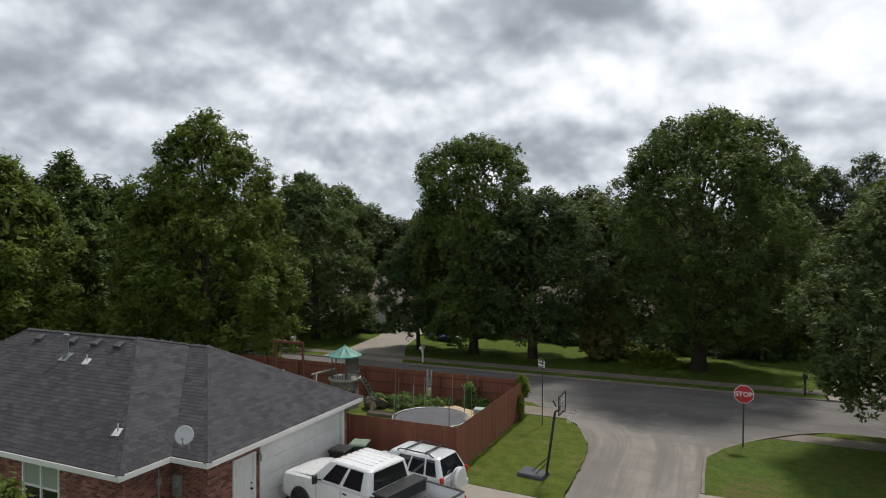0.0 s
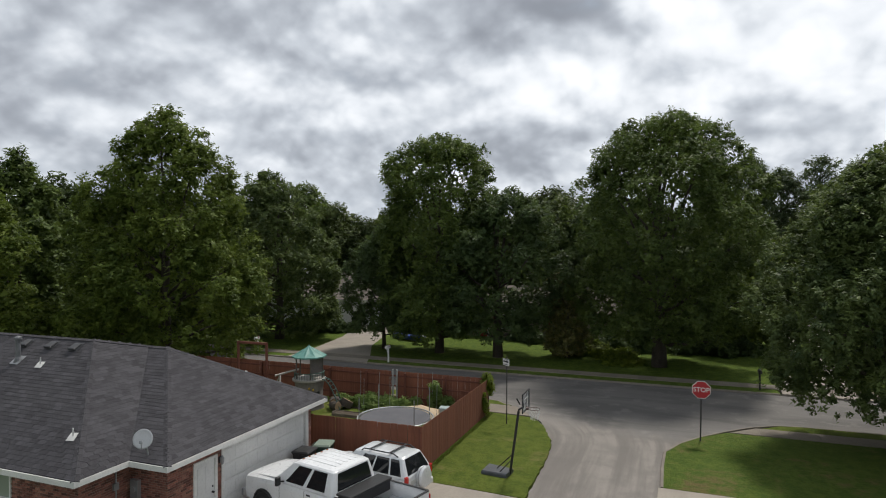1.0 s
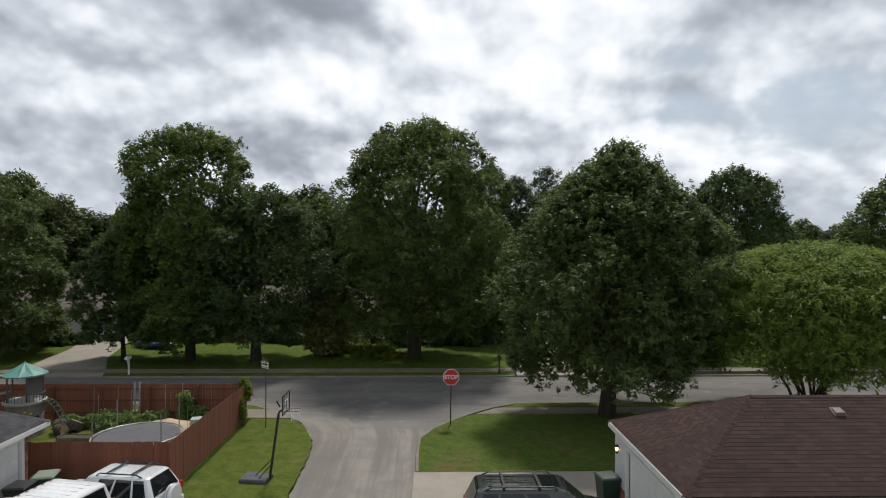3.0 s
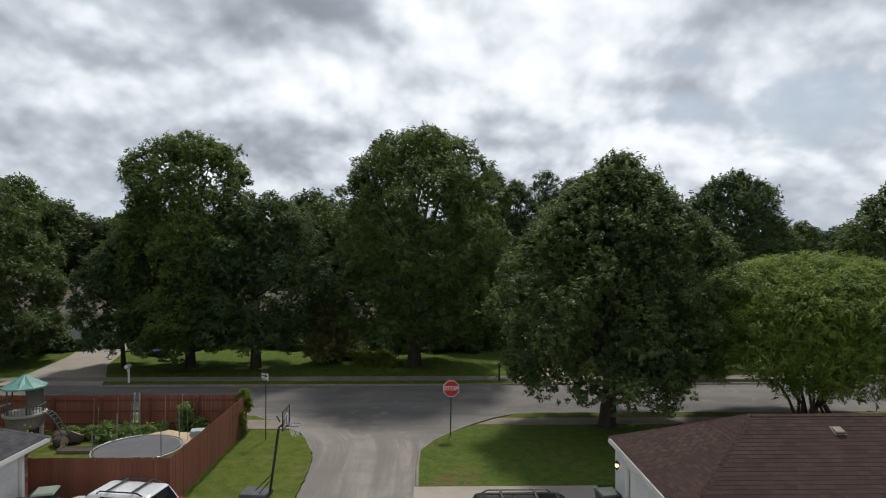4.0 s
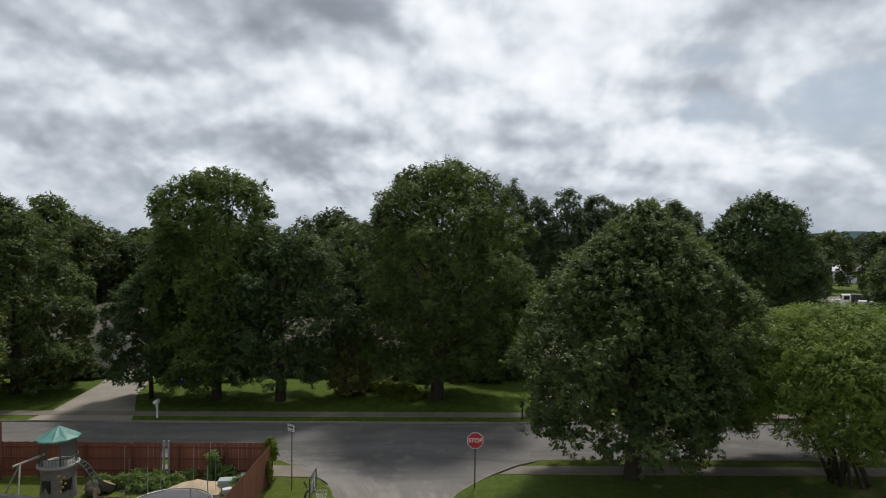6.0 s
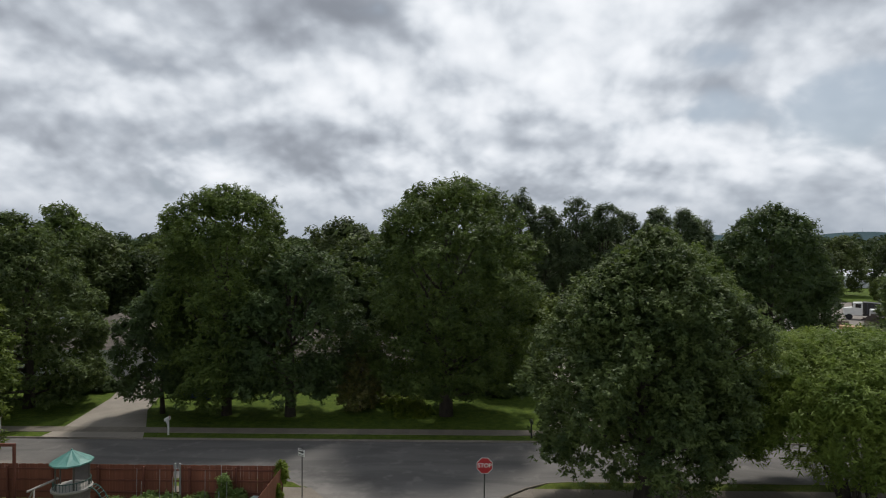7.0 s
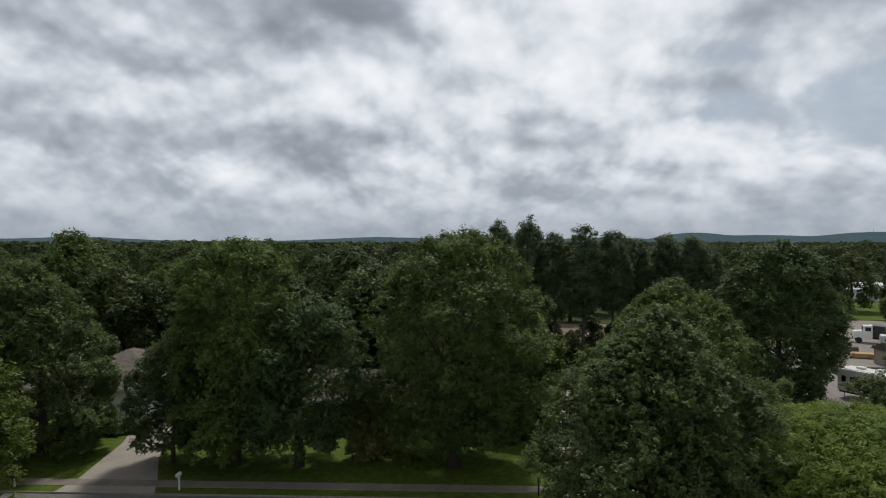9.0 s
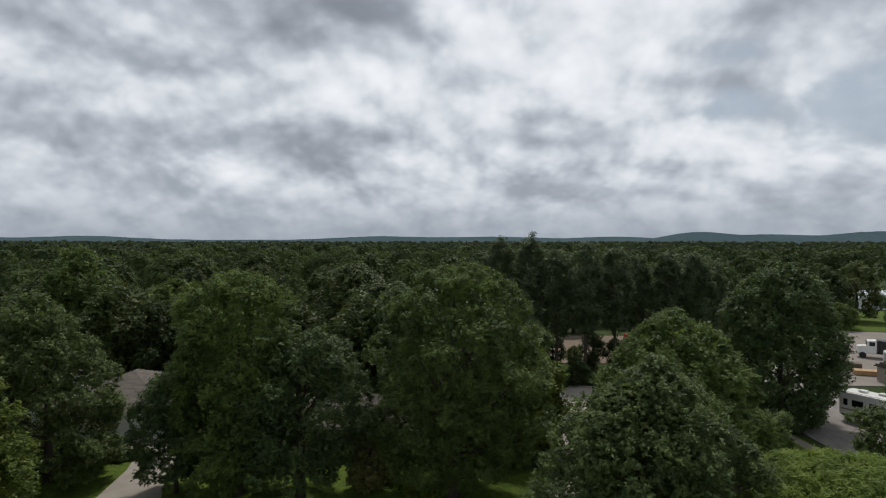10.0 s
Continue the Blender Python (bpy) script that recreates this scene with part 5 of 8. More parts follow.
def brown_house():
    h = thing("brown_house", "single-storey white-sided garage wing with a red-brown shingle roof", "house")
    ez, x0, y0, y1, xe = 2.72, 6.12, 14.4, 20.72, 30.0
    A, B = (9.28, 17.56, 4.34), (xe, 17.56, 4.34)
    faces = {"west": [(x0, y1, ez), (x0, y0, ez), A], "south": [(x0, y0, ez), (xe, y0, ez), B, A], "north": [(xe, y1, ez), (x0, y1, ez), A, B]}
    bm = bmesh.new()
    for f in faces.values():
        add_slab_face(bm, f)
    roof = part("roof", bm, SHINGLE_BROWN, h, "red-brown asphalt shingle roof")
    LATE.append(("shingle", roof, "brown", [(faces["west"], lambda p: p.y > 17.2 and p.x < 8.2), (faces["south"], lambda p: p.x < 9.4 and p.z > 3.6), (faces["north"], lambda p: False)]))
    for a, b in (((x0, y1, ez), A), ((x0, y0, ez), A), (A, B)):
        cap_line(a, b, SHINGLE_BROWN, roof)
    part("fascia", box((x0 - 0.03, y0, ez - 0.19), (x0 + 0.01, y1 + 0.03, ez - 0.015)), TRIM, h)
    part("fascia", box((x0 + 0.01, y1 - 0.01, ez - 0.19), (xe, y1 + 0.03, ez - 0.015)), TRIM, h)
    part("soffit", box((x0 + 0.01, y0, ez - 0.19), (x0 + 0.25, y1 - 0.01, ez - 0.14)), TRIM, h)
    wall_panel("wall", h, x0 + 0.20, x0 + 0.40, y0 + 0.4, y1 - 0.20, 0, 2.56, SIDING, [(y0 + 0.9, y1 - 1.25, -0.01, 2.2)], "y")
    wall_panel("wall", h, x0 + 0.40, xe, y1 - 0.40, y1 - 0.20, 0, 2.56, SIDING)
    wall_panel("wall", h, x0 + 0.40, xe, y0 + 0.4, y0 + 0.6, 0, 2.56, SIDING)
    # lap boards of the siding beside the garage door
    for i in range(16):
        z = 0.05 + i * 0.156
        part("siding_board", box((x0 + 0.18, y1 - 1.2, z), (x0 + 0.202, y1 - 0.20, z + 0.15), 0.004), SIDING, h)
    part("corner_board", box((x0 + 0.165, y1 - 0.25, 0.0), (x0 + 0.22, y1 - 0.15, 2.52)), TRIM, h)
    part("brick_base", box((x0 + 0.15, y1 - 1.16, 0.0), (x0 + 0.18, y1 - 0.26, 0.75)), BRICK, h)
    gd = link_mesh("garage_door", None, h)
    part("frame", box((x0 + 0.15, y1 - 1.38, 0), (x0 + 0.25, y1 - 1.24, 2.28), 0.006), TRIM, gd)
    part("head", box((x0 + 0.15, y0 + 0.9, 2.2), (x0 + 0.25, y1 - 1.38, 2.3), 0.006), TRIM, gd)
    for i in range(4):
        z0 = 0.03 + i * 0.543
        bm = box((x0 + 0.27, y0 + 0.9, z0), (x0 + 0.31, y1 - 1.38, z0 + 0.536), 0.008)
        for j in range(7):
            yy = y0 + 1.0 + j * 0.56
            add_box(bm, (x0 + 0.262, yy, z0 + 0.09), (x0 + 0.273, yy + 0.46, z0 + 0.44), 0.004)
        part("panel", bm, DOOR_WHITE, gd)
    wl = link_mesh("wall_lamp", None, h)
    bm = bmesh.new()
    add_loft(bm, [[(6.21 + r * math.cos(a), 20.15 + r * math.sin(a), z) for a in np.linspace(0, 2 * math.pi, 9)[:-1]] for r, z in ((0.03, 1.80), (0.06, 1.86), (0.07, 1.88))])
    add_box(bm, (6.21, 20.12, 1.95), (6.31, 20.18, 2.0))
    add_loft(bm, [[(6.21 + r * math.cos(a), 20.15 + r * math.sin(a), z) for a in np.linspace(0, 2 * math.pi, 9)[:-1]] for r, z in ((0.08, 2.02), (0.05, 2.08), (0.01, 2.12))])
    part("lantern", bm, BLACK, wl)
    lit = bpy.data.materials.new("lamp_glow")
    lit.use_nodes = True
    lit.node_tree.nodes["Principled BSDF"].inputs["Emission Color"].default_value = (1.0, 0.72, 0.32, 1)
    lit.node_tree.nodes["Principled BSDF"].inputs["Emission Strength"].default_value = 2.2
    bm = bmesh.new()
    add_loft(bm, [[(6.21 + r * math.cos(a), 20.15 + r * math.sin(a), z) for a in np.linspace(0, 2 * math.pi, 9)[:-1]] for r, z in ((0.03, 1.885), (0.06, 1.93), (0.055, 2.0), (0.03, 2.03))])
    part("bulb", bm, lit, wl, "lit warm bulb")
    return h


brown_house()
roof_vent(11.45, 16.95, "pale box vent on the red-brown shingle roof", lambda x, y: 2.72 + 0.5127 * (y - 14.4), 27.1, plain("vent_tan", (0.22, 0.175, 0.15), 0.7), size=0.68)


def simple_house(name, label, x0, x1, y0, y1, eave, ridge, roof_mat, wall_mat, along="x", hip=0.0, over=0.45):
    h = thing(name, label, "house")
    wall_panel("wall", h, x0, x1, y0, y0 + 0.2, 0, eave - 0.1, wall_mat)
    wall_panel("wall", h, x0, x1, y1 - 0.2, y1, 0, eave - 0.1, wall_mat)
    wall_panel("wall", h, x0, x0 + 0.2, y0 + 0.2, y1 - 0.2, 0, eave - 0.1, wall_mat, along="y")
    wall_panel("wall", h, x1 - 0.2, x1, y0 + 0.2, y1 - 0.2, 0, eave - 0.1, wall_mat, along="y")
    a, b, c, d = x0 - over, x1 + over, y0 - over, y1 + over
    bm = bmesh.new()
    if along == "x":
        r0, r1 = (a + hip, (c + d) / 2, ridge), (b - hip, (c + d) / 2, ridge)
        fs = [[(a, c, eave), (b, c, eave), r1, r0], [(b, d, eave), (a, d, eave), r0, r1], [(b, c, eave), (b, d, eave), r1], [(a, d, eave), (a, c, eave), r0]]
    else:
        r0, r1 = ((a + b) / 2, c + hip, ridge), ((a + b) / 2, d - hip, ridge)
        fs = [[(b, c, eave), (b, d, eave), r1, r0], [(a, d, eave), (a, c, eave), r0, r1], [(a, c, eave), (b, c, eave), r0], [(b, d, eave), (a, d, eave), r1]]
    for f in fs:
        add_slab_face(bm, f, 0.1)
    roof = part("roof", bm, roof_mat, h)
    vs, ff = [], []
    for f in fs:
        _, v, q = shingles(f, w=0.9, e=0.35)
        ff += [tuple(i + len(vs) for i in t) for t in q]
        vs += v
    tagged(link_mesh("shingle_field", mesh_np("shingle_field", vs, ff, roof_mat), roof), kind="stuff")
    part("fascia", box((a, c - 0.03, eave - 0.2), (b, c, eave - 0.02)), TRIM, h)
    return h


def house_window(h, x0, x1, y, z0, z1):
    w = link_mesh("window", None, h)
    bm = bmesh.new()
    for lo, hi in (((x0 - 0.08, y - 0.05, z0 - 0.08), (x0, y - 0.005, z1 + 0.08)), ((x1, y - 0.05, z0 - 0.08), (x1 + 0.08, y - 0.005, z1 + 0.08)),
                   ((x0, y - 0.05, z1), (x1, y - 0.005, z1 + 0.08)), ((x0, y - 0.05, z0 - 0.08), (x1, y - 0.005, z0)), (((x0 + x1) / 2 - 0.03, y - 0.04, z0), ((x0 + x1) / 2 + 0.03, y - 0.005, z1))):
        add_box(bm, lo, hi)
    part("frame", bm, TRIM, w)
    part("pane", box((x0, y - 0.02, z0), ((x0 + x1) / 2 - 0.03, y - 0.008, z1)), DARKGLASS, w)
    part("pane", box(((x0 + x1) / 2 + 0.03, y - 0.02, z0), (x1, y - 0.008, z1)), DARKGLASS, w)


far_l = simple_house("far_house", "white-walled house with a tan hipped roof beyond the driveway", -44.0, -30.2, 59.0, 73.0, 2.7, 5.4, SHINGLE_TAN, SIDING, "y", 7.0)
gd = link_mesh("garage_door", None, far_l)
for i in range(4):
    part("panel", box((-35.6, 58.93, 0.04 + i * 0.54), (-30.9, 58.985, 0.57 + i * 0.54), 0.01), DOOR_WHITE, gd)
house_window(far_l, -42.2, -40.4, 59.0, 0.9, 2.1)
ch = link_mesh("chimney", None, far_l)
part("stack", box((-42.4, 63.2, 3.0), (-41.4, 64.2, 5.6), 0.02), SIDING, ch)
part("cap", box((-42.5, 63.1, 5.6), (-41.3, 64.3, 5.72), 0.02), GREYMETAL, ch)
far_m = simple_house("far_house", "low tan house with red shutters behind the street trees", -22.5, -4.5, 55.6, 64.0, 2.6, 4.6, SHINGLE_TAN, TANWALL, "x", 4.0)
RED = plain("red_paint", (0.26, 0.02, 0.02), 0.5)
for x in (-20.0, -15.6, -10.5):
    house_window(far_m, x, x + 1.5, 55.6, 0.9, 2.1)
    part("shutter", box((x - 0.5, 55.54, 0.85), (x - 0.12, 55.59, 2.15), 0.008), RED, far_m, "red shutter")
    part("shutter", box((x + 1.62, 55.54, 0.85), (x + 2.0, 55.59, 2.15), 0.008), RED, far_m, "red shutter")
dd = link_mesh("door", None, far_m)
part("leaf", box((-17.6, 55.53, 0.05), (-16.7, 55.59, 2.05), 0.01), RED, dd, "red front door")
part("frame", box((-17.72, 55.55, 0.0), (-17.6, 55.6, 2.15)), TRIM, dd)
part("frame", box((-16.7, 55.55, 0.0), (-16.58, 55.6, 2.15)), TRIM, dd)

# ---------------------------------------------------------------- fence
FENCE = surface("red_brown_stain", (0.185, 0.066, 0.036), (0.145, 0.050, 0.029), (0.225, 0.088, 0.05), 0.9, 16.0, 0.85, 0.3, 40.0, per_piece=0.14, stretch=(1, 1, 0.12))
POSTWOOD = surface("fence_post_wood", (0.15, 0.05, 0.03), (0.12, 0.04, 0.026), None, 1.5, 20.0, 0.85)


def picket_mesh():
    w, t, h = 0.136, 0.018, 1.74
    prof = [(0, 0), (w, 0), (w, h - 0.014), (w - 0.014, h), (0.014, h), (0, h - 0.014)]
    v = [(x, 0, z) for x, z in prof] + [(x, t, z) for x, z in prof]
    bm = bmesh.new()
    vs = [bm.verts.new(p) for p in v]
    bm.faces.new(vs[:6])
    bm.faces.new(vs[6:][::-1])
    for i in range(6):
        bm.faces.new((vs[i], vs[i + 6], vs[(i + 1) % 6 + 6], vs[(i + 1) % 6]))
    bmesh.ops.recalc_face_normals(bm, faces=bm.faces)
    me = bpy.data.meshes.new("picket")
    bm.to_mesh(me)
    bm.free()
    me.materials.append(FENCE)
    return me


def fence_run(label, p0, p1, inside, gap=None, skip=()):
    """Pickets on the outer face, rails and posts on the side that inside points to."""
    th = thing("wooden_fence", label, "fence", "yard fence")
    p0, p1, ins = Vector((*p0, 0)), Vector((*p1, 0)), Vector((*inside, 0))
    d = (p1 - p0)
    L = d.length
    d.normalize()
    a = math.degrees(math.atan2(d.y, d.x))
    rng = random.Random(int(L * 10))
    n = int(L / 0.142)
    for i in range(n):
        s = i * L / n
        if any(lo < s < hi for lo, hi in skip):
            continue
        q = p0 + d * s
        m = pose(q.x, q.y, LAWN_Z + 0.02 + rng.uniform(-0.012, 0.012), 0, 0, a) @ pose(0, rng.uniform(0, 0.006), 0, 0, rng.uniform(-0.3, 0.3), 0)
        link_mesh("picket", PICKET, th, m=m)
    side = 1 if Vector((-d.y, d.x, 0)).dot(ins) > 0 else -1
    for z in (0.35, 0.95, 1.5):
        lo, hi = (0, 0.022, z), (L, 0.06, z + 0.085)
        if side < 0:
            lo, hi = (0, -0.045, z), (L, -0.006, z + 0.085)
        part("rail", box(lo, hi, 0.006), POSTWOOD, th, m=pose(p0.x, p0.y, 0, 0, 0, a))
    k = max(1, round(L / 2.4))
    for i in range(k + 1):
        y0 = 0.062 if side > 0 else -0.135
        part("post", box((min(max(L * i / k - 0.045, 0.0), L - 0.09), y0, -0.1), (min(max(L * i / k + 0.045, 0.09), L), y0 + 0.09, 1.72), 0.006), POSTWOOD, th, m=pose(p0.x, p0.y, 0, 0, 0, a))
    return th


PICKET = picket_mesh()
fence_run("red-brown stained picket fence facing the driveway", (-14.7, 21.62), (-9.06, 21.62), (0, 1))
fence_run("red-brown stained picket fence along the street lawn", (-9.05, 21.62), (-9.05, 30.55), (-1, 0))
fence_run("red-brown stained back fence seen from inside the yard", (-9.08, 30.58), (-30.2, 30.58), (0, -1), skip=((5.2, 5.45),))
for x in (-14.28, -14.52):
    th = thing("gate_post", "pale grey metal gate post in the back fence", "post", "gate posts", at=(x, 30.52, 0))
    part("post", tube([(0, 0, -0.05), (0, 0, 1.86)], 0.045, 12), DULLMETAL, th)
    part("cap", disc((0, 0, 1.875), (0, 0, 1), 0.055, 0.03, 12), DULLMETAL, th)

# ---------------------------------------------------------------- vehicles
CARWHITE = surface("white_car_paint", (0.74, 0.75, 0.76), (0.70, 0.71, 0.72), (0.66, 0.67, 0.68), 0.8, 6.0, 0.3, coat=0.6)
CARSILVER = surface("silver_white_paint", (0.66, 0.68, 0.69), (0.60, 0.62, 0.64), (0.56, 0.58, 0.60), 0.8, 6.0, 0.32, metal=0.15, coat=0.6)
CARGREEN = surface("dark_green_paint", (0.030, 0.038, 0.034), (0.038, 0.047, 0.042), (0.025, 0.031, 0.028), 0.9, 8.0, 0.3, metal=0.5, coat=0.8)
CARRED = surface("dark_red_paint", (0.13, 0.015, 0.02), (0.10, 0.012, 0.016), None, 0.9, 8.0, 0.3, coat=0.6)
TYRE = plain("tyre_rubber", (0.02, 0.02, 0.021), 0.85)
RIM = surface("alloy_rim", (0.45, 0.46, 0.47), (0.38, 0.39, 0.4), None, 3.0, 30.0, 0.35, metal=0.8)
REDLENS = glassy("red_lens", (0.42, 0.015, 0.012), 0.12)
AMBER = glassy("amber_lens", (0.26, 0.085, 0.02), 0.15)
CLEARLENS = glassy("clear_lens", (0.55, 0.56, 0.57), 0.08)
BEDLINER = surface("bed_grey", (0.42, 0.43, 0.44), (0.34, 0.35, 0.36), (0.26, 0.27, 0.28), 1.2, 12.0, 0.6)


def ring(s, hw, zt, zb, crown=0.03, shoulder=0.10):
    """Cross-section of a car body at station s."""
    half = [(0, zt + crown), (hw * 0.55, zt + crown * 0.8), (hw * 0.86, zt), (hw * 0.965, zt - shoulder * 0.5), (hw, zt - shoulder * 1.8), (hw, zb + 0.22), (hw * 0.965, zb + 0.04), (hw * 0.9, zb), (0, zb)]
    return [(s, -y, z) for y, z in half] + [(s, y, z) for y, z in half[-2:0:-1]]


def wheel(parent, s, y, r, w=0.24):
    wh = link_mesh("wheel", None, parent)
    prof = [(r * 0.62, -w / 2), (r * 0.92, -w / 2), (r, -w * 0.32), (r, w * 0.32), (r * 0.92, w / 2), (r * 0.62, w / 2)]
    rings = []
    for k in range(28):
        a = 2 * math.pi * k / 28
        rings.append([(s + q * math.cos(a), y + d, r + q * math.sin(a)) for q, d in prof])
    bm = bmesh.new()
    vs = [[bm.verts.new(p) for p in rr] for rr in rings]
    for a, b in zip(vs, vs[1:] + vs[:1]):
        for i in range(len(prof)):
            bm.faces.new((a[i], a[(i + 1) % len(prof)], b[(i + 1) % len(prof)], b[i]))
    part("tyre", bm, TYRE, wh)
    o = 1 if y > 0 else -1
    bm = bmesh.new()
    add_disc(bm, (s, y + o * w * 0.30, r), (0, 1, 0), r * 0.16, 0.06, 16)
    for k in range(6):
        a = math.pi * k / 3
        add_box(bm, (-0.035, -0.02, 0.03), (0.035, 0.02, r * 0.62), 0.006, Matrix.Translation((s, y + o * w * 0.28, r)) @ Matrix.Rotation(a, 4, "Y"))
    add_disc(bm, (s, y, r), (0, 1, 0), r * 0.63, w * 0.4, 24)
    part("rim", bm, RIM, wh)


def arch(parent, s, y, r, mat, fat=0.045):
    o = 1 if y > 0 else -1
    pts = [(s + (r + 0.06) * math.cos(a), y + o * 0.0, r + (r + 0.06) * math.sin(a)) for a in np.linspace(-0.25, math.pi + 0.25, 15)]
    part("wheel_arch", tube(pts, fat, 6), mat, parent)
    bm = disc((s, y - o * 0.012, r + 0.01), (0, 1, 0), r + 0.06, 0.03, 26)
    part("wheel_well", bm, BLACK, parent)


def pane4(parent, q, inset, mat, push=0.008, name="window", label=""):
    """A glass pane set on a side given by four corners, drawn in from its edges. inset: (left, right, low, high) shares."""
    a, b, c, d = (Vector(p) for p in q)
    l, r, lo, hi = inset

    def at(u, v):
        return (a.lerp(b, u)).lerp(d.lerp(c, u), v)
    n = (b - a).cross(d - a).normalized()
    pts = [at(l, lo), at(r, lo), at(r, hi), at(l, hi)]
    bm = bmesh.new()
    lo_ = [bm.verts.new(p - n * 0.01) for p in pts]
    hi_ = [bm.verts.new(p + n * push) for p in pts]
    bm.faces.new(hi_)
    bm.faces.new(lo_[::-1])
    for i in range(4):
        bm.faces.new((lo_[i], lo_[(i + 1) % 4], hi_[(i + 1) % 4], hi_[i]))
    return part(name, bm, mat, parent, label)


def cab(parent, s0, s1, t0, t1, wb, wt, zb, zt, mat, crown=0.05):
    """The glasshouse of a car: base stations s0..s1 and width wb, roof stations t0..t1 and width wt. Returns its side corners."""
    bm = bmesh.new()
    def loop(a, b, w, z, r, up_=0.0):
        out = []
        for cx, cy, a0 in ((b - r, w - r, 0), (a + r, w - r, 90), (a + r, -w + r, 180), (b - r, -w + r, 270)):
            for k in range(4):
                an = radians(a0 + 30 * k)
                out.append((cx + r * math.cos(an), cy + r * math.sin(an), z + up_))
        return out
    rings = [loop(s0, s1, wb, zb, 0.10), loop(s0 + (t0 - s0) * 0.5, s1 + (t1 - s1) * 0.5, wb + (wt - wb) * 0.45, zb + (zt - zb) * 0.5, 0.10),
             loop(s0 + (t0 - s0) * 0.93, s1 + (t1 - s1) * 0.93, wb + (wt - wb) * 0.93, zb + (zt - zb) * 0.93, 0.11), loop(t0 + 0.04, t1 - 0.04, wt - 0.05, zt, 0.14),
             loop(t0 + 0.25, t1 - 0.25, wt - 0.25, zt + crown * 0.7, 0.16), loop(t0 + 0.5, t1 - 0.5, wt * 0.35, zt + crown, 0.12)]
    add_loft(bm, rings)
    part("cab", bm, mat, parent, shade=False)
    left = [(s1, -wb, zb), (s0, -wb, zb), (t0, -wt, zt), (t1, -wt, zt)]
    right = [(s0, wb, zb), (s1, wb, zb), (t1, wt, zt), (t0, wt, zt)]
    front = [(s0, -wb, zb), (s0, wb, zb), (t0, wt, zt), (t0, -wt, zt)]
    rear = [(s1, wb, zb), (s1, -wb, zb), (t1, -wt, zt), (t1, wt, zt)]
    return [[left[1], left[0], left[3], left[2]], [right[1], right[0], right[3], right[2]], front[::-1], rear[::-1], ]


def side_panes(parent, s0, s1, t0, t1, wb, wt, zb, zt, cuts):
    """Panes on both flanks; cuts are shares along the flank (from, to)."""
    for sg in (-1, 1):
        q = [(s0, sg * wb, zb), (s1, sg * wb, zb), (t1, sg * wt, zt), (t0, sg * wt, zt)]
        if sg > 0:
            q = [q[1], q[0], q[3], q[2]]
        for a, b in cuts:
            l, r = (a, b) if sg < 0 else (1 - b, 1 - a)
            pane4(parent, q, (l, r, 0.10, 0.88), DARKGLASS, 0.012)


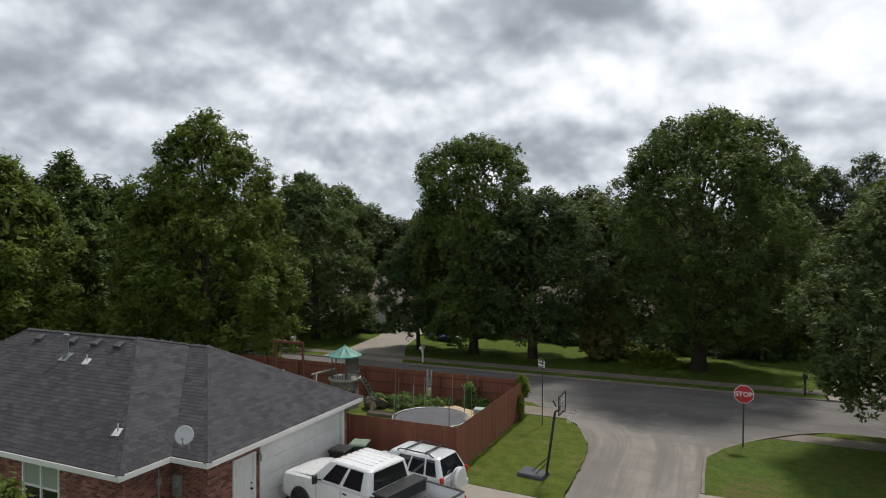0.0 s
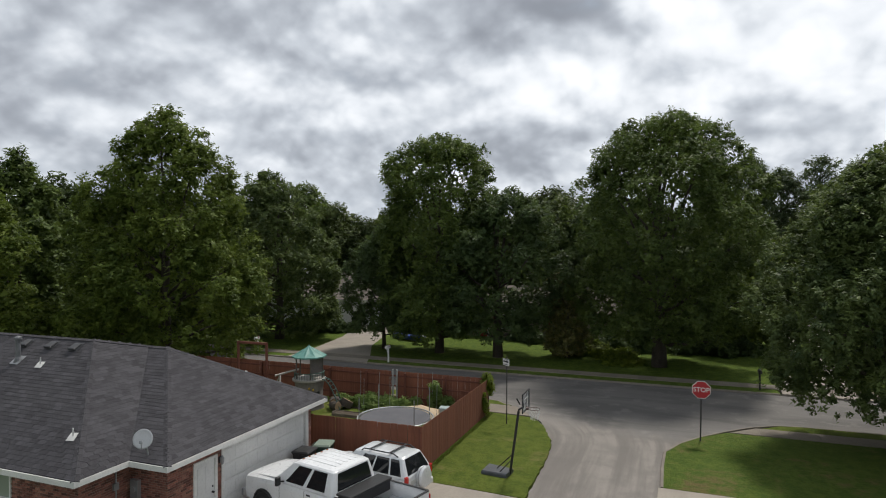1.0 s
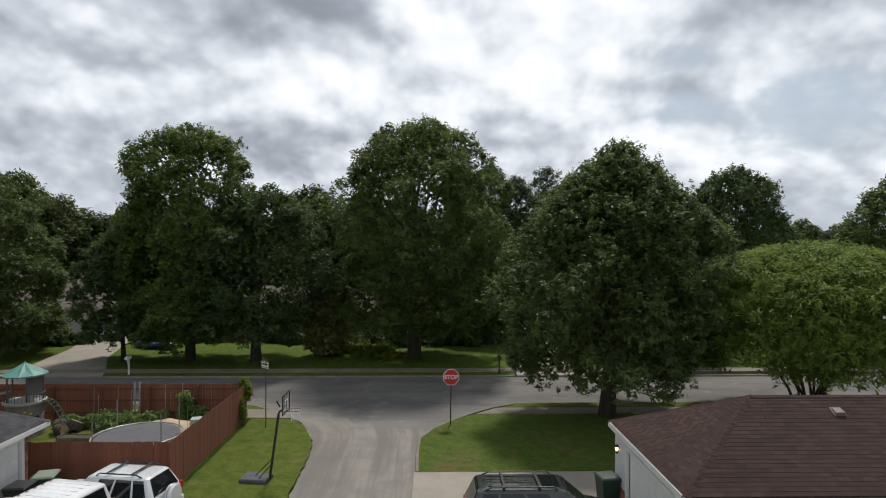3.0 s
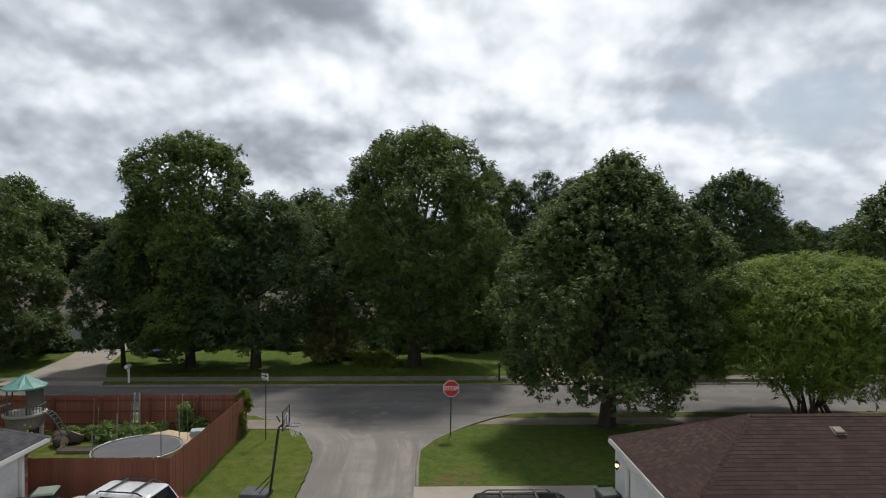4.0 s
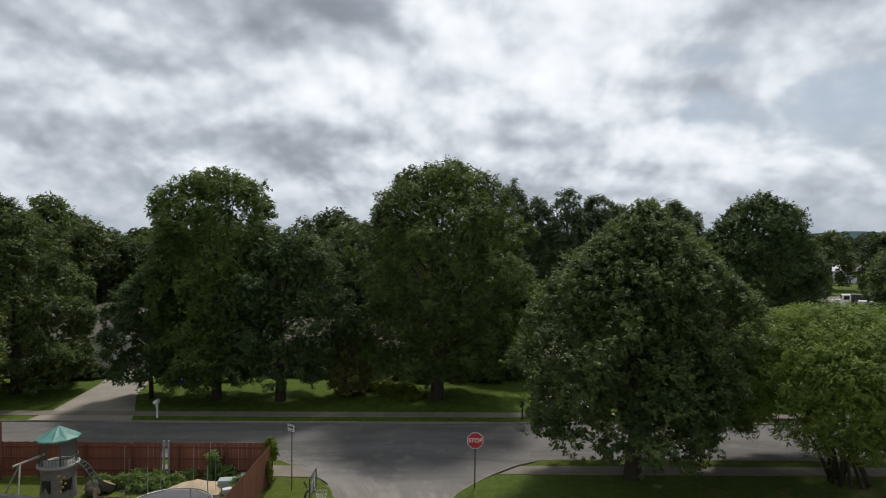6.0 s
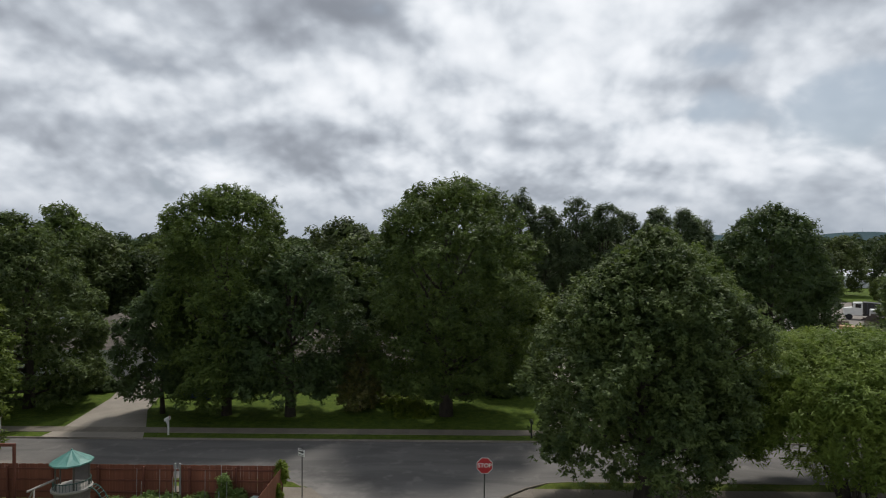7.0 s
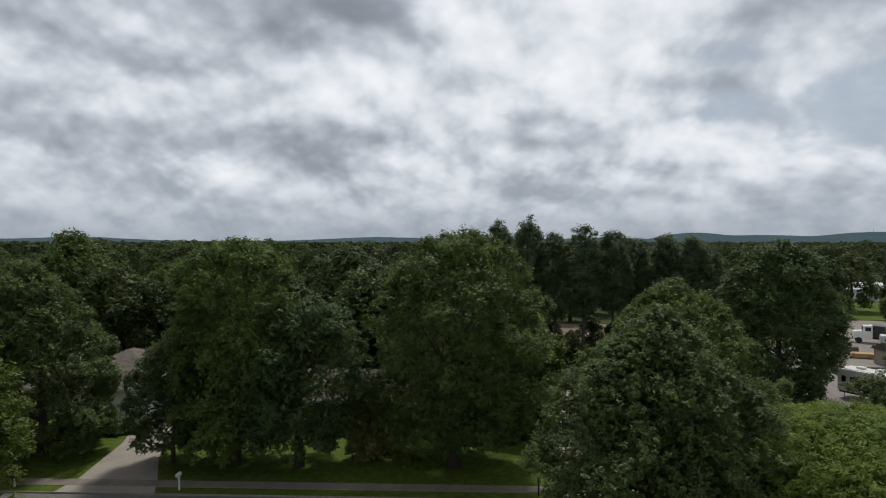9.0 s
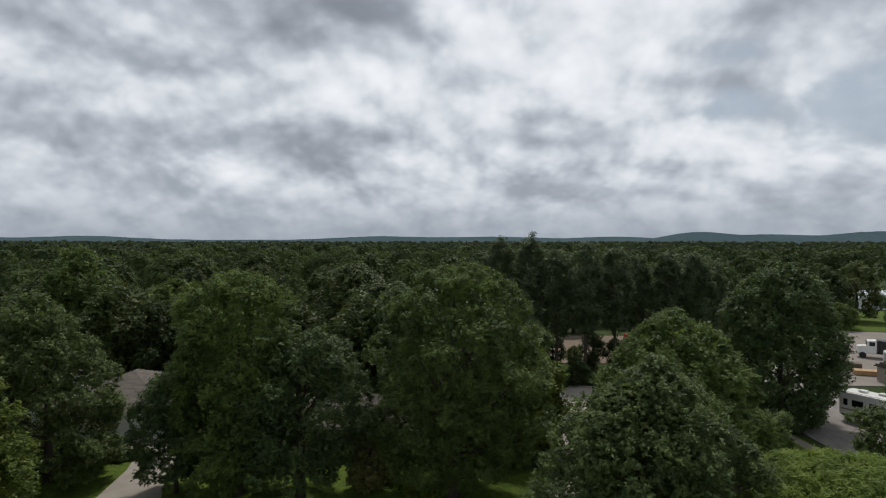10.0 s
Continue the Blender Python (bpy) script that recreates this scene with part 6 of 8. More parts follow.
def pickup(at):
    th = thing("pickup_truck", "white crew-cab pickup truck with a black toolbox, parked on the driveway", "pickup truck", at=at)
    st = [(-3.06, 0.84, 1.04, 0.45), (-2.98, 0.95, 1.15, 0.40), (-2.6, 0.99, 1.21, 0.36), (-1.75, 0.995, 1.27, 0.36), (-1.4, 1.0, 1.29, 0.36), (1.02, 1.0, 1.28, 0.38)]
    part("body", loft([ring(*s) for s in st]), CARWHITE, th)
    # open bed: floor and walls with rounded rails
    b = link_mesh("bed", None, th)
    part("floor", box((1.02, -0.93, 0.62), (3.0, 0.93, 0.70)), BEDLINER, b, "grey bed floor")
    for sg in (-1, 1):
        part("side_wall", box((1.02, sg * 1.0 - 0.045, 0.40), (3.0, sg * 1.0 + 0.005, 1.30), 0.02), CARWHITE, b)
        part("rail_cap", box((1.03, sg * 0.975 - 0.045, 1.30), (3.02, sg * 0.975 + 0.045, 1.325), 0.008), BLACK, b)
        part("wheel_hump", box((1.65, sg * 0.83 - 0.11, 0.70), (2.55, sg * 0.83 + 0.11, 0.92), 0.05), BEDLINER, b)
    part("front_wall", box((1.02, -0.95, 0.62), (1.07, 0.95, 1.30)), CARWHITE, b)
    part("tailgate", box((3.0, -0.95, 0.55), (3.07, 0.95, 1.31), 0.02), CARWHITE, b)
    part("tailgate_cap", box((2.99, -0.94, 1.31), (3.08, 0.94, 1.335), 0.006), BLACK, b)
    part("bumper", box((3.08, -0.98, 0.42), (3.24, 0.98, 0.62), 0.03), RIM, th, "chrome rear bumper")
    part("bumper", box((-3.2, -0.97, 0.40), (-3.0, 0.97, 0.68), 0.04), RIM, th, "chrome front bumper")
    part("grille", box((-3.06, -0.62, 0.68), (-2.98, 0.62, 1.0), 0.02), RIM, th)
    for sg in (-1, 1):
        part("headlight", box((-3.04, sg * 0.77 - 0.13, 0.72), (-2.88, sg * 0.77 + 0.13, 1.0), 0.03), CLEARLENS, th)
        part("tail_light", box((2.99, sg * 0.975 - 0.03, 0.82), (3.085, sg * 0.975 + 0.03, 1.22), 0.01), REDLENS, th)
    part("hood", loft([[(s, -w, z), (s, -w * 0.6, z + 0.05), (s, 0, z + 0.06), (s, w * 0.6, z + 0.05), (s, w, z), (s, 0, z - 0.08)] for s, w, z in ((-2.94, 0.74, 1.15), (-2.6, 0.82, 1.22), (-1.65, 0.86, 1.31))]), CARWHITE, th)
    args = (-1.62, 0.98, -0.84, 0.86, 0.985, 0.80, 1.28, 1.96)
    q = cab(th, *args, CARWHITE, 0.04)
    s0, s1, t0, t1, wb, wt, zb, zt = args
    side_panes(th, *args, [(0.20, 0.50), (0.56, 0.86)])
    pane4(th, [(s0, wb, zb), (s0, -wb, zb), (t0, -wt, zt), (t0, wt, zt)], (0.08, 0.92, 0.06, 0.90), DARKGLASS, 0.014, "windscreen")
    pane4(th, [(s1, -wb, zb), (s1, wb, zb), (t1, wt, zt), (t1, -wt, zt)], (0.10, 0.90, 0.16, 0.88), DARKGLASS, 0.014, "rear_window")
    for i in range(5):
        part("roof_rib", box((-0.55, -0.46 + i * 0.23 - 0.04, 1.985), (0.62, -0.46 + i * 0.23 + 0.04, 2.004), 0.008), CARWHITE, th)
        part("cab_light", box((-0.76, -0.52 + i * 0.26 - 0.035, 1.955), (-0.69, -0.52 + i * 0.26 + 0.035, 1.99), 0.012), AMBER, th, "amber cab marker light")
    for sg in (-1, 1):
        for s in (-2.05, 2.12):
            wheel(th, s, sg * 0.90, 0.40)
            arch(th, s, sg * 1.0, 0.40, BLACK if s < 0 else CARWHITE)
        m = link_mesh("wing_mirror", None, th)
        part("arm", tube([(-1.12, sg * 0.96, 1.32), (-1.16, sg * 1.12, 1.36)], 0.025, 6), BLACK, m)
        part("housing", box((-1.22, sg * 1.18 - 0.10, 1.24), (-1.12, sg * 1.18 + 0.10, 1.52), 0.03), BLACK, m)
        for s in (-0.12, 0.78):
            part("door_handle", box((s, sg * 1.0 - 0.012, 1.10), (s + 0.16, sg * 1.0 + 0.022, 1.15), 0.008), BLACK, th)
        for s in (-1.32, -0.22, 0.88):
            part("door_seam", box((s, sg * 1.0 - 0.006, 0.50), (s + 0.012, sg * 1.0 + 0.003, 1.22)), BLACK, th)
    tb = link_mesh("toolbox", None, th)
    part("case", box((1.10, -0.90, 1.06), (1.62, 0.90, 1.36), 0.015), BLACK, tb, "black truck toolbox")
    part("lid", box((1.08, -0.97, 1.36), (1.64, 0.97, 1.44), 0.02), BLACK, tb)
    return th


def suv(at, paint, label, length_f=-2.62, length_r=1.42, spare=True, rack="bars", big=1.0, rails=True, sunroof=False, name="suv"):
    th = thing(name, label, "car", at=at)
    k = big
    f, r = length_f, length_r
    st = [(f, 0.66 * k, 0.70, 0.42), (f + 0.10, 0.80 * k, 0.82, 0.36), (f + 0.45, 0.87 * k, 0.92, 0.32), (f + 1.15, 0.89 * k, 1.0 * k, 0.32), (f + 1.7, 0.90 * k, 1.05 * k, 0.32), (r - 0.25, 0.90 * k, 1.06 * k, 0.34), (r - 0.04, 0.86 * k, 1.04 * k, 0.38), (r, 0.80 * k, 1.0, 0.44)]
    part("body", loft([ring(*s) for s in st]), paint, th)
    args = (f + 1.25, r - 0.02, -0.92 * k, r - 0.32, 0.86 * k, 0.60 * k, 1.04 * k, 1.68 * k)
    cab(th, *args, paint, 0.03)
    s0, s1, t0, t1, wb, wt, zb, zt = args
    side_panes(th, *args, [(0.24, 0.47), (0.50, 0.74), (0.77, 0.93)])
    pane4(th, [(s0, wb, zb), (s0, -wb, zb), (t0, -wt, zt), (t0, wt, zt)], (0.08, 0.92, 0.05, 0.93), DARKGLASS, 0.014, "windscreen")
    pane4(th, [(s1, -wb, zb), (s1, wb, zb), (t1, wt, zt), (t1, -wt, zt)], (0.09, 0.91, 0.12, 0.90), DARKGLASS, 0.014, "rear_window")
    for sg in (-1, 1):
        for s in (f + 0.82, r - 0.78):
            wheel(th, s, sg * 0.80 * k, 0.345 * k, 0.21)
            arch(th, s, sg * 0.895 * k, 0.345 * k, paint, 0.035)
        part("tail_light", box((r - 0.10, sg * 0.80 * k - 0.07, 0.78), (r + 0.012, sg * 0.80 * k + 0.07, 1.06), 0.02), REDLENS, th)
        part("headlight", box((f - 0.005, sg * 0.62 * k - 0.13, 0.62), (f + 0.16, sg * 0.62 * k + 0.13, 0.80), 0.03), CLEARLENS, th)
        m = link_mesh("wing_mirror", None, th)
        part("housing", box((s0 + 0.42, sg * 0.98 * k - 0.08, 1.02 * k), (s0 + 0.52, sg * 0.98 * k + 0.08, 1.16 * k), 0.03), paint, m)
        for s in (0.30, 0.56):
            part("door_handle", box((s0 + (s1 - s0) * s, sg * 0.90 * k - 0.012, 0.88 * k), (s0 + (s1 - s0) * s + 0.15, sg * 0.90 * k + 0.02, 0.92 * k), 0.006), paint, th)
        part("door_seam", box((s0 + (s1 - s0) * 0.48, sg * 0.90 * k - 0.006, 0.45), (s0 + (s1 - s0) * 0.48 + 0.012, sg * 0.90 * k + 0.003, 1.0 * k)), BLACK, th)
        if rails:
            pts = [(t0 + 0.25, sg * 0.56 * k, zt), (t0 + 0.36, sg * 0.56 * k, zt + 0.075), (t1 - 0.40, sg * 0.56 * k, zt + 0.075), (t1 - 0.20, sg * 0.56 * k, zt - 0.01)]
            part("roof_rail", tube(pts, 0.022, 6), BLACK, th)
    part("bumper", box((r - 0.02, -0.82 * k, 0.42), (r + 0.09, 0.82 * k, 0.64), 0.035), paint, th)
    part("bumper", box((f - 0.08, -0.72 * k, 0.38), (f + 0.03, 0.72 * k, 0.60), 0.035), paint, th)
    for s in ((0.30, 0.72) if rack == "bars" else (0.30, 0.70)):
        x = t0 + (t1 - t0) * s
        part("cross_bar", box((x - 0.04, -0.56 * k, zt + 0.065), (x + 0.04, 0.56 * k, zt + 0.10), 0.012), BLACK, th, "black roof cross bar")
    if rack == "slats":
        for i in range(4):
            y = (-0.36 + 0.24 * i) * k
            part("roof_strip", box((t0 + 0.75, y - 0.02, zt + 0.022), (t1 - 0.30, y + 0.02, zt + 0.045), 0.006), BLACK, th)
    if sunroof:
        part("sunroof", box((t0 + 0.14, -0.40 * k, zt + 0.012), (t0 + 0.66, 0.40 * k, zt + 0.032), 0.01), DARKGLASS, th, "dark glass sunroof")
    if spare:
        sp = link_mesh("spare_wheel", None, th)
        rings = [[(r + d, 0.06 + q * math.cos(a), 0.86 + q * math.sin(a)) for a in np.linspace(0, 2 * math.pi, 25)[:-1]] for q, d in ((0.33, 0.02), (0.35, 0.06), (0.35, 0.20), (0.32, 0.235), (0.10, 0.25))]
        part("cover", loft(rings), paint, sp, "round spare wheel cover")
        part("tyre", tube([(r + 0.12, 0.06 + 0.345 * math.cos(a), 0.86 + 0.345 * math.sin(a)) for a in np.linspace(0, 2 * math.pi, 29)], 0.022, 6), GREYMETAL, sp, "dark edge of the spare cover")
    part("number_plate", box((r + 0.012, -0.55, 0.72), (r + 0.022, -0.25, 0.87)), plain("plate_white", (0.5, 0.5, 0.48)), th)
    return th


pickup(pose(-10.1, 16.85, LAWN_Z, 0, 0, -13.0))
suv(pose(-9.5, 19.4, LAWN_Z, 0, 0, -9.0), CARSILVER, "silver-white compact SUV with a spare wheel on its back door", big=0.94)
suv(pose(2.92, 17.75, LAWN_Z, 0, 0, 180.0), CARGREEN, "dark green SUV with roof rails and a sunroof", -3.0, 1.85, False, "slats", 1.06, True, True)
suv(pose(-48.6, 46.2, LAWN_Z, 0, 0, 10.0), CARRED, "dark red car parked on the far side of the street", spare=False, rails=False, name="car")

# ---------------------------------------------------------------- bins


def bin_(at, body, lid, label):
    th = thing("wheeled_bin", label, "bin", "wheeled bins", at=at)
    part("body", loft([[(-a, -b, z), (a, -b, z), (a, b, z), (-a, b, z)] for a, b, z in ((0.22, 0.24, 0.06), (0.25, 0.27, 0.10), (0.31, 0.34, 0.92), (0.33, 0.36, 0.93), (0.33, 0.36, 0.97))]), body, th)
    part("lid", loft([[(-a, -b, z), (a, -b, z), (a, b, z), (-a, b, z)] for a, b, z in ((0.34, 0.38, 0.97), (0.345, 0.385, 1.0), (0.30, 0.34, 1.045), (0.12, 0.15, 1.06))]), lid, th)
    part("handle", tube([(-0.36, -0.24, 0.95), (-0.42, -0.22, 0.96), (-0.42, 0.22, 0.96), (-0.36, 0.24, 0.95)], 0.018, 8), body, th)
    for y in (-0.26, 0.26):
        part("wheel", disc((-0.24, y, 0.12), (0, 1, 0), 0.12, 0.06, 18), BLACK, th)
    return th


BINGREEN = plain("bin_green", (0.018, 0.042, 0.03), 0.55)
BINLID = plain("faded_green_lid", (0.20, 0.25, 0.20), 0.6)
bin_(pose(-12.75, 20.62, LAWN_Z, 0, 0, 15), BINGREEN, BINLID, "green wheeled bin with a faded pale lid by the fence")
bin_(pose(-13.0, 19.7, LAWN_Z, 0, 0, 4), BLACK, BLACK, "black wheeled bin beside the garage door")
bin_(pose(5.93, 20.2, LAWN_Z, 0, 0, 188), BINGREEN, plain("dark_green_lid", (0.03, 0.05, 0.04), 0.5), "dark green wheeled bin beside the white garage")

# ---------------------------------------------------------------- street furniture
SIGNRED = plain("sign_red", (0.42, 0.022, 0.03), 0.4, vary=0.08)
SIGNWHITE = plain("sign_white", (0.72, 0.72, 0.70), 0.4, vary=0.05)
POLE = plain("dark_steel_pole", (0.06, 0.058, 0.055), 0.6, 0.3)


def lettering(text, size, mat, parent, m):
    cu = bpy.data.curves.new("lettering", "FONT")
    cu.body, cu.size, cu.align_x, cu.align_y, cu.extrude = text, size, "CENTER", "CENTER", 0.002
    cu.offset = size * 0.018
    ob = new("lettering_curve", cu)
    me = bpy.data.meshes.new_from_object(ob.evaluated_get(bpy.context.evaluated_depsgraph_get()))
    bpy.data.objects.remove(ob)
    me.materials.append(mat)
    return link_mesh("lettering", me, parent, m=m)


def octagon(r, y0, y1):
    o = [(r * math.cos(radians(22.5 + 45 * k)), r * math.sin(radians(22.5 + 45 * k))) for k in range(8)]
    return loft([[(x, y0, z) for x, z in o], [(x, y1, z) for x, z in o]])


def stop_sign(x, y):
    th = thing("stop_sign", "red octagonal stop sign on a dark steel pole", "stop sign", at=pose(x, y, LAWN_Z, 0, 0.7, 2.0))
    part("pole", box((-0.03, 0.0, -0.2), (0.03, 0.04, 2.62), 0.006), POLE, th)
    pl = link_mesh("plate", None, th, m=Matrix.Translation((0, -0.02, 2.27)))
    part("border", octagon(0.412, -0.004, 0.008), SIGNWHITE, pl, "white sign border")
    part("face", octagon(0.385, -0.010, -0.004), SIGNRED, pl)
    lettering("STOP", 0.28, SIGNWHITE, pl, pose(0, -0.013, 0, 90, 0, 0))
    return th


stop_sign(1.0, 29.5)


def small_sign(x, y):
    """A tall thin post with two narrow plates that carry a dark arrow."""
    th = thing("street_sign", "small white arrow sign on a tall thin pole", "street sign", at=pose(x, y, LAWN_Z, 0, 0, -38))
    part("pole", tube([(0, 0, -0.2), (0.02, 0, 3.25)], 0.026, 8), POLE, th)
    pl = link_mesh("plate", None, th, m=Matrix.Translation((0.0, -0.035, 3.02)))
    part("board", box((-0.25, -0.006, -0.19), (0.25, 0.006, 0.13), 0.004), SIGNWHITE, pl)
    bm = bmesh.new()
    add_box(bm, (-0.20, -0.011, -0.035), (0.06, -0.006, 0.035))
    add_loft(bm, [[(0.05, y_, -0.09), (0.21, y_, 0.0), (0.05, y_, 0.09)] for y_ in (-0.011, -0.006)])
    part("arrow", bm, BLACK, pl)
    for z in (0.122, -0.125):
        part("bar", box((-0.2, -0.0105, z - 0.03), (0.18, -0.006, z + 0.0)), BLACK, pl)
    return th


small_sign(-7.7, 29.0)
th = thing("street_sign", "green street name sign on a short pole beyond the house", "street sign", at=pose(-49.5, 37.0, LAWN_Z, 0, 0, 40))
part("pole", tube([(0, 0, -0.1), (0, 0, 2.0)], 0.04, 8), DULLMETAL, th)
part("plate", box((-0.75, -0.02, 1.55), (0.75, 0.02, 2.0), 0.01), plain("sign_green", (0.02, 0.24, 0.15), 0.4), th, "green name plate")
part("bar", box((-0.55, -0.03, 1.72), (0.55, -0.022, 1.84)), SIGNWHITE, th)


def mailbox(x, y, box_mat, post_mat, label, turn=0):
    th = thing("mailbox", label, "mailbox", "kerbside mailboxes", at=pose(x, y, LAWN_Z, 0, 0, turn))
    part("post", box((-0.05, -0.05, -0.1), (0.05, 0.05, 1.0), 0.008), post_mat, th)
    part("brace", tube([(0, 0.0, 0.55), (0, -0.28, 0.98)], 0.025, 6), post_mat, th)
    prof = [(0.10 * math.cos(a), 0.12 + 0.10 * math.sin(a)) for a in np.linspace(0, math.pi, 9)] + [(-0.10, 0.0), (0.10, 0.0)]
    bx = link_mesh("box", loft_mesh([[(px, s, 1.02 + pz) for px, pz in prof] for s in (-0.38, 0.16)], box_mat), th)
    part("door", disc((0, -0.385, 1.13), (0, 1, 0), 0.10, 0.015, 16), box_mat, bx)
    part("flag", box((0.105, -0.1, 1.12), (0.115, -0.05, 1.36)), RED, bx)
    return th


def loft_mesh(rings, mat):
    bm = loft(rings)
    bmesh.ops.recalc_face_normals(bm, faces=bm.faces)
    me = bpy.data.meshes.new("box")
    bm.to_mesh(me)
    bm.free()
    me.materials.append(mat)
    return me


mailbox(-19.9, 41.0, SIGNWHITE, SIGNWHITE, "white mailbox on a white post by the far kerb")
mailbox(4.6, 41.0, BLACK, BLACK, "black mailbox on a black post by the far kerb")
mailbox(-31.6, 41.1, SIGNWHITE, SIGNWHITE, "white mailbox on a white post near the tree")


def hoop():
    th = thing("basketball_hoop", "portable basketball hoop with clear backboard and grey base", "basketball hoop", at=(-5.85, 22.6, LAWN_Z))
    base = surface("grey_blue_plastic", (0.085, 0.09, 0.105), (0.06, 0.065, 0.075), (0.045, 0.048, 0.055), 3.0, 25.0, 0.5)
    part("base", loft([[(-1.05 * a + c, -0.28 * a, z), (-0.05, -0.40 * a, z), (0.06, 0.28 * a, z), (-1.05 * a + c + 0.05, 0.55 * a, z)] for a, c, z in ((1.0, 0, 0.0), (1.0, 0, 0.10), (0.92, -0.05, 0.15))]), base, th, "weathered grey plastic base")
    part("pole", tube([(0, 0, 0.05), (0.19, 0.0, 1.4), (0.33, 0.0, 2.44)], 0.048, 12), BLACK, th)
    part("strut", tube([(0.05, 0.0, 0.75), (-0.55, 0.1, 0.14)], 0.018, 6), BLACK, th)
    part("strut", tube([(0.03, 0.0, 0.55), (-0.35, -0.2, 0.14)], 0.018, 6), BLACK, th)
    part("bracket", tube([(0.33, 0, 2.40), (0.34, 0.0, 2.50), (0.50, 0.0, 2.62), (0.56, 0.0, 2.78)], 0.042, 8), BLACK, th)
    part("counterweight", tube([(0.38, 0.0, 2.70), (0.26, 0.0, 2.92)], 0.03, 6), BLACK, th)
    bb = link_mesh("backboard", None, th, m=Matrix.Translation((0.60, 0.02, 2.86)))
    clear = bpy.data.materials.new("clear_board")
    clear.use_nodes = True
    b = clear.node_tree.nodes["Principled BSDF"].inputs
    b["Base Color"].default_value, b["Roughness"].default_value, b["Transmission Weight"].default_value, b["IOR"].default_value = (0.75, 0.78, 0.80, 1), 0.08, 0.9, 1.02
    bm = bmesh.new()
    for lo, hi in (((-0.02, -0.55, -0.36), (0.02, -0.51, 0.36)), ((-0.02, 0.51, -0.36), (0.02, 0.55, 0.36)), ((-0.02, -0.51, -0.36), (0.02, 0.51, -0.32)), ((-0.02, -0.51, 0.32), (0.02, 0.51, 0.36))):
        add_box(bm, lo, hi)
    part("frame", bm, BLACK, bb, "black backboard frame")
    part("board", box((-0.006, -0.51, -0.32), (0.006, 0.51, 0.32)), clear, bb, "clear acrylic board")
    for y in (-0.2, 0.2):
        part("brace", box((-0.035, y - 0.012, -0.32), (-0.021, y + 0.012, 0.32)), BLACK, bb)
    bm = bmesh.new()
    for lo, hi in (((0.007, -0.24, -0.25), (0.010, -0.21, 0.12)), ((0.007, 0.21, -0.25), (0.010, 0.24, 0.12)), ((0.007, -0.21, 0.09), (0.010, 0.21, 0.12))):
        add_box(bm, lo, hi)
    part("target_square", bm, SIGNWHITE, bb)
    rim = link_mesh("rim", None, th)
    c = Vector((0.92, 0.02, 2.58))
    bm = bmesh.new()
    pts = [c + Vector((0.225 * math.cos(a), 0.225 * math.sin(a), 0)) for a in np.linspace(0, 2 * math.pi, 25)]
    add_tube(bm, pts, 0.011, 6)
    add_box(bm, (0.62, -0.06, 2.54), (0.71, 0.10, 2.61))
    part("ring", bm, plain("rim_grey", (0.12, 0.08, 0.07), 0.5), rim)
    bm = bmesh.new()
    for k in range(12):
        for s in (-1, 1):
            a0 = 2 * math.pi * k / 12
            add_tube(bm, [c + Vector(((0.225 - 0.10 * u) * math.cos(a0 + s * u * 0.8), (0.225 - 0.10 * u) * math.sin(a0 + s * u * 0.8), -0.40 * u)) for u in (0, 0.35, 0.7, 1.0)], 0.005, 3)
    part("net", bm, SIGNWHITE, rim, "white cord net")
    return th


hoop()

# ---------------------------------------------------------------- the fenced yard
TEAL = surface("teal_canopy", (0.085, 0.235, 0.205), (0.12, 0.285, 0.245), (0.065, 0.175, 0.155), 2.0, 12.0, 0.55)
STONEGREY = surface("moulded_stone_plastic", (0.20, 0.18, 0.165), (0.155, 0.14, 0.13), (0.11, 0.10, 0.095), 3.0, 20.0, 0.7, 0.6, 9.0)
PALEDECK = plain("pale_deck_plastic", (0.34, 0.32, 0.29), 0.6)
BROWNPOST = plain("brown_post", (0.10, 0.085, 0.07), 0.6)
GREENTUBE = plain("green_tube", (0.035, 0.09, 0.075), 0.5)


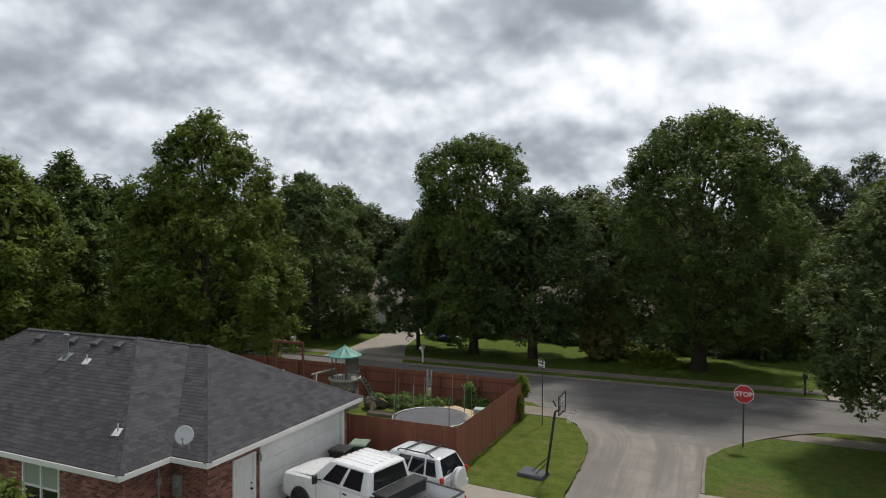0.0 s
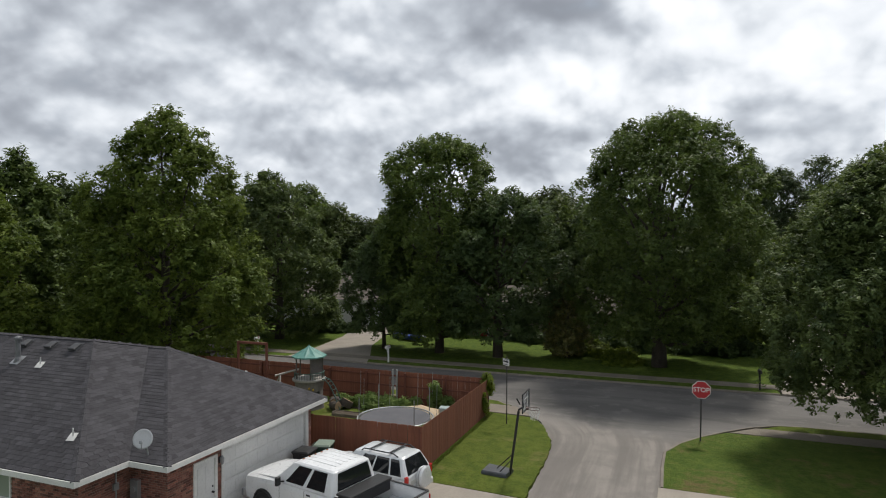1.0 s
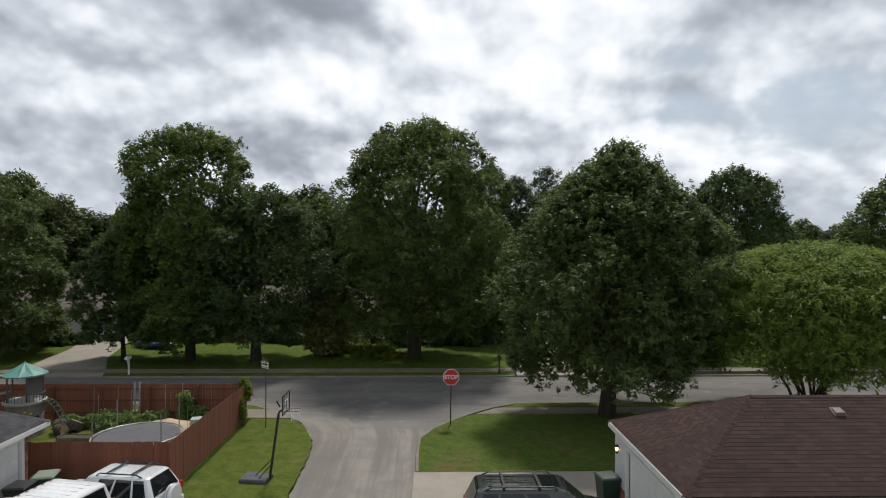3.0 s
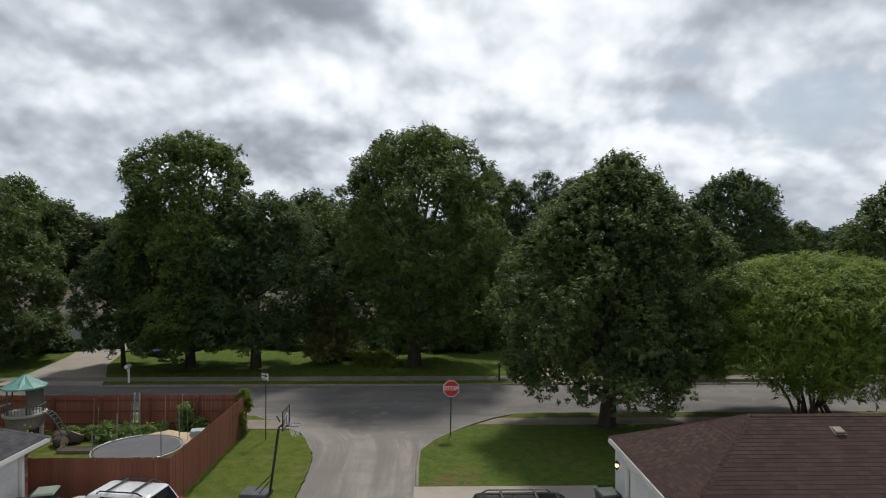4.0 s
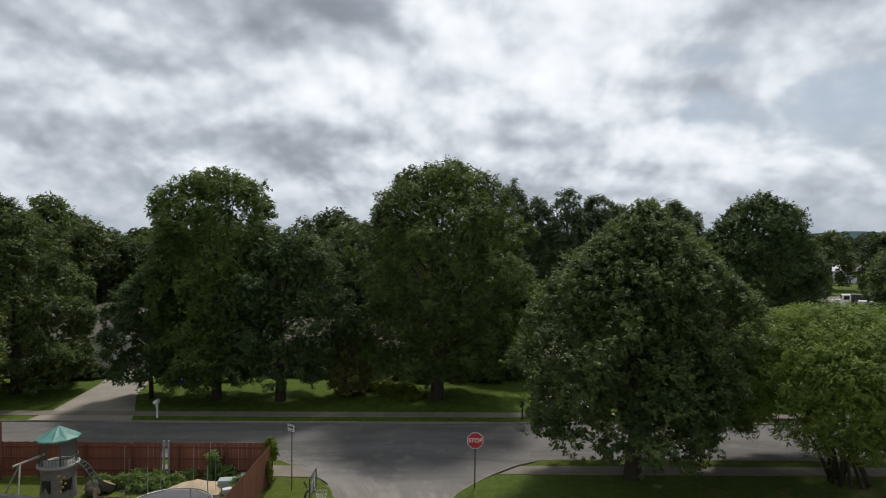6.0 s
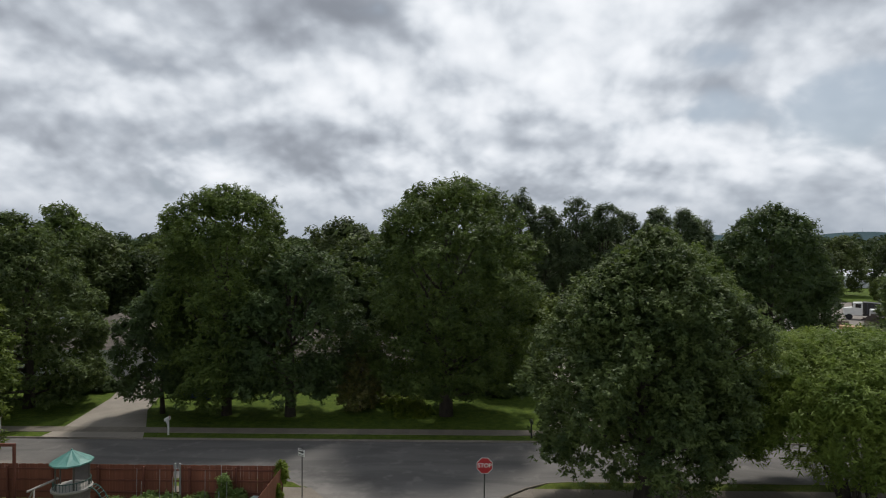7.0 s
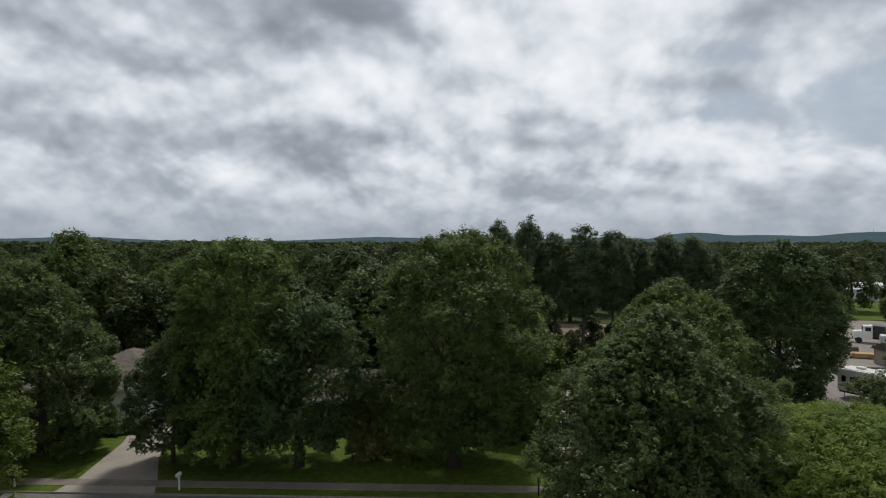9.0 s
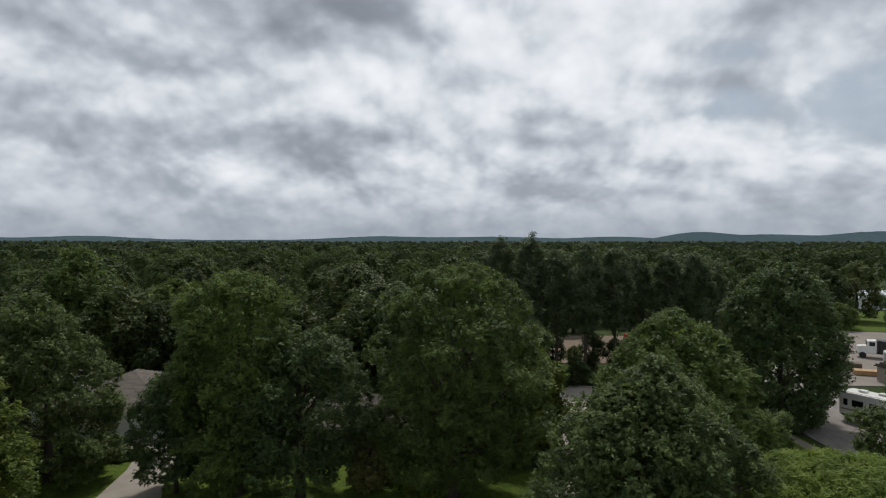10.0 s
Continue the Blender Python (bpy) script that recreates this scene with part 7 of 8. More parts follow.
def playset():
    X, Y = -18.35, 28.2
    th = thing("playset", "moulded plastic climbing tower with a teal tent roof in the yard", "playset", at=(X, Y, LAWN_Z))
    rings = []
    for z, r in ((0, 0.88), (0.1, 0.86), (0.5, 0.82), (1.0, 0.80), (1.35, 0.84), (1.5, 0.88)):
        rings.append([(r * (1 + 0.03 * math.sin(5 * a + z * 4)) * math.cos(a), r * (1 + 0.03 * math.cos(4 * a + z * 3)) * math.sin(a), z) for a in np.linspace(0, 2 * math.pi, 29)[:-1]])
    base = part("base", loft(rings), STONEGREY, th, "grey rock-patterned plastic base")
    # the base is closed: black blocks on it stand for shade inside its windows
    for a in (-100, -30):
        part("opening", box((-0.24, -0.02, 0.35), (0.24, 0.04, 1.0), 0.06, pose(0.80 * math.cos(radians(a)), 0.80 * math.sin(radians(a)), 0, 0, 0, a + 90)), BLACK, base, "black block for the shade in a window opening")
    hold = plain("yellow_hold", (0.55, 0.36, 0.04), 0.5)
    for i, (a, z) in enumerate(((-50, 0.9), (-42, 1.1), (-58, 1.2), (-46, 0.65), (-38, 0.8), (-53, 0.45))):
        part("climbing_hold", box((-0.06, -0.05, -0.05), (0.06, 0.05, 0.05), 0.025, pose(0.84 * math.cos(radians(a)), 0.84 * math.sin(radians(a)), z, 0, 0, a)), hold, base)
    part("deck", loft([[(r * math.cos(a), r * math.sin(a), z) for a in np.linspace(0, 2 * math.pi, 29)[:-1]] for r, z in ((0.88, 1.5), (0.98, 1.53), (0.98, 1.62), (0.92, 1.64))]), PALEDECK, th, "pale round deck")
    for k in range(5):
        a = radians(72 * k + 20)
        part("post", tube([(0.80 * math.cos(a), 0.80 * math.sin(a), 1.62), (0.80 * math.cos(a), 0.80 * math.sin(a), 2.86)], 0.04, 8), BROWNPOST, th)
    rail = link_mesh("railing", None, th)
    pts = [(0.88 * math.cos(a), 0.88 * math.sin(a), 1.98) for a in np.linspace(radians(-190), radians(70), 24)]
    part("top_rail", tube(pts, 0.022, 6), GREENTUBE, rail)
    for a in np.linspace(radians(-190), radians(70), 26):
        part("baluster", tube([(0.88 * math.cos(a), 0.88 * math.sin(a), 1.62), (0.88 * math.cos(a), 0.88 * math.sin(a), 1.98)], 0.012, 5), GREENTUBE, rail)
    part("back_panel", box((-0.45, 0.72, 1.66), (0.45, 0.78, 2.7), 0.03), STONEGREY, th)
    n = 10
    eave = [(1.02 * math.cos(2 * math.pi * k / n), 1.02 * math.sin(2 * math.pi * k / n), 2.86) for k in range(n)]
    for k in range(n):
        a, b = Vector(eave[k]), Vector(eave[(k + 1) % n])
        t = Vector((0, 0, 3.40))
        bm = bmesh.new()
        mid = (a + b) / 2 * 0.55 + t * 0.45 - Vector((0, 0, 0.045))
        v = [bm.verts.new(p) for p in (a, b, t, mid, a - Vector((0, 0, 0.07)), b - Vector((0, 0, 0.07)))]
        for f in ((0, 1, 3), (1, 2, 3), (2, 0, 3), (0, 4, 5, 1)):
            bm.faces.new([v[i] for i in f])
        part("roof_panel", bm, TEAL, th)
    part("finial", disc((0, 0, 3.41), (0, 0, 1), 0.035, 0.05, 10), TEAL, th)
    # swing beam with a splayed leg
    part("swing_beam", tube([(-0.5, -0.35, 2.12), (-1.15, -1.75, 1.98)], 0.055, 8), PALEDECK, th, "pale swing beam")
    part("swing_leg", tube([(-1.0, -1.45, 2.0), (-0.55, -2.2, 0.9), (-0.3, -2.7, 0.0)], 0.045, 8), PALEDECK, th)
    part("swing_leg", tube([(-1.0, -1.45, 2.0), (-1.7, -1.3, 0.9), (-2.1, -1.2, 0.0)], 0.045, 8), PALEDECK, th)
    th.scale = (0.9, 0.9, 0.97)
    # arched ladder
    lad = link_mesh("ladder", None, th)
    for y in (-0.22, 0.22):
        part("side_rail", tube([(0.9 + 1.25 * u, y + 0.1, 1.62 * (1 - u ** 1.7) + 0.12 * math.sin(math.pi * u)) for u in np.linspace(0, 1, 9)], 0.03, 6), GREENTUBE, lad)
    for u in np.linspace(0.1, 0.95, 8):
        x, z = 0.9 + 1.25 * u, 1.62 * (1 - u ** 1.7) + 0.12 * math.sin(math.pi * u)
        part("rung", tube([(x, -0.12, z), (x, 0.32, z)], 0.018, 6), GREENTUBE, lad)
    return th


playset()


def trampoline(x, y, r=1.72, h=0.88):
    th = thing("trampoline", "round trampoline with a grey mat and bare upright poles", "trampoline", at=(x, y, LAWN_Z))
    matm = surface("trampoline_mat", (0.080, 0.080, 0.092), (0.098, 0.098, 0.11), (0.09, 0.09, 0.10), 1.2, 40.0, 0.7)
    part("mat", loft([[(q * math.cos(a), q * math.sin(a), z) for a in np.linspace(0, 2 * math.pi, 49)[:-1]] for q, z in ((r - 0.14, h - 0.02), (r - 0.14, h), (r * 0.5, h - 0.015), (0.05, h - 0.02))]), matm, th)
    part("frame", tube([(r * math.cos(a), r * math.sin(a), h) for a in np.linspace(0, 2 * math.pi, 49)], 0.03, 8), DULLMETAL, th)
    bm = bmesh.new()
    for a in np.linspace(0, 2 * math.pi, 73)[:-1]:
        add_tube(bm, [((r - 0.14) * math.cos(a), (r - 0.14) * math.sin(a), h - 0.005), (r * math.cos(a), r * math.sin(a), h)], 0.008, 4)
    tagged(part("spring", bm, DULLMETAL, th), kind="stuff")
    for k in range(6):
        a = radians(60 * k + 12)
        part("leg", tube([(r * math.cos(a), r * math.sin(a), h), ((r + 0.02) * math.cos(a), (r + 0.02) * math.sin(a), 0.0)], 0.026, 8), DULLMETAL, th)
    for k in range(4):
        a = radians(90 * k + 52)
        part("upright", tube([((r + 0.06) * math.cos(a), (r + 0.06) * math.sin(a), 0.1), ((r + 0.06) * math.cos(a), (r + 0.06) * math.sin(a), 2.0)], 0.02, 8), GREYMETAL, th)
    return th


trampoline(-11.9, 25.3)


def log_round(x, y, r, l, rot, tilt, z):
    th = thing("log_round", "sawn log round with pale cut ends", "log", "cut logs", at=pose(x, y, z, 0, 0, rot) @ pose(0, 0, 0, tilt, 0, 0))
    n = 18
    rings = [[(q * (1 + 0.05 * math.sin(3 * a)) * math.cos(a), d, q * (1 + 0.05 * math.sin(3 * a)) * math.sin(a)) for a in np.linspace(0, 2 * math.pi, n + 1)[:-1]] for q, d in ((r, -l / 2), (r * 1.04, 0), (r, l / 2))]
    part("bark", loft(rings), BARK, th)
    for s in (-1, 1):
        part("cut_face", disc((0, s * (l / 2 + 0.004), 0), (0, 1, 0), r * 0.93, 0.01, 18), plain("cut_wood", (0.36, 0.25, 0.15), 0.8), th)
    return th


log_round(-16.95, 28.5, 0.30, 0.42, 30, 8, 0.33)
log_round(-16.35, 28.65, 0.33, 0.36, -40, 60, 0.31)
log_round(-16.7, 28.1, 0.24, 0.40, 75, 0, 0.27)
TIMBER = surface("grey_timber", (0.16, 0.13, 0.10), (0.12, 0.10, 0.08), (0.21, 0.18, 0.14), 1.5, 16.0, 0.9, 0.3, 30.0, stretch=(0.3, 1, 1))
th = thing("raised_bed", "low timber-edged raised bed of dark soil", "planter", at=(-15.6, 27.5, LAWN_Z))
SOIL = surface("dark_soil", (0.06, 0.045, 0.03), (0.085, 0.062, 0.042), (0.04, 0.03, 0.02), 1.0, 14.0, 0.95, 0.8, 30.0)
for lo, hi in (((-1.3, -0.55, 0), (1.3, -0.49, 0.16)), ((-1.3, 0.49, 0), (1.3, 0.55, 0.16)), ((-1.3, -0.49, 0), (-1.24, 0.49, 0.22)), ((1.24, -0.49, 0), (1.3, 0.49, 0.22))):
    part("board", box(lo, hi, 0.008), TIMBER, th)
part("soil", box((-1.24, -0.49, 0.0), (1.24, 0.49, 0.12)), SOIL, th)
th.scale = (0.6, 0.55, 0.9)
setting("garden_soil", prism(ragged([(-17.6, 29.0), (-12.0, 28.2), (-9.6, 27.6), (-9.4, 30.3), (-17.4, 30.4), (-17.6, 29.0)], 0.5, 0.12, 4)[:-1], -0.05, LAWN_Z + 0.03), SOIL, "dark garden soil along the back fence", "garden bed")


def bush(name, label, category, x, y, r, h, leaf, n, size, seed, group="", base=0.05, lobes=None, **kw):
    th = thing(name, label, category, group, at=(x, y, LAWN_Z))
    prof = [(base + (h - base) * q, r * k) for q, k in ((0, 0.8), (0.25, 1.0), (0.6, 0.82), (0.85, 0.5), (1.0, 0.15))]
    v, f, cen = tree_crown(seed, int(n * 1.6), prof, lobes or max(8, int(26 * r)), 0.42 * min(r, 1.2), size, **kw)
    v[:, 2] = np.maximum(v[:, 2], 0.0)
    link_mesh("foliage", mesh_np("foliage", v, f, leaf), th)
    bm = bmesh.new()
    for c in cen[::4]:
        add_tube(bm, [(c[0] * 0.2, c[1] * 0.2, 0), (c[0] * 0.7, c[1] * 0.7, c[2] * 0.6), tuple(c)], [0.02, 0.014, 0.006], 4)
    part("branchwork", bm, BARK, th)
    return th


LEAF_GARDEN = leafy("garden_leaves", (0.085, 0.150, 0.035), (0.25, 0.33, 0.10), 0.38, 1.6)
LEAF_VINE = leafy("vine_leaves", (0.08, 0.13, 0.015), (0.22, 0.27, 0.03), 0.4, 1.5)
GV = "garden plants"
for i, (x, y, r, h) in enumerate(((-17.0, 29.5, 0.6, 0.7), (-16.0, 29.4, 0.75, 0.85), (-15.1, 29.2, 0.85, 0.95), (-14.2, 29.1, 0.8, 0.9), (-13.4, 29.3, 0.7, 1.0), (-15.6, 30.0, 0.6, 0.9), (-14.6, 30.0, 0.6, 0.8),
                                  (-11.9, 30.2, 0.5, 1.5), (-11.2, 30.2, 0.45, 1.1), (-10.3, 29.2, 0.6, 0.8), (-9.9, 28.2, 0.6, 0.75), (-10.0, 27.3, 0.55, 0.6), (-9.7, 30.0, 0.5, 0.9), (-13.0, 30.1, 0.5, 0.8))):
    bush("garden_plant", "leafy green vegetable plant in the garden bed", "plant", x, y, r * 0.85, h if h > 1.2 else h * 0.68, LEAF_GARDEN, 1300, 0.13, 200 + i, GV, spiky=0.8)
bush("climbing_vine", "yellow-green vine climbing over the fence corner", "vine", -9.08, 30.45, 0.42, 2.1, LEAF_VINE, 1300, 0.10, 230, base=1.1)
bush("climbing_vine", "green vine hanging on the street side of the fence", "vine", -8.98, 29.5, 0.26, 1.4, LEAF_VINE, 600, 0.09, 231, base=0.3)
for x, y, h in ((-15.3, 28.6, 1.7), (-14.9, 29.6, 1.9), (-13.7, 28.4, 2.0), (-12.4, 29.0, 2.1), (-12.0, 30.0, 2.0), (-11.2, 28.6, 1.7), (-16.2, 29.9, 1.8)):
    th = thing("garden_stake", "thin grey garden stake", "stake", "garden stakes", at=(x, y, 0))
    part("stake", tube([(0, 0, -0.05), (0.02, 0.03, h)], 0.010, 6), DULLMETAL, th)


def sheet(name, label, category, x, y, w, d, rot, mat, lift, seed, ridge=0.0):
    """A crumpled sheet lying over things."""
    rng = random.Random(seed)
    bm = bmesh.new()
    n, m = 16, 12
    top = [[None] * m for _ in range(n)]
    low = [[None] * m for _ in range(n)]
    for i in range(n):
        for j in range(m):
            px, py = (i / (n - 1) - 0.5) * w, (j / (m - 1) - 0.5) * d
            e = math.sin(math.pi * i / (n - 1)) * math.sin(math.pi * j / (m - 1))
            z = lift * e ** 0.6 + 0.10 * noise.noise((px * 1.6, py * 1.6, seed)) + 0.03 * rng.random()
            z = max(z, 0.02)
            top[i][j] = bm.verts.new((px, py, z))
            low[i][j] = bm.verts.new((px, py, z - 0.015))
    for i in range(n - 1):
        for j in range(m - 1):
            bm.faces.new((top[i][j], top[i + 1][j], top[i + 1][j + 1], top[i][j + 1]))
            bm.faces.new((low[i][j], low[i][j + 1], low[i + 1][j + 1], low[i + 1][j]))
    th = tagged(part(name, bm, mat, m=pose(x, y, LAWN_Z + 0.03, 0, 0, rot)), label, category)
    return th


sheet("tarpaulin", "crumpled sandy tan tarpaulin on the garden bed", "tarpaulin", -12.35, 28.9, 2.6, 1.5, 8, surface("tan_tarp", (0.52, 0.40, 0.26), (0.45, 0.34, 0.22), (0.36, 0.27, 0.17), 1.2, 9.0, 0.7), 0.38, 3)


def crate(x, y, rot, mat, label, s=(0.55, 0.38, 0.3)):
    th = thing("storage_tub", label, "tub", "tubs in the garden", at=pose(x, y, LAWN_Z + 0.03, 0, 0, rot))
    a, b, h = s[0] / 2, s[1] / 2, s[2]
    part("body", loft([[(-a * k, -b * k, z), (a * k, -b * k, z), (a * k, b * k, z), (-a * k, b * k, z)] for k, z in ((0.86, 0), (0.98, h), (1.04, h), (1.04, h + 0.03))]), mat, th)
    part("lid", box((-a * 1.05, -b * 1.05, h + 0.03), (a * 1.05, b * 1.05, h + 0.06), 0.012), mat, th)


PALEBLUE = plain("pale_blue_plastic", (0.42, 0.50, 0.50), 0.5)
crate(-10.9, 29.4, 10, PALEBLUE, "pale blue plastic tub among the plants", (0.8, 0.5, 0.3))
crate(-10.2, 29.9, -14, PALEBLUE, "pale blue plastic tub among the plants", (0.6, 0.45, 0.32))
crate(-10.6, 28.5, 30, SIGNWHITE, "white plastic tub among the plants", (0.4, 0.3, 0.2))
th = thing("swing_frame", "red-brown timber frame standing by the back fence", "frame", at=(-23.5, 30.1, LAWN_Z))
part("beam", box((-1.1, -0.06, 2.78), (1.05, 0.06, 2.92), 0.01), POSTWOOD, th)
part("post", box((0.93, -0.06, -0.1), (1.05, 0.06, 2.78), 0.01), POSTWOOD, th)
part("post", box((-1.1, -0.06, -0.1), (-0.98, 0.06, 2.78), 0.01), POSTWOOD, th)
th = thing("grill", "covered grill with a pale lid behind the house", "grill", at=pose(-23.5, 28.9, LAWN_Z, 0, 0, 20))
part("cart", box((-0.45, -0.28, 0.0), (0.45, 0.28, 0.95), 0.03), BLACK, th)
part("lid", loft([[(-0.42, -0.26 * k, z), (0.42, -0.26 * k, z), (0.42, 0.26 * k, z), (-0.42, 0.26 * k, z)] for k, z in ((1, 0.95), (1, 1.15), (0.75, 1.35), (0.3, 1.42))]), SIGNWHITE, th)

# shrubs and hedges of the far side
bush("yellow_shrub", "bright yellow-green shrub under the street trees", "shrub", -6.5, 49.5, 1.5, 1.4, LEAF_VINE, 3000, 0.20, 240)
bush("yellow_shrub", "bright yellow-green ground cover under the trees", "shrub", -4.3, 48.2, 1.9, 0.75, LEAF_VINE, 3200, 0.18, 241)
bush("yellow_shrub", "bright yellow-green ground cover under the trees", "shrub", -3.6, 46.4, 1.5, 0.5, LEAF_VINE, 2400, 0.16, 242)
for i, (x, y, r, h) in enumerate(((-33.2, 52.6, 1.3, 1.6), (-31.2, 53.2, 1.2, 1.3), (-29.9, 53.6, 0.9, 0.9), (-35.4, 52.0, 1.4, 1.9), (-24.6, 55.0, 1.3, 1.6), (3.0, 52.5, 1.6, 1.5), (5.0, 53.5, 1.4, 1.3), (0.6, 52.8, 1.6, 1.7), (-2.2, 52.6, 1.6, 1.8),
                                  (-21.0, 54.6, 1.2, 1.2), (-13.2, 54.4, 1.3, 1.5), (-9.6, 53.8, 1.5, 1.8), (11.6, 83.5, 2.2, 2.8), (15.0, 86.0, 2.6, 3.0), (-12.0, 53.6, 1.2, 1.3), (-5.0, 52.9, 1.4, 1.5))):
    bush("hedge_shrub", "dark green clipped shrub beside the far house", "shrub", x, y, r, h, LEAF_DARK, 2200, 0.22, 250 + i, "far shrubs")
bush("young_tree", "yellow-green branch tips of a young tree by the brick wall", "tree", -15.2, 8.7, 0.9, 3.55, LEAF_BRIGHT, 3200, 0.17, 290, base=0.8)


def canoe(x, y, rot):
    th = thing("canoe", "blue canoe with a white end lying on the far lawn", "canoe", at=pose(x, y, LAWN_Z, 0, 0, rot))
    rings = []
    for u in np.linspace(-1, 1, 13):
        w = 0.42 * (1 - abs(u) ** 2.4) + 0.02
        z = 0.42 + 0.16 * u * u
        rings.append([(u * 2.2, w * math.cos(a), z - (z - 0.02) * math.sin(a) ** 0.8) for a in np.linspace(0, math.pi, 9)])
    part("hull", loft(rings), plain("blue_hull", (0.02, 0.05, 0.26), 0.4), th)
    part("end_cap", loft([[(s, 0.16 * k * math.cos(a), 0.50 + 0.1 * k * math.sin(a)) for a in np.linspace(0, 2 * math.pi, 9)[:-1]] for s, k in ((1.7, 1), (2.24, 0.3))]), SIGNWHITE, th)


canoe(-22.7, 51.0, -23)

# ---------------------------------------------------------------- yard and trucks beyond the trees


def trailer(at):
    th = thing("travel_trailer", "long white travel trailer with dark windows, parked at the kerb", "caravan", at=at)
    W, L, z0, z1 = 2.45, 9.4, 0.75, 3.2
    part("body", box((0, 0, z0), (L, W, z1), 0.12, seg=2), SIGNWHITE, th)
    part("roof", box((0.15, 0.12, z1), (L - 0.15, W - 0.12, z1 + 0.05), 0.02), plain("pale_roof", (0.66, 0.65, 0.62), 0.6), th)
    part("stripe", box((0.2, -0.012, 1.25), (L - 0.2, 0.004, 1.42)), plain("tan_stripe", (0.30, 0.24, 0.18), 0.5), th)
    for x0, x1 in ((0.5, 0.95), (1.4, 2.6), (3.2, 4.6), (6.2, 7.2)):
        part("window", box((x0, -0.014, 1.75), (x1, 0.004, 2.45), 0.02), DARKGLASS, th)
    part("window", box((-0.014, 0.5, 1.75), (0.004, 1.9, 2.45), 0.02), DARKGLASS, th)
    part("door", box((5.1, -0.014, 0.9), (5.8, 0.004, 2.75), 0.02), SIGNWHITE, th)
    for x, y in ((1.5, 0.9), (3.4, 1.2), (6.5, 1.0)):
        part("roof_vent", box((x, y, z1 + 0.05), (x + 0.8, y + 0.7, z1 + 0.3), 0.06), SIGNWHITE, th)
    for x in (4.3, 5.2):
        for y in (0.12, W - 0.12):
            part("wheel", disc((x, y, 0.36), (0, 1, 0), 0.36, 0.22, 20), TYRE, th)
    for x in (0.5, L - 0.8):
        part("jack", tube([(x, 0.5, 0.0), (x, 0.5, 0.8)], 0.04, 6), BLACK, th)
    part("underframe", box((0.1, 0.2, 0.55), (L - 0.1, W - 0.2, z0)), BLACK, th)


trailer(pose(40.8, 69.6, 0.0, 0, 0, -62))


def dump_truck(at):
    th = thing("dump_truck", "white-cabbed dump truck with a black tipper body", "truck", at=at)
    part("chassis", box((-4.0, -0.5, 0.7), (3.6, 0.5, 1.0)), BLACK, th)
    part("cab", loft([[(s, -w, z0), (s, w, z0), (s, w, z1), (s, -w, z1)] for s, w, z0, z1 in ((-3.9, 0.9, 0.8, 1.9), (-2.6, 1.05, 0.8, 2.1), (-2.45, 1.1, 0.8, 2.9), (-1.2, 1.1, 0.8, 3.0))]), SIGNWHITE, th)
    part("windscreen", box((-2.64, -0.9, 2.15), (-2.52, 0.9, 2.8)), DARKGLASS, th)
    for sg in (-1, 1):
        part("side_window", box((-2.2, sg * 1.1 - 0.02, 2.1), (-1.4, sg * 1.1 + 0.02, 2.75)), DARKGLASS, th)
    part("tipper_body", loft([[(s, -1.2, 1.1), (s, 1.2, 1.1), (s, 1.25, z), (s, -1.25, z)] for s, z in ((-1.0, 3.0), (-0.8, 3.05), (3.9, 2.7), (4.1, 2.6))]), BLACK, th)
    for i in range(7):
        part("rib", box((-0.6 + i * 0.7, -1.29, 1.1), (-0.48 + i * 0.7, -1.22, 2.75)), plain("dark_rib", (0.04, 0.045, 0.06)), th)
    for s in (-3.1, 1.6, 2.8):
        for y in (-1.0, 1.0):
            part("wheel", disc((s, y, 0.5), (0, 1, 0), 0.5, 0.3, 20), TYRE, th)


dump_truck(pose(69.5, 106.5, 0.02, 0, 0, -28))
th = thing("cargo_trailer", "grey enclosed cargo trailer in the far yard", "trailer", at=pose(66.0, 96.5, 0.02, 0, 0, -28))
part("body", box((-2.6, -1.1, 0.5), (3.2, 1.1, 2.7), 0.08), plain("trailer_grey", (0.42, 0.43, 0.44), 0.5), th)
part("roof", box((-2.5, -1.0, 2.7), (3.1, 1.0, 2.76)), SIGNWHITE, th)
for s in (0.0, 0.9):
    for y in (-1.08, 1.08):
        part("wheel", disc((s, y, 0.36), (0, 1, 0), 0.36, 0.2, 18), TYRE, th)


def lumber(x, y, rot, label, mat, w=2.6, rows=4):
    th = thing("timber_stack", label, "timber stack", "timber stacks", at=pose(x, y, 0.02, 0, 0, rot))
    for k in range(rows):
        for j in range(6):
            part("plank", box((-w / 2, -0.9 + 0.31 * j, 0.1 + 0.16 * k), (w / 2, -0.62 + 0.31 * j, 0.24 + 0.16 * k), 0.01), mat, th)
    for s in (-w / 3, w / 3):
        part("bearer", box((s - 0.06, -0.95, 0.0), (s + 0.06, 0.95, 0.1)), mat, th)


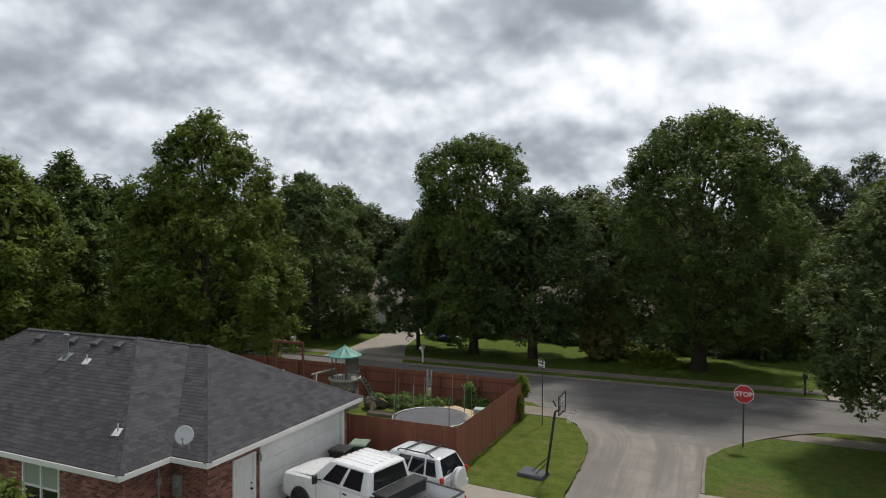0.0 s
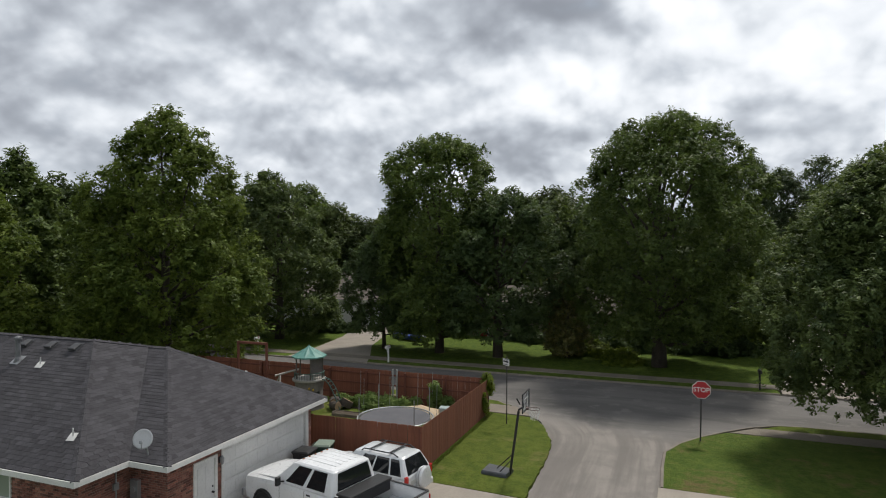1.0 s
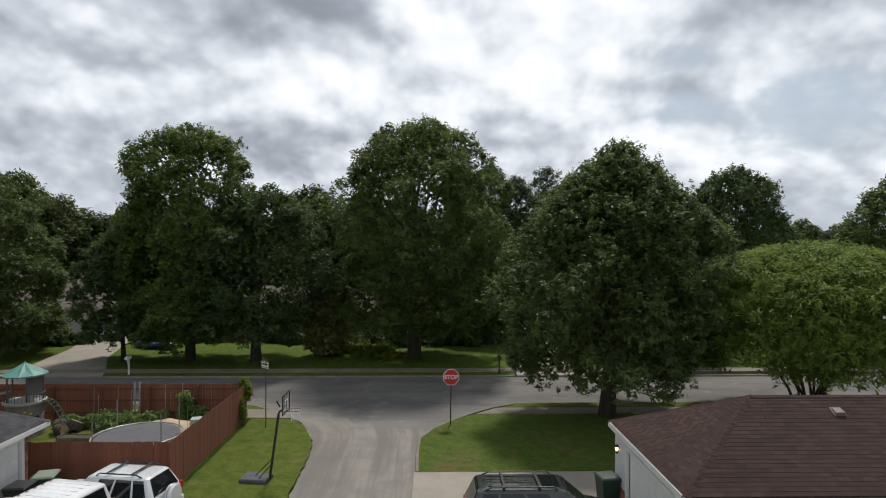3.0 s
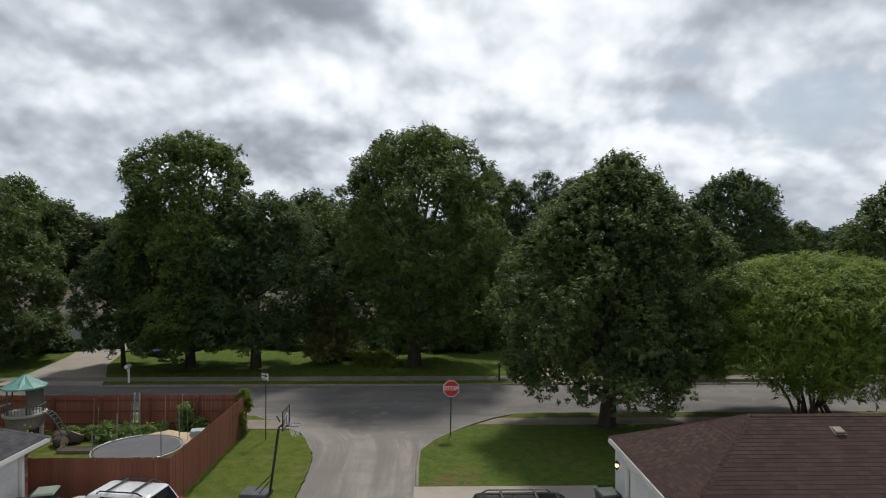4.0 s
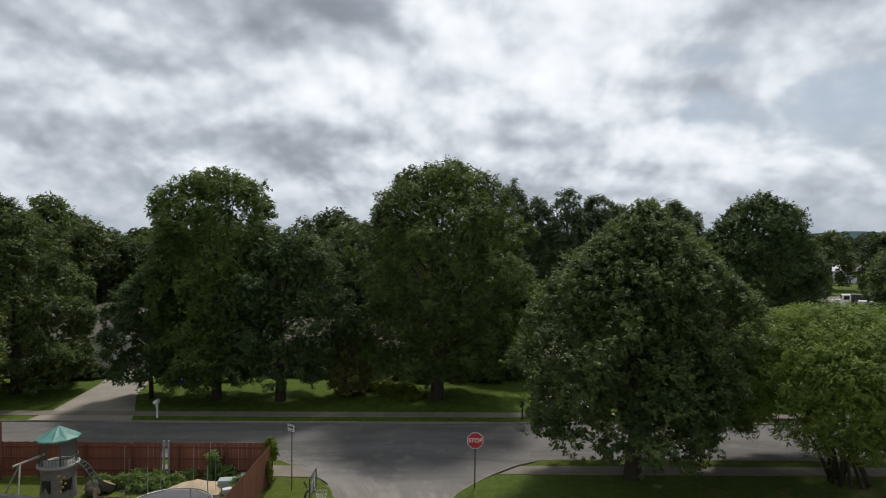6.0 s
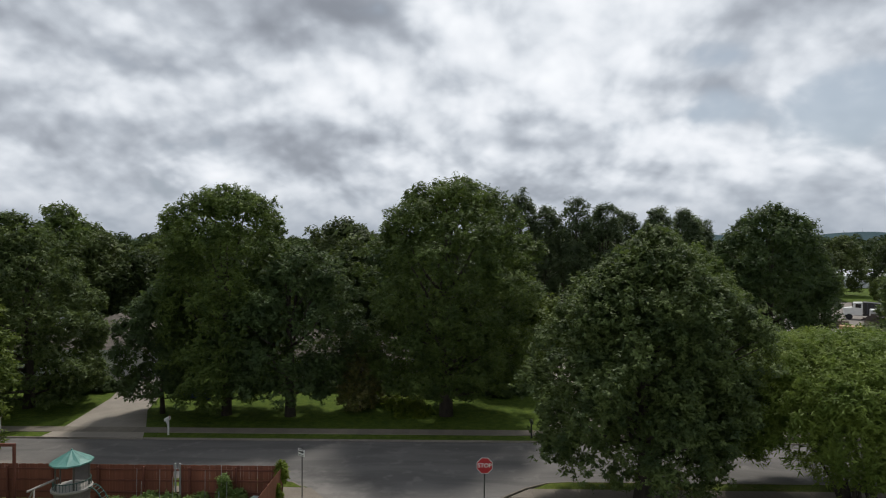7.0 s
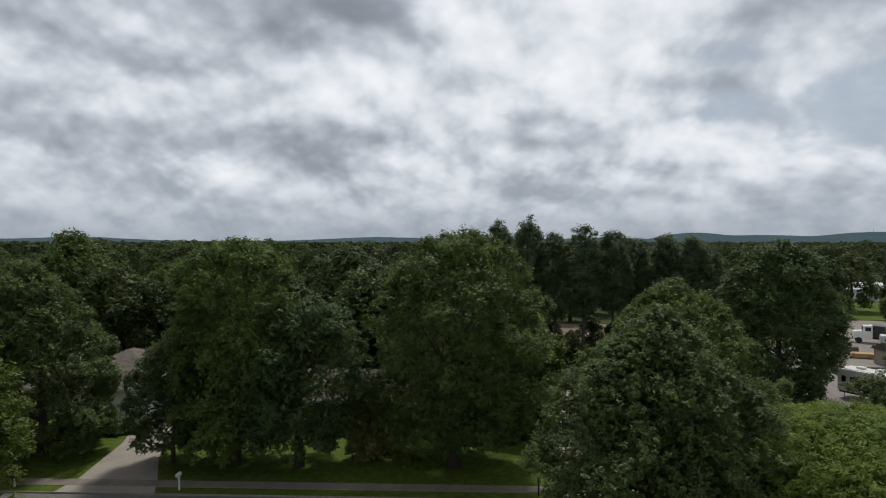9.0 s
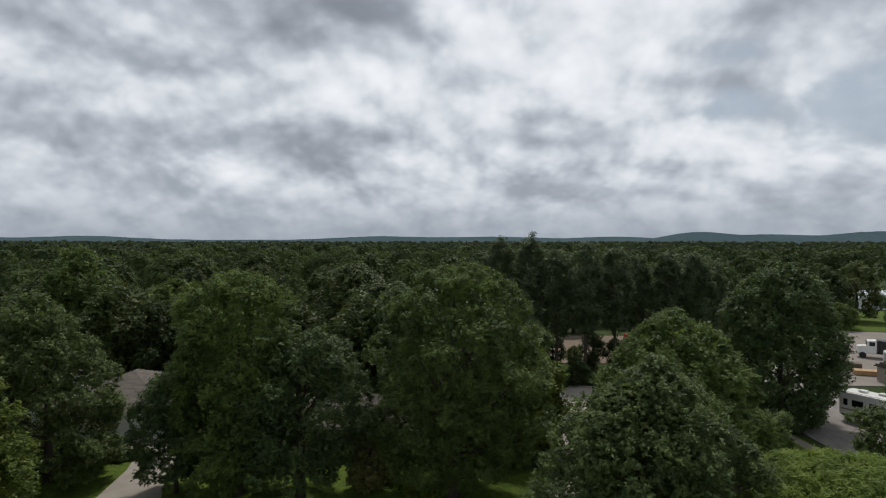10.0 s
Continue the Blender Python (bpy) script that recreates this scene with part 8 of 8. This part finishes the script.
NEWWOOD = surface("new_timber", (0.50, 0.33, 0.17), (0.42, 0.27, 0.13), (0.34, 0.22, 0.11), 1.5, 12.0, 0.8)
lumber(58.4, 97.5, -25, "stack of grey-brown planks in the yard", TIMBER, 3.2, 6)
lumber(58.6, 93.0, -20, "stack of fresh orange planks in the yard", NEWWOOD, 4.0, 4)
shed = simple_house("shed", "low pale shed with a dark brown roof", 57.5, 66.0, 84.5, 89.5, 2.1, 3.2, surface("dark_roof", (0.07, 0.055, 0.05), (0.09, 0.07, 0.06), None, 1.0, 9.0, 0.9), TANWALL, "x", 0.0, 0.3)
hall = simple_house("long_building", "long low building with a pale metal roof", 100.0, 175.0, 184.0, 198.0, 3.6, 5.2, surface("pale_metal_roof", (0.62, 0.64, 0.66), (0.56, 0.58, 0.60), (0.50, 0.52, 0.54), 0.3, 3.0, 0.5), SIDING, "x", 0.0)
for i in range(6):
    house_window(hall, 106 + i * 7.0, 108 + i * 7.0, 184.0, 1.0, 2.4)
fr = simple_house("far_house", "small pale house among the distant trees", 150, 172, 330, 342, 3.0, 5.5, plain("pale_far_roof", (0.5, 0.5, 0.5)), SIDING, "x", 3.0)
bush("small_shrub_tree", "small round tree on the grass before the long building", "tree", 82.5, 142.0, 4.0, 6.0, LEAF_OAK, 3500, 0.5, 300, base=1.2)
setting("grass_far_yard", prism([(76, 141), (120, 134), (150, 180), (92, 183)], -0.13, 0.0), GRASS_FAR, "mown grass before the long building", "grass")
OLIVE = plain("red_machine", (0.36, 0.05, 0.03), 0.5)
th = thing("loader", "small red machine standing on the bare earth", "loader", at=pose(31.5, 122, 0.0, 0, 0, 20))
part("body", box((-1.4, -0.8, 0.6), (1.4, 0.8, 1.6), 0.1), OLIVE, th)
part("cab", box((-0.6, -0.7, 1.6), (0.6, 0.7, 2.7), 0.08), DARKGLASS, th)
for s in (-0.9, 0.9):
    for y in (-0.85, 0.85):
        part("wheel", disc((s, y, 0.5), (0, 1, 0), 0.5, 0.3, 18), TYRE, th)

# ---------------------------------------------------------------- grass tufts along edges


def tufts():
    r = np.random.default_rng(9)
    pts = []
    def along(p, q, n, spread):
        t = r.random(n)[:, None]
        pts.append(np.array(p) + (np.array(q) - np.array(p)) * t + r.normal(0, spread, (n, 2)))
    along((-8.92, 21.7), (-8.92, 30.5), 1500, 0.06)
    p = np.concatenate(pts)
    m = len(p)
    h = r.uniform(0.03, 0.085, m)
    a = r.uniform(0, 2 * math.pi, m)
    dxy = np.stack([np.cos(a), np.sin(a)], 1) * 0.02
    lean = r.normal(0, 0.03, (m, 2))
    v = np.zeros((m, 3, 3))
    v[:, 0, :2], v[:, 1, :2], v[:, 2, :2] = p - dxy, p + dxy, p + lean
    v[:, :2, 2], v[:, 2, 2] = LAWN_Z - 0.005, LAWN_Z + h
    ob = link_mesh("grass_tufts", mesh_np("grass_tufts", v.reshape(-1, 3), np.arange(3 * m).reshape(-1, 3), leafy("grass_blades", (0.07, 0.11, 0.016), (0.14, 0.17, 0.03), 0.3, 0.8)))
    tagged(ob, "short green grass blades on the lawns", "grass", kind="stuff")


tufts()

# ---------------------------------------------------------------- joints of pavements, then shingles and bricks piece by piece


def slab_walk(y0, y1, x0, x1, name, parent_name):
    par = bpy.data.objects[parent_name]
    w = 1.2
    me = mesh_np("slab", [(0.006, 0.006, 0), (w - 0.006, 0.006, 0), (w - 0.006, y1 - y0 - 0.006, 0), (0.006, y1 - y0 - 0.006, 0), (0.02, 0.02, 0.012), (w - 0.02, 0.02, 0.012), (w - 0.02, y1 - y0 - 0.02, 0.012), (0.02, y1 - y0 - 0.02, 0.012)],
                 [(4, 5, 6, 7), (0, 1, 5, 4), (1, 2, 6, 5), (2, 3, 7, 6), (3, 0, 4, 7)], WALK)
    for i in range(int((x1 - x0) / w)):
        link_mesh("slab", me, par, m=Matrix.Translation((x0 + i * w, y0, LAWN_Z + 0.012)))


slab_walk(41.48, 42.65, -60, 28, "slab", "pavement_far")
slab_walk(31.25, 32.4, 3.6, 40, "slab", "pavement_right")
slab_walk(30.8, 32.28, -30, -8.6, "slab", "pavement_left")
for item in LATE:
    if item[0] == "shingle":
        _, roof, kind, faces = item
        mat_ = SHINGLE_GREY if kind == "grey" else SHINGLE_BROWN
        me = tab_mesh("shingle", mat_)
        vs, ff, count = [], [], 0
        for f, pick in faces:
            ones, v, q = shingles(f, pick)
            ff += [tuple(i + len(vs) for i in t) for t in q]
            vs += v
            for m in ones:
                if count < 300:
                    link_mesh("shingle", me, roof, m=m)
                    count += 1
                else:
                    b = len(vs)
                    vs += [m @ Vector(p) for p in ((0.004, 0, 0), (0.316, 0, 0), (0.313, 0, 0.008), (0.007, 0, 0.008), (0.316, 0.174, 0.004), (0.004, 0.174, 0.004))]
                    ff += [(b, b + 1, b + 2, b + 3), (b + 3, b + 2, b + 4, b + 5)]
        tagged(link_mesh("shingle_field", mesh_np("shingle_field", vs, ff, mat_), roof), kind="stuff")
    else:
        _, house, runs = item
        whole = [(m, w) for run in runs for m, w in run if abs(w - BRICK_W) < 0.002]
        rest = [(m, w) for run in runs for m, w in run if abs(w - BRICK_W) >= 0.002]
        # the bricks high on the corner nearest the camera stand singly
        key = lambda t: (t[0].translation - Vector((-14.4, 12.6, 2.4))).length
        whole.sort(key=key)
        v, f = brick_arrays([(Matrix.Identity(4), BRICK_W)])
        me = mesh_np("brick", v, f, BRICK)
        for m, w in whole[:300]:
            link_mesh("brick", me, house, m=m)
        v, f = brick_arrays(whole[300:] + rest)
        tagged(link_mesh("brickwork", mesh_np("brickwork", v, f, BRICK), house), kind="stuff")
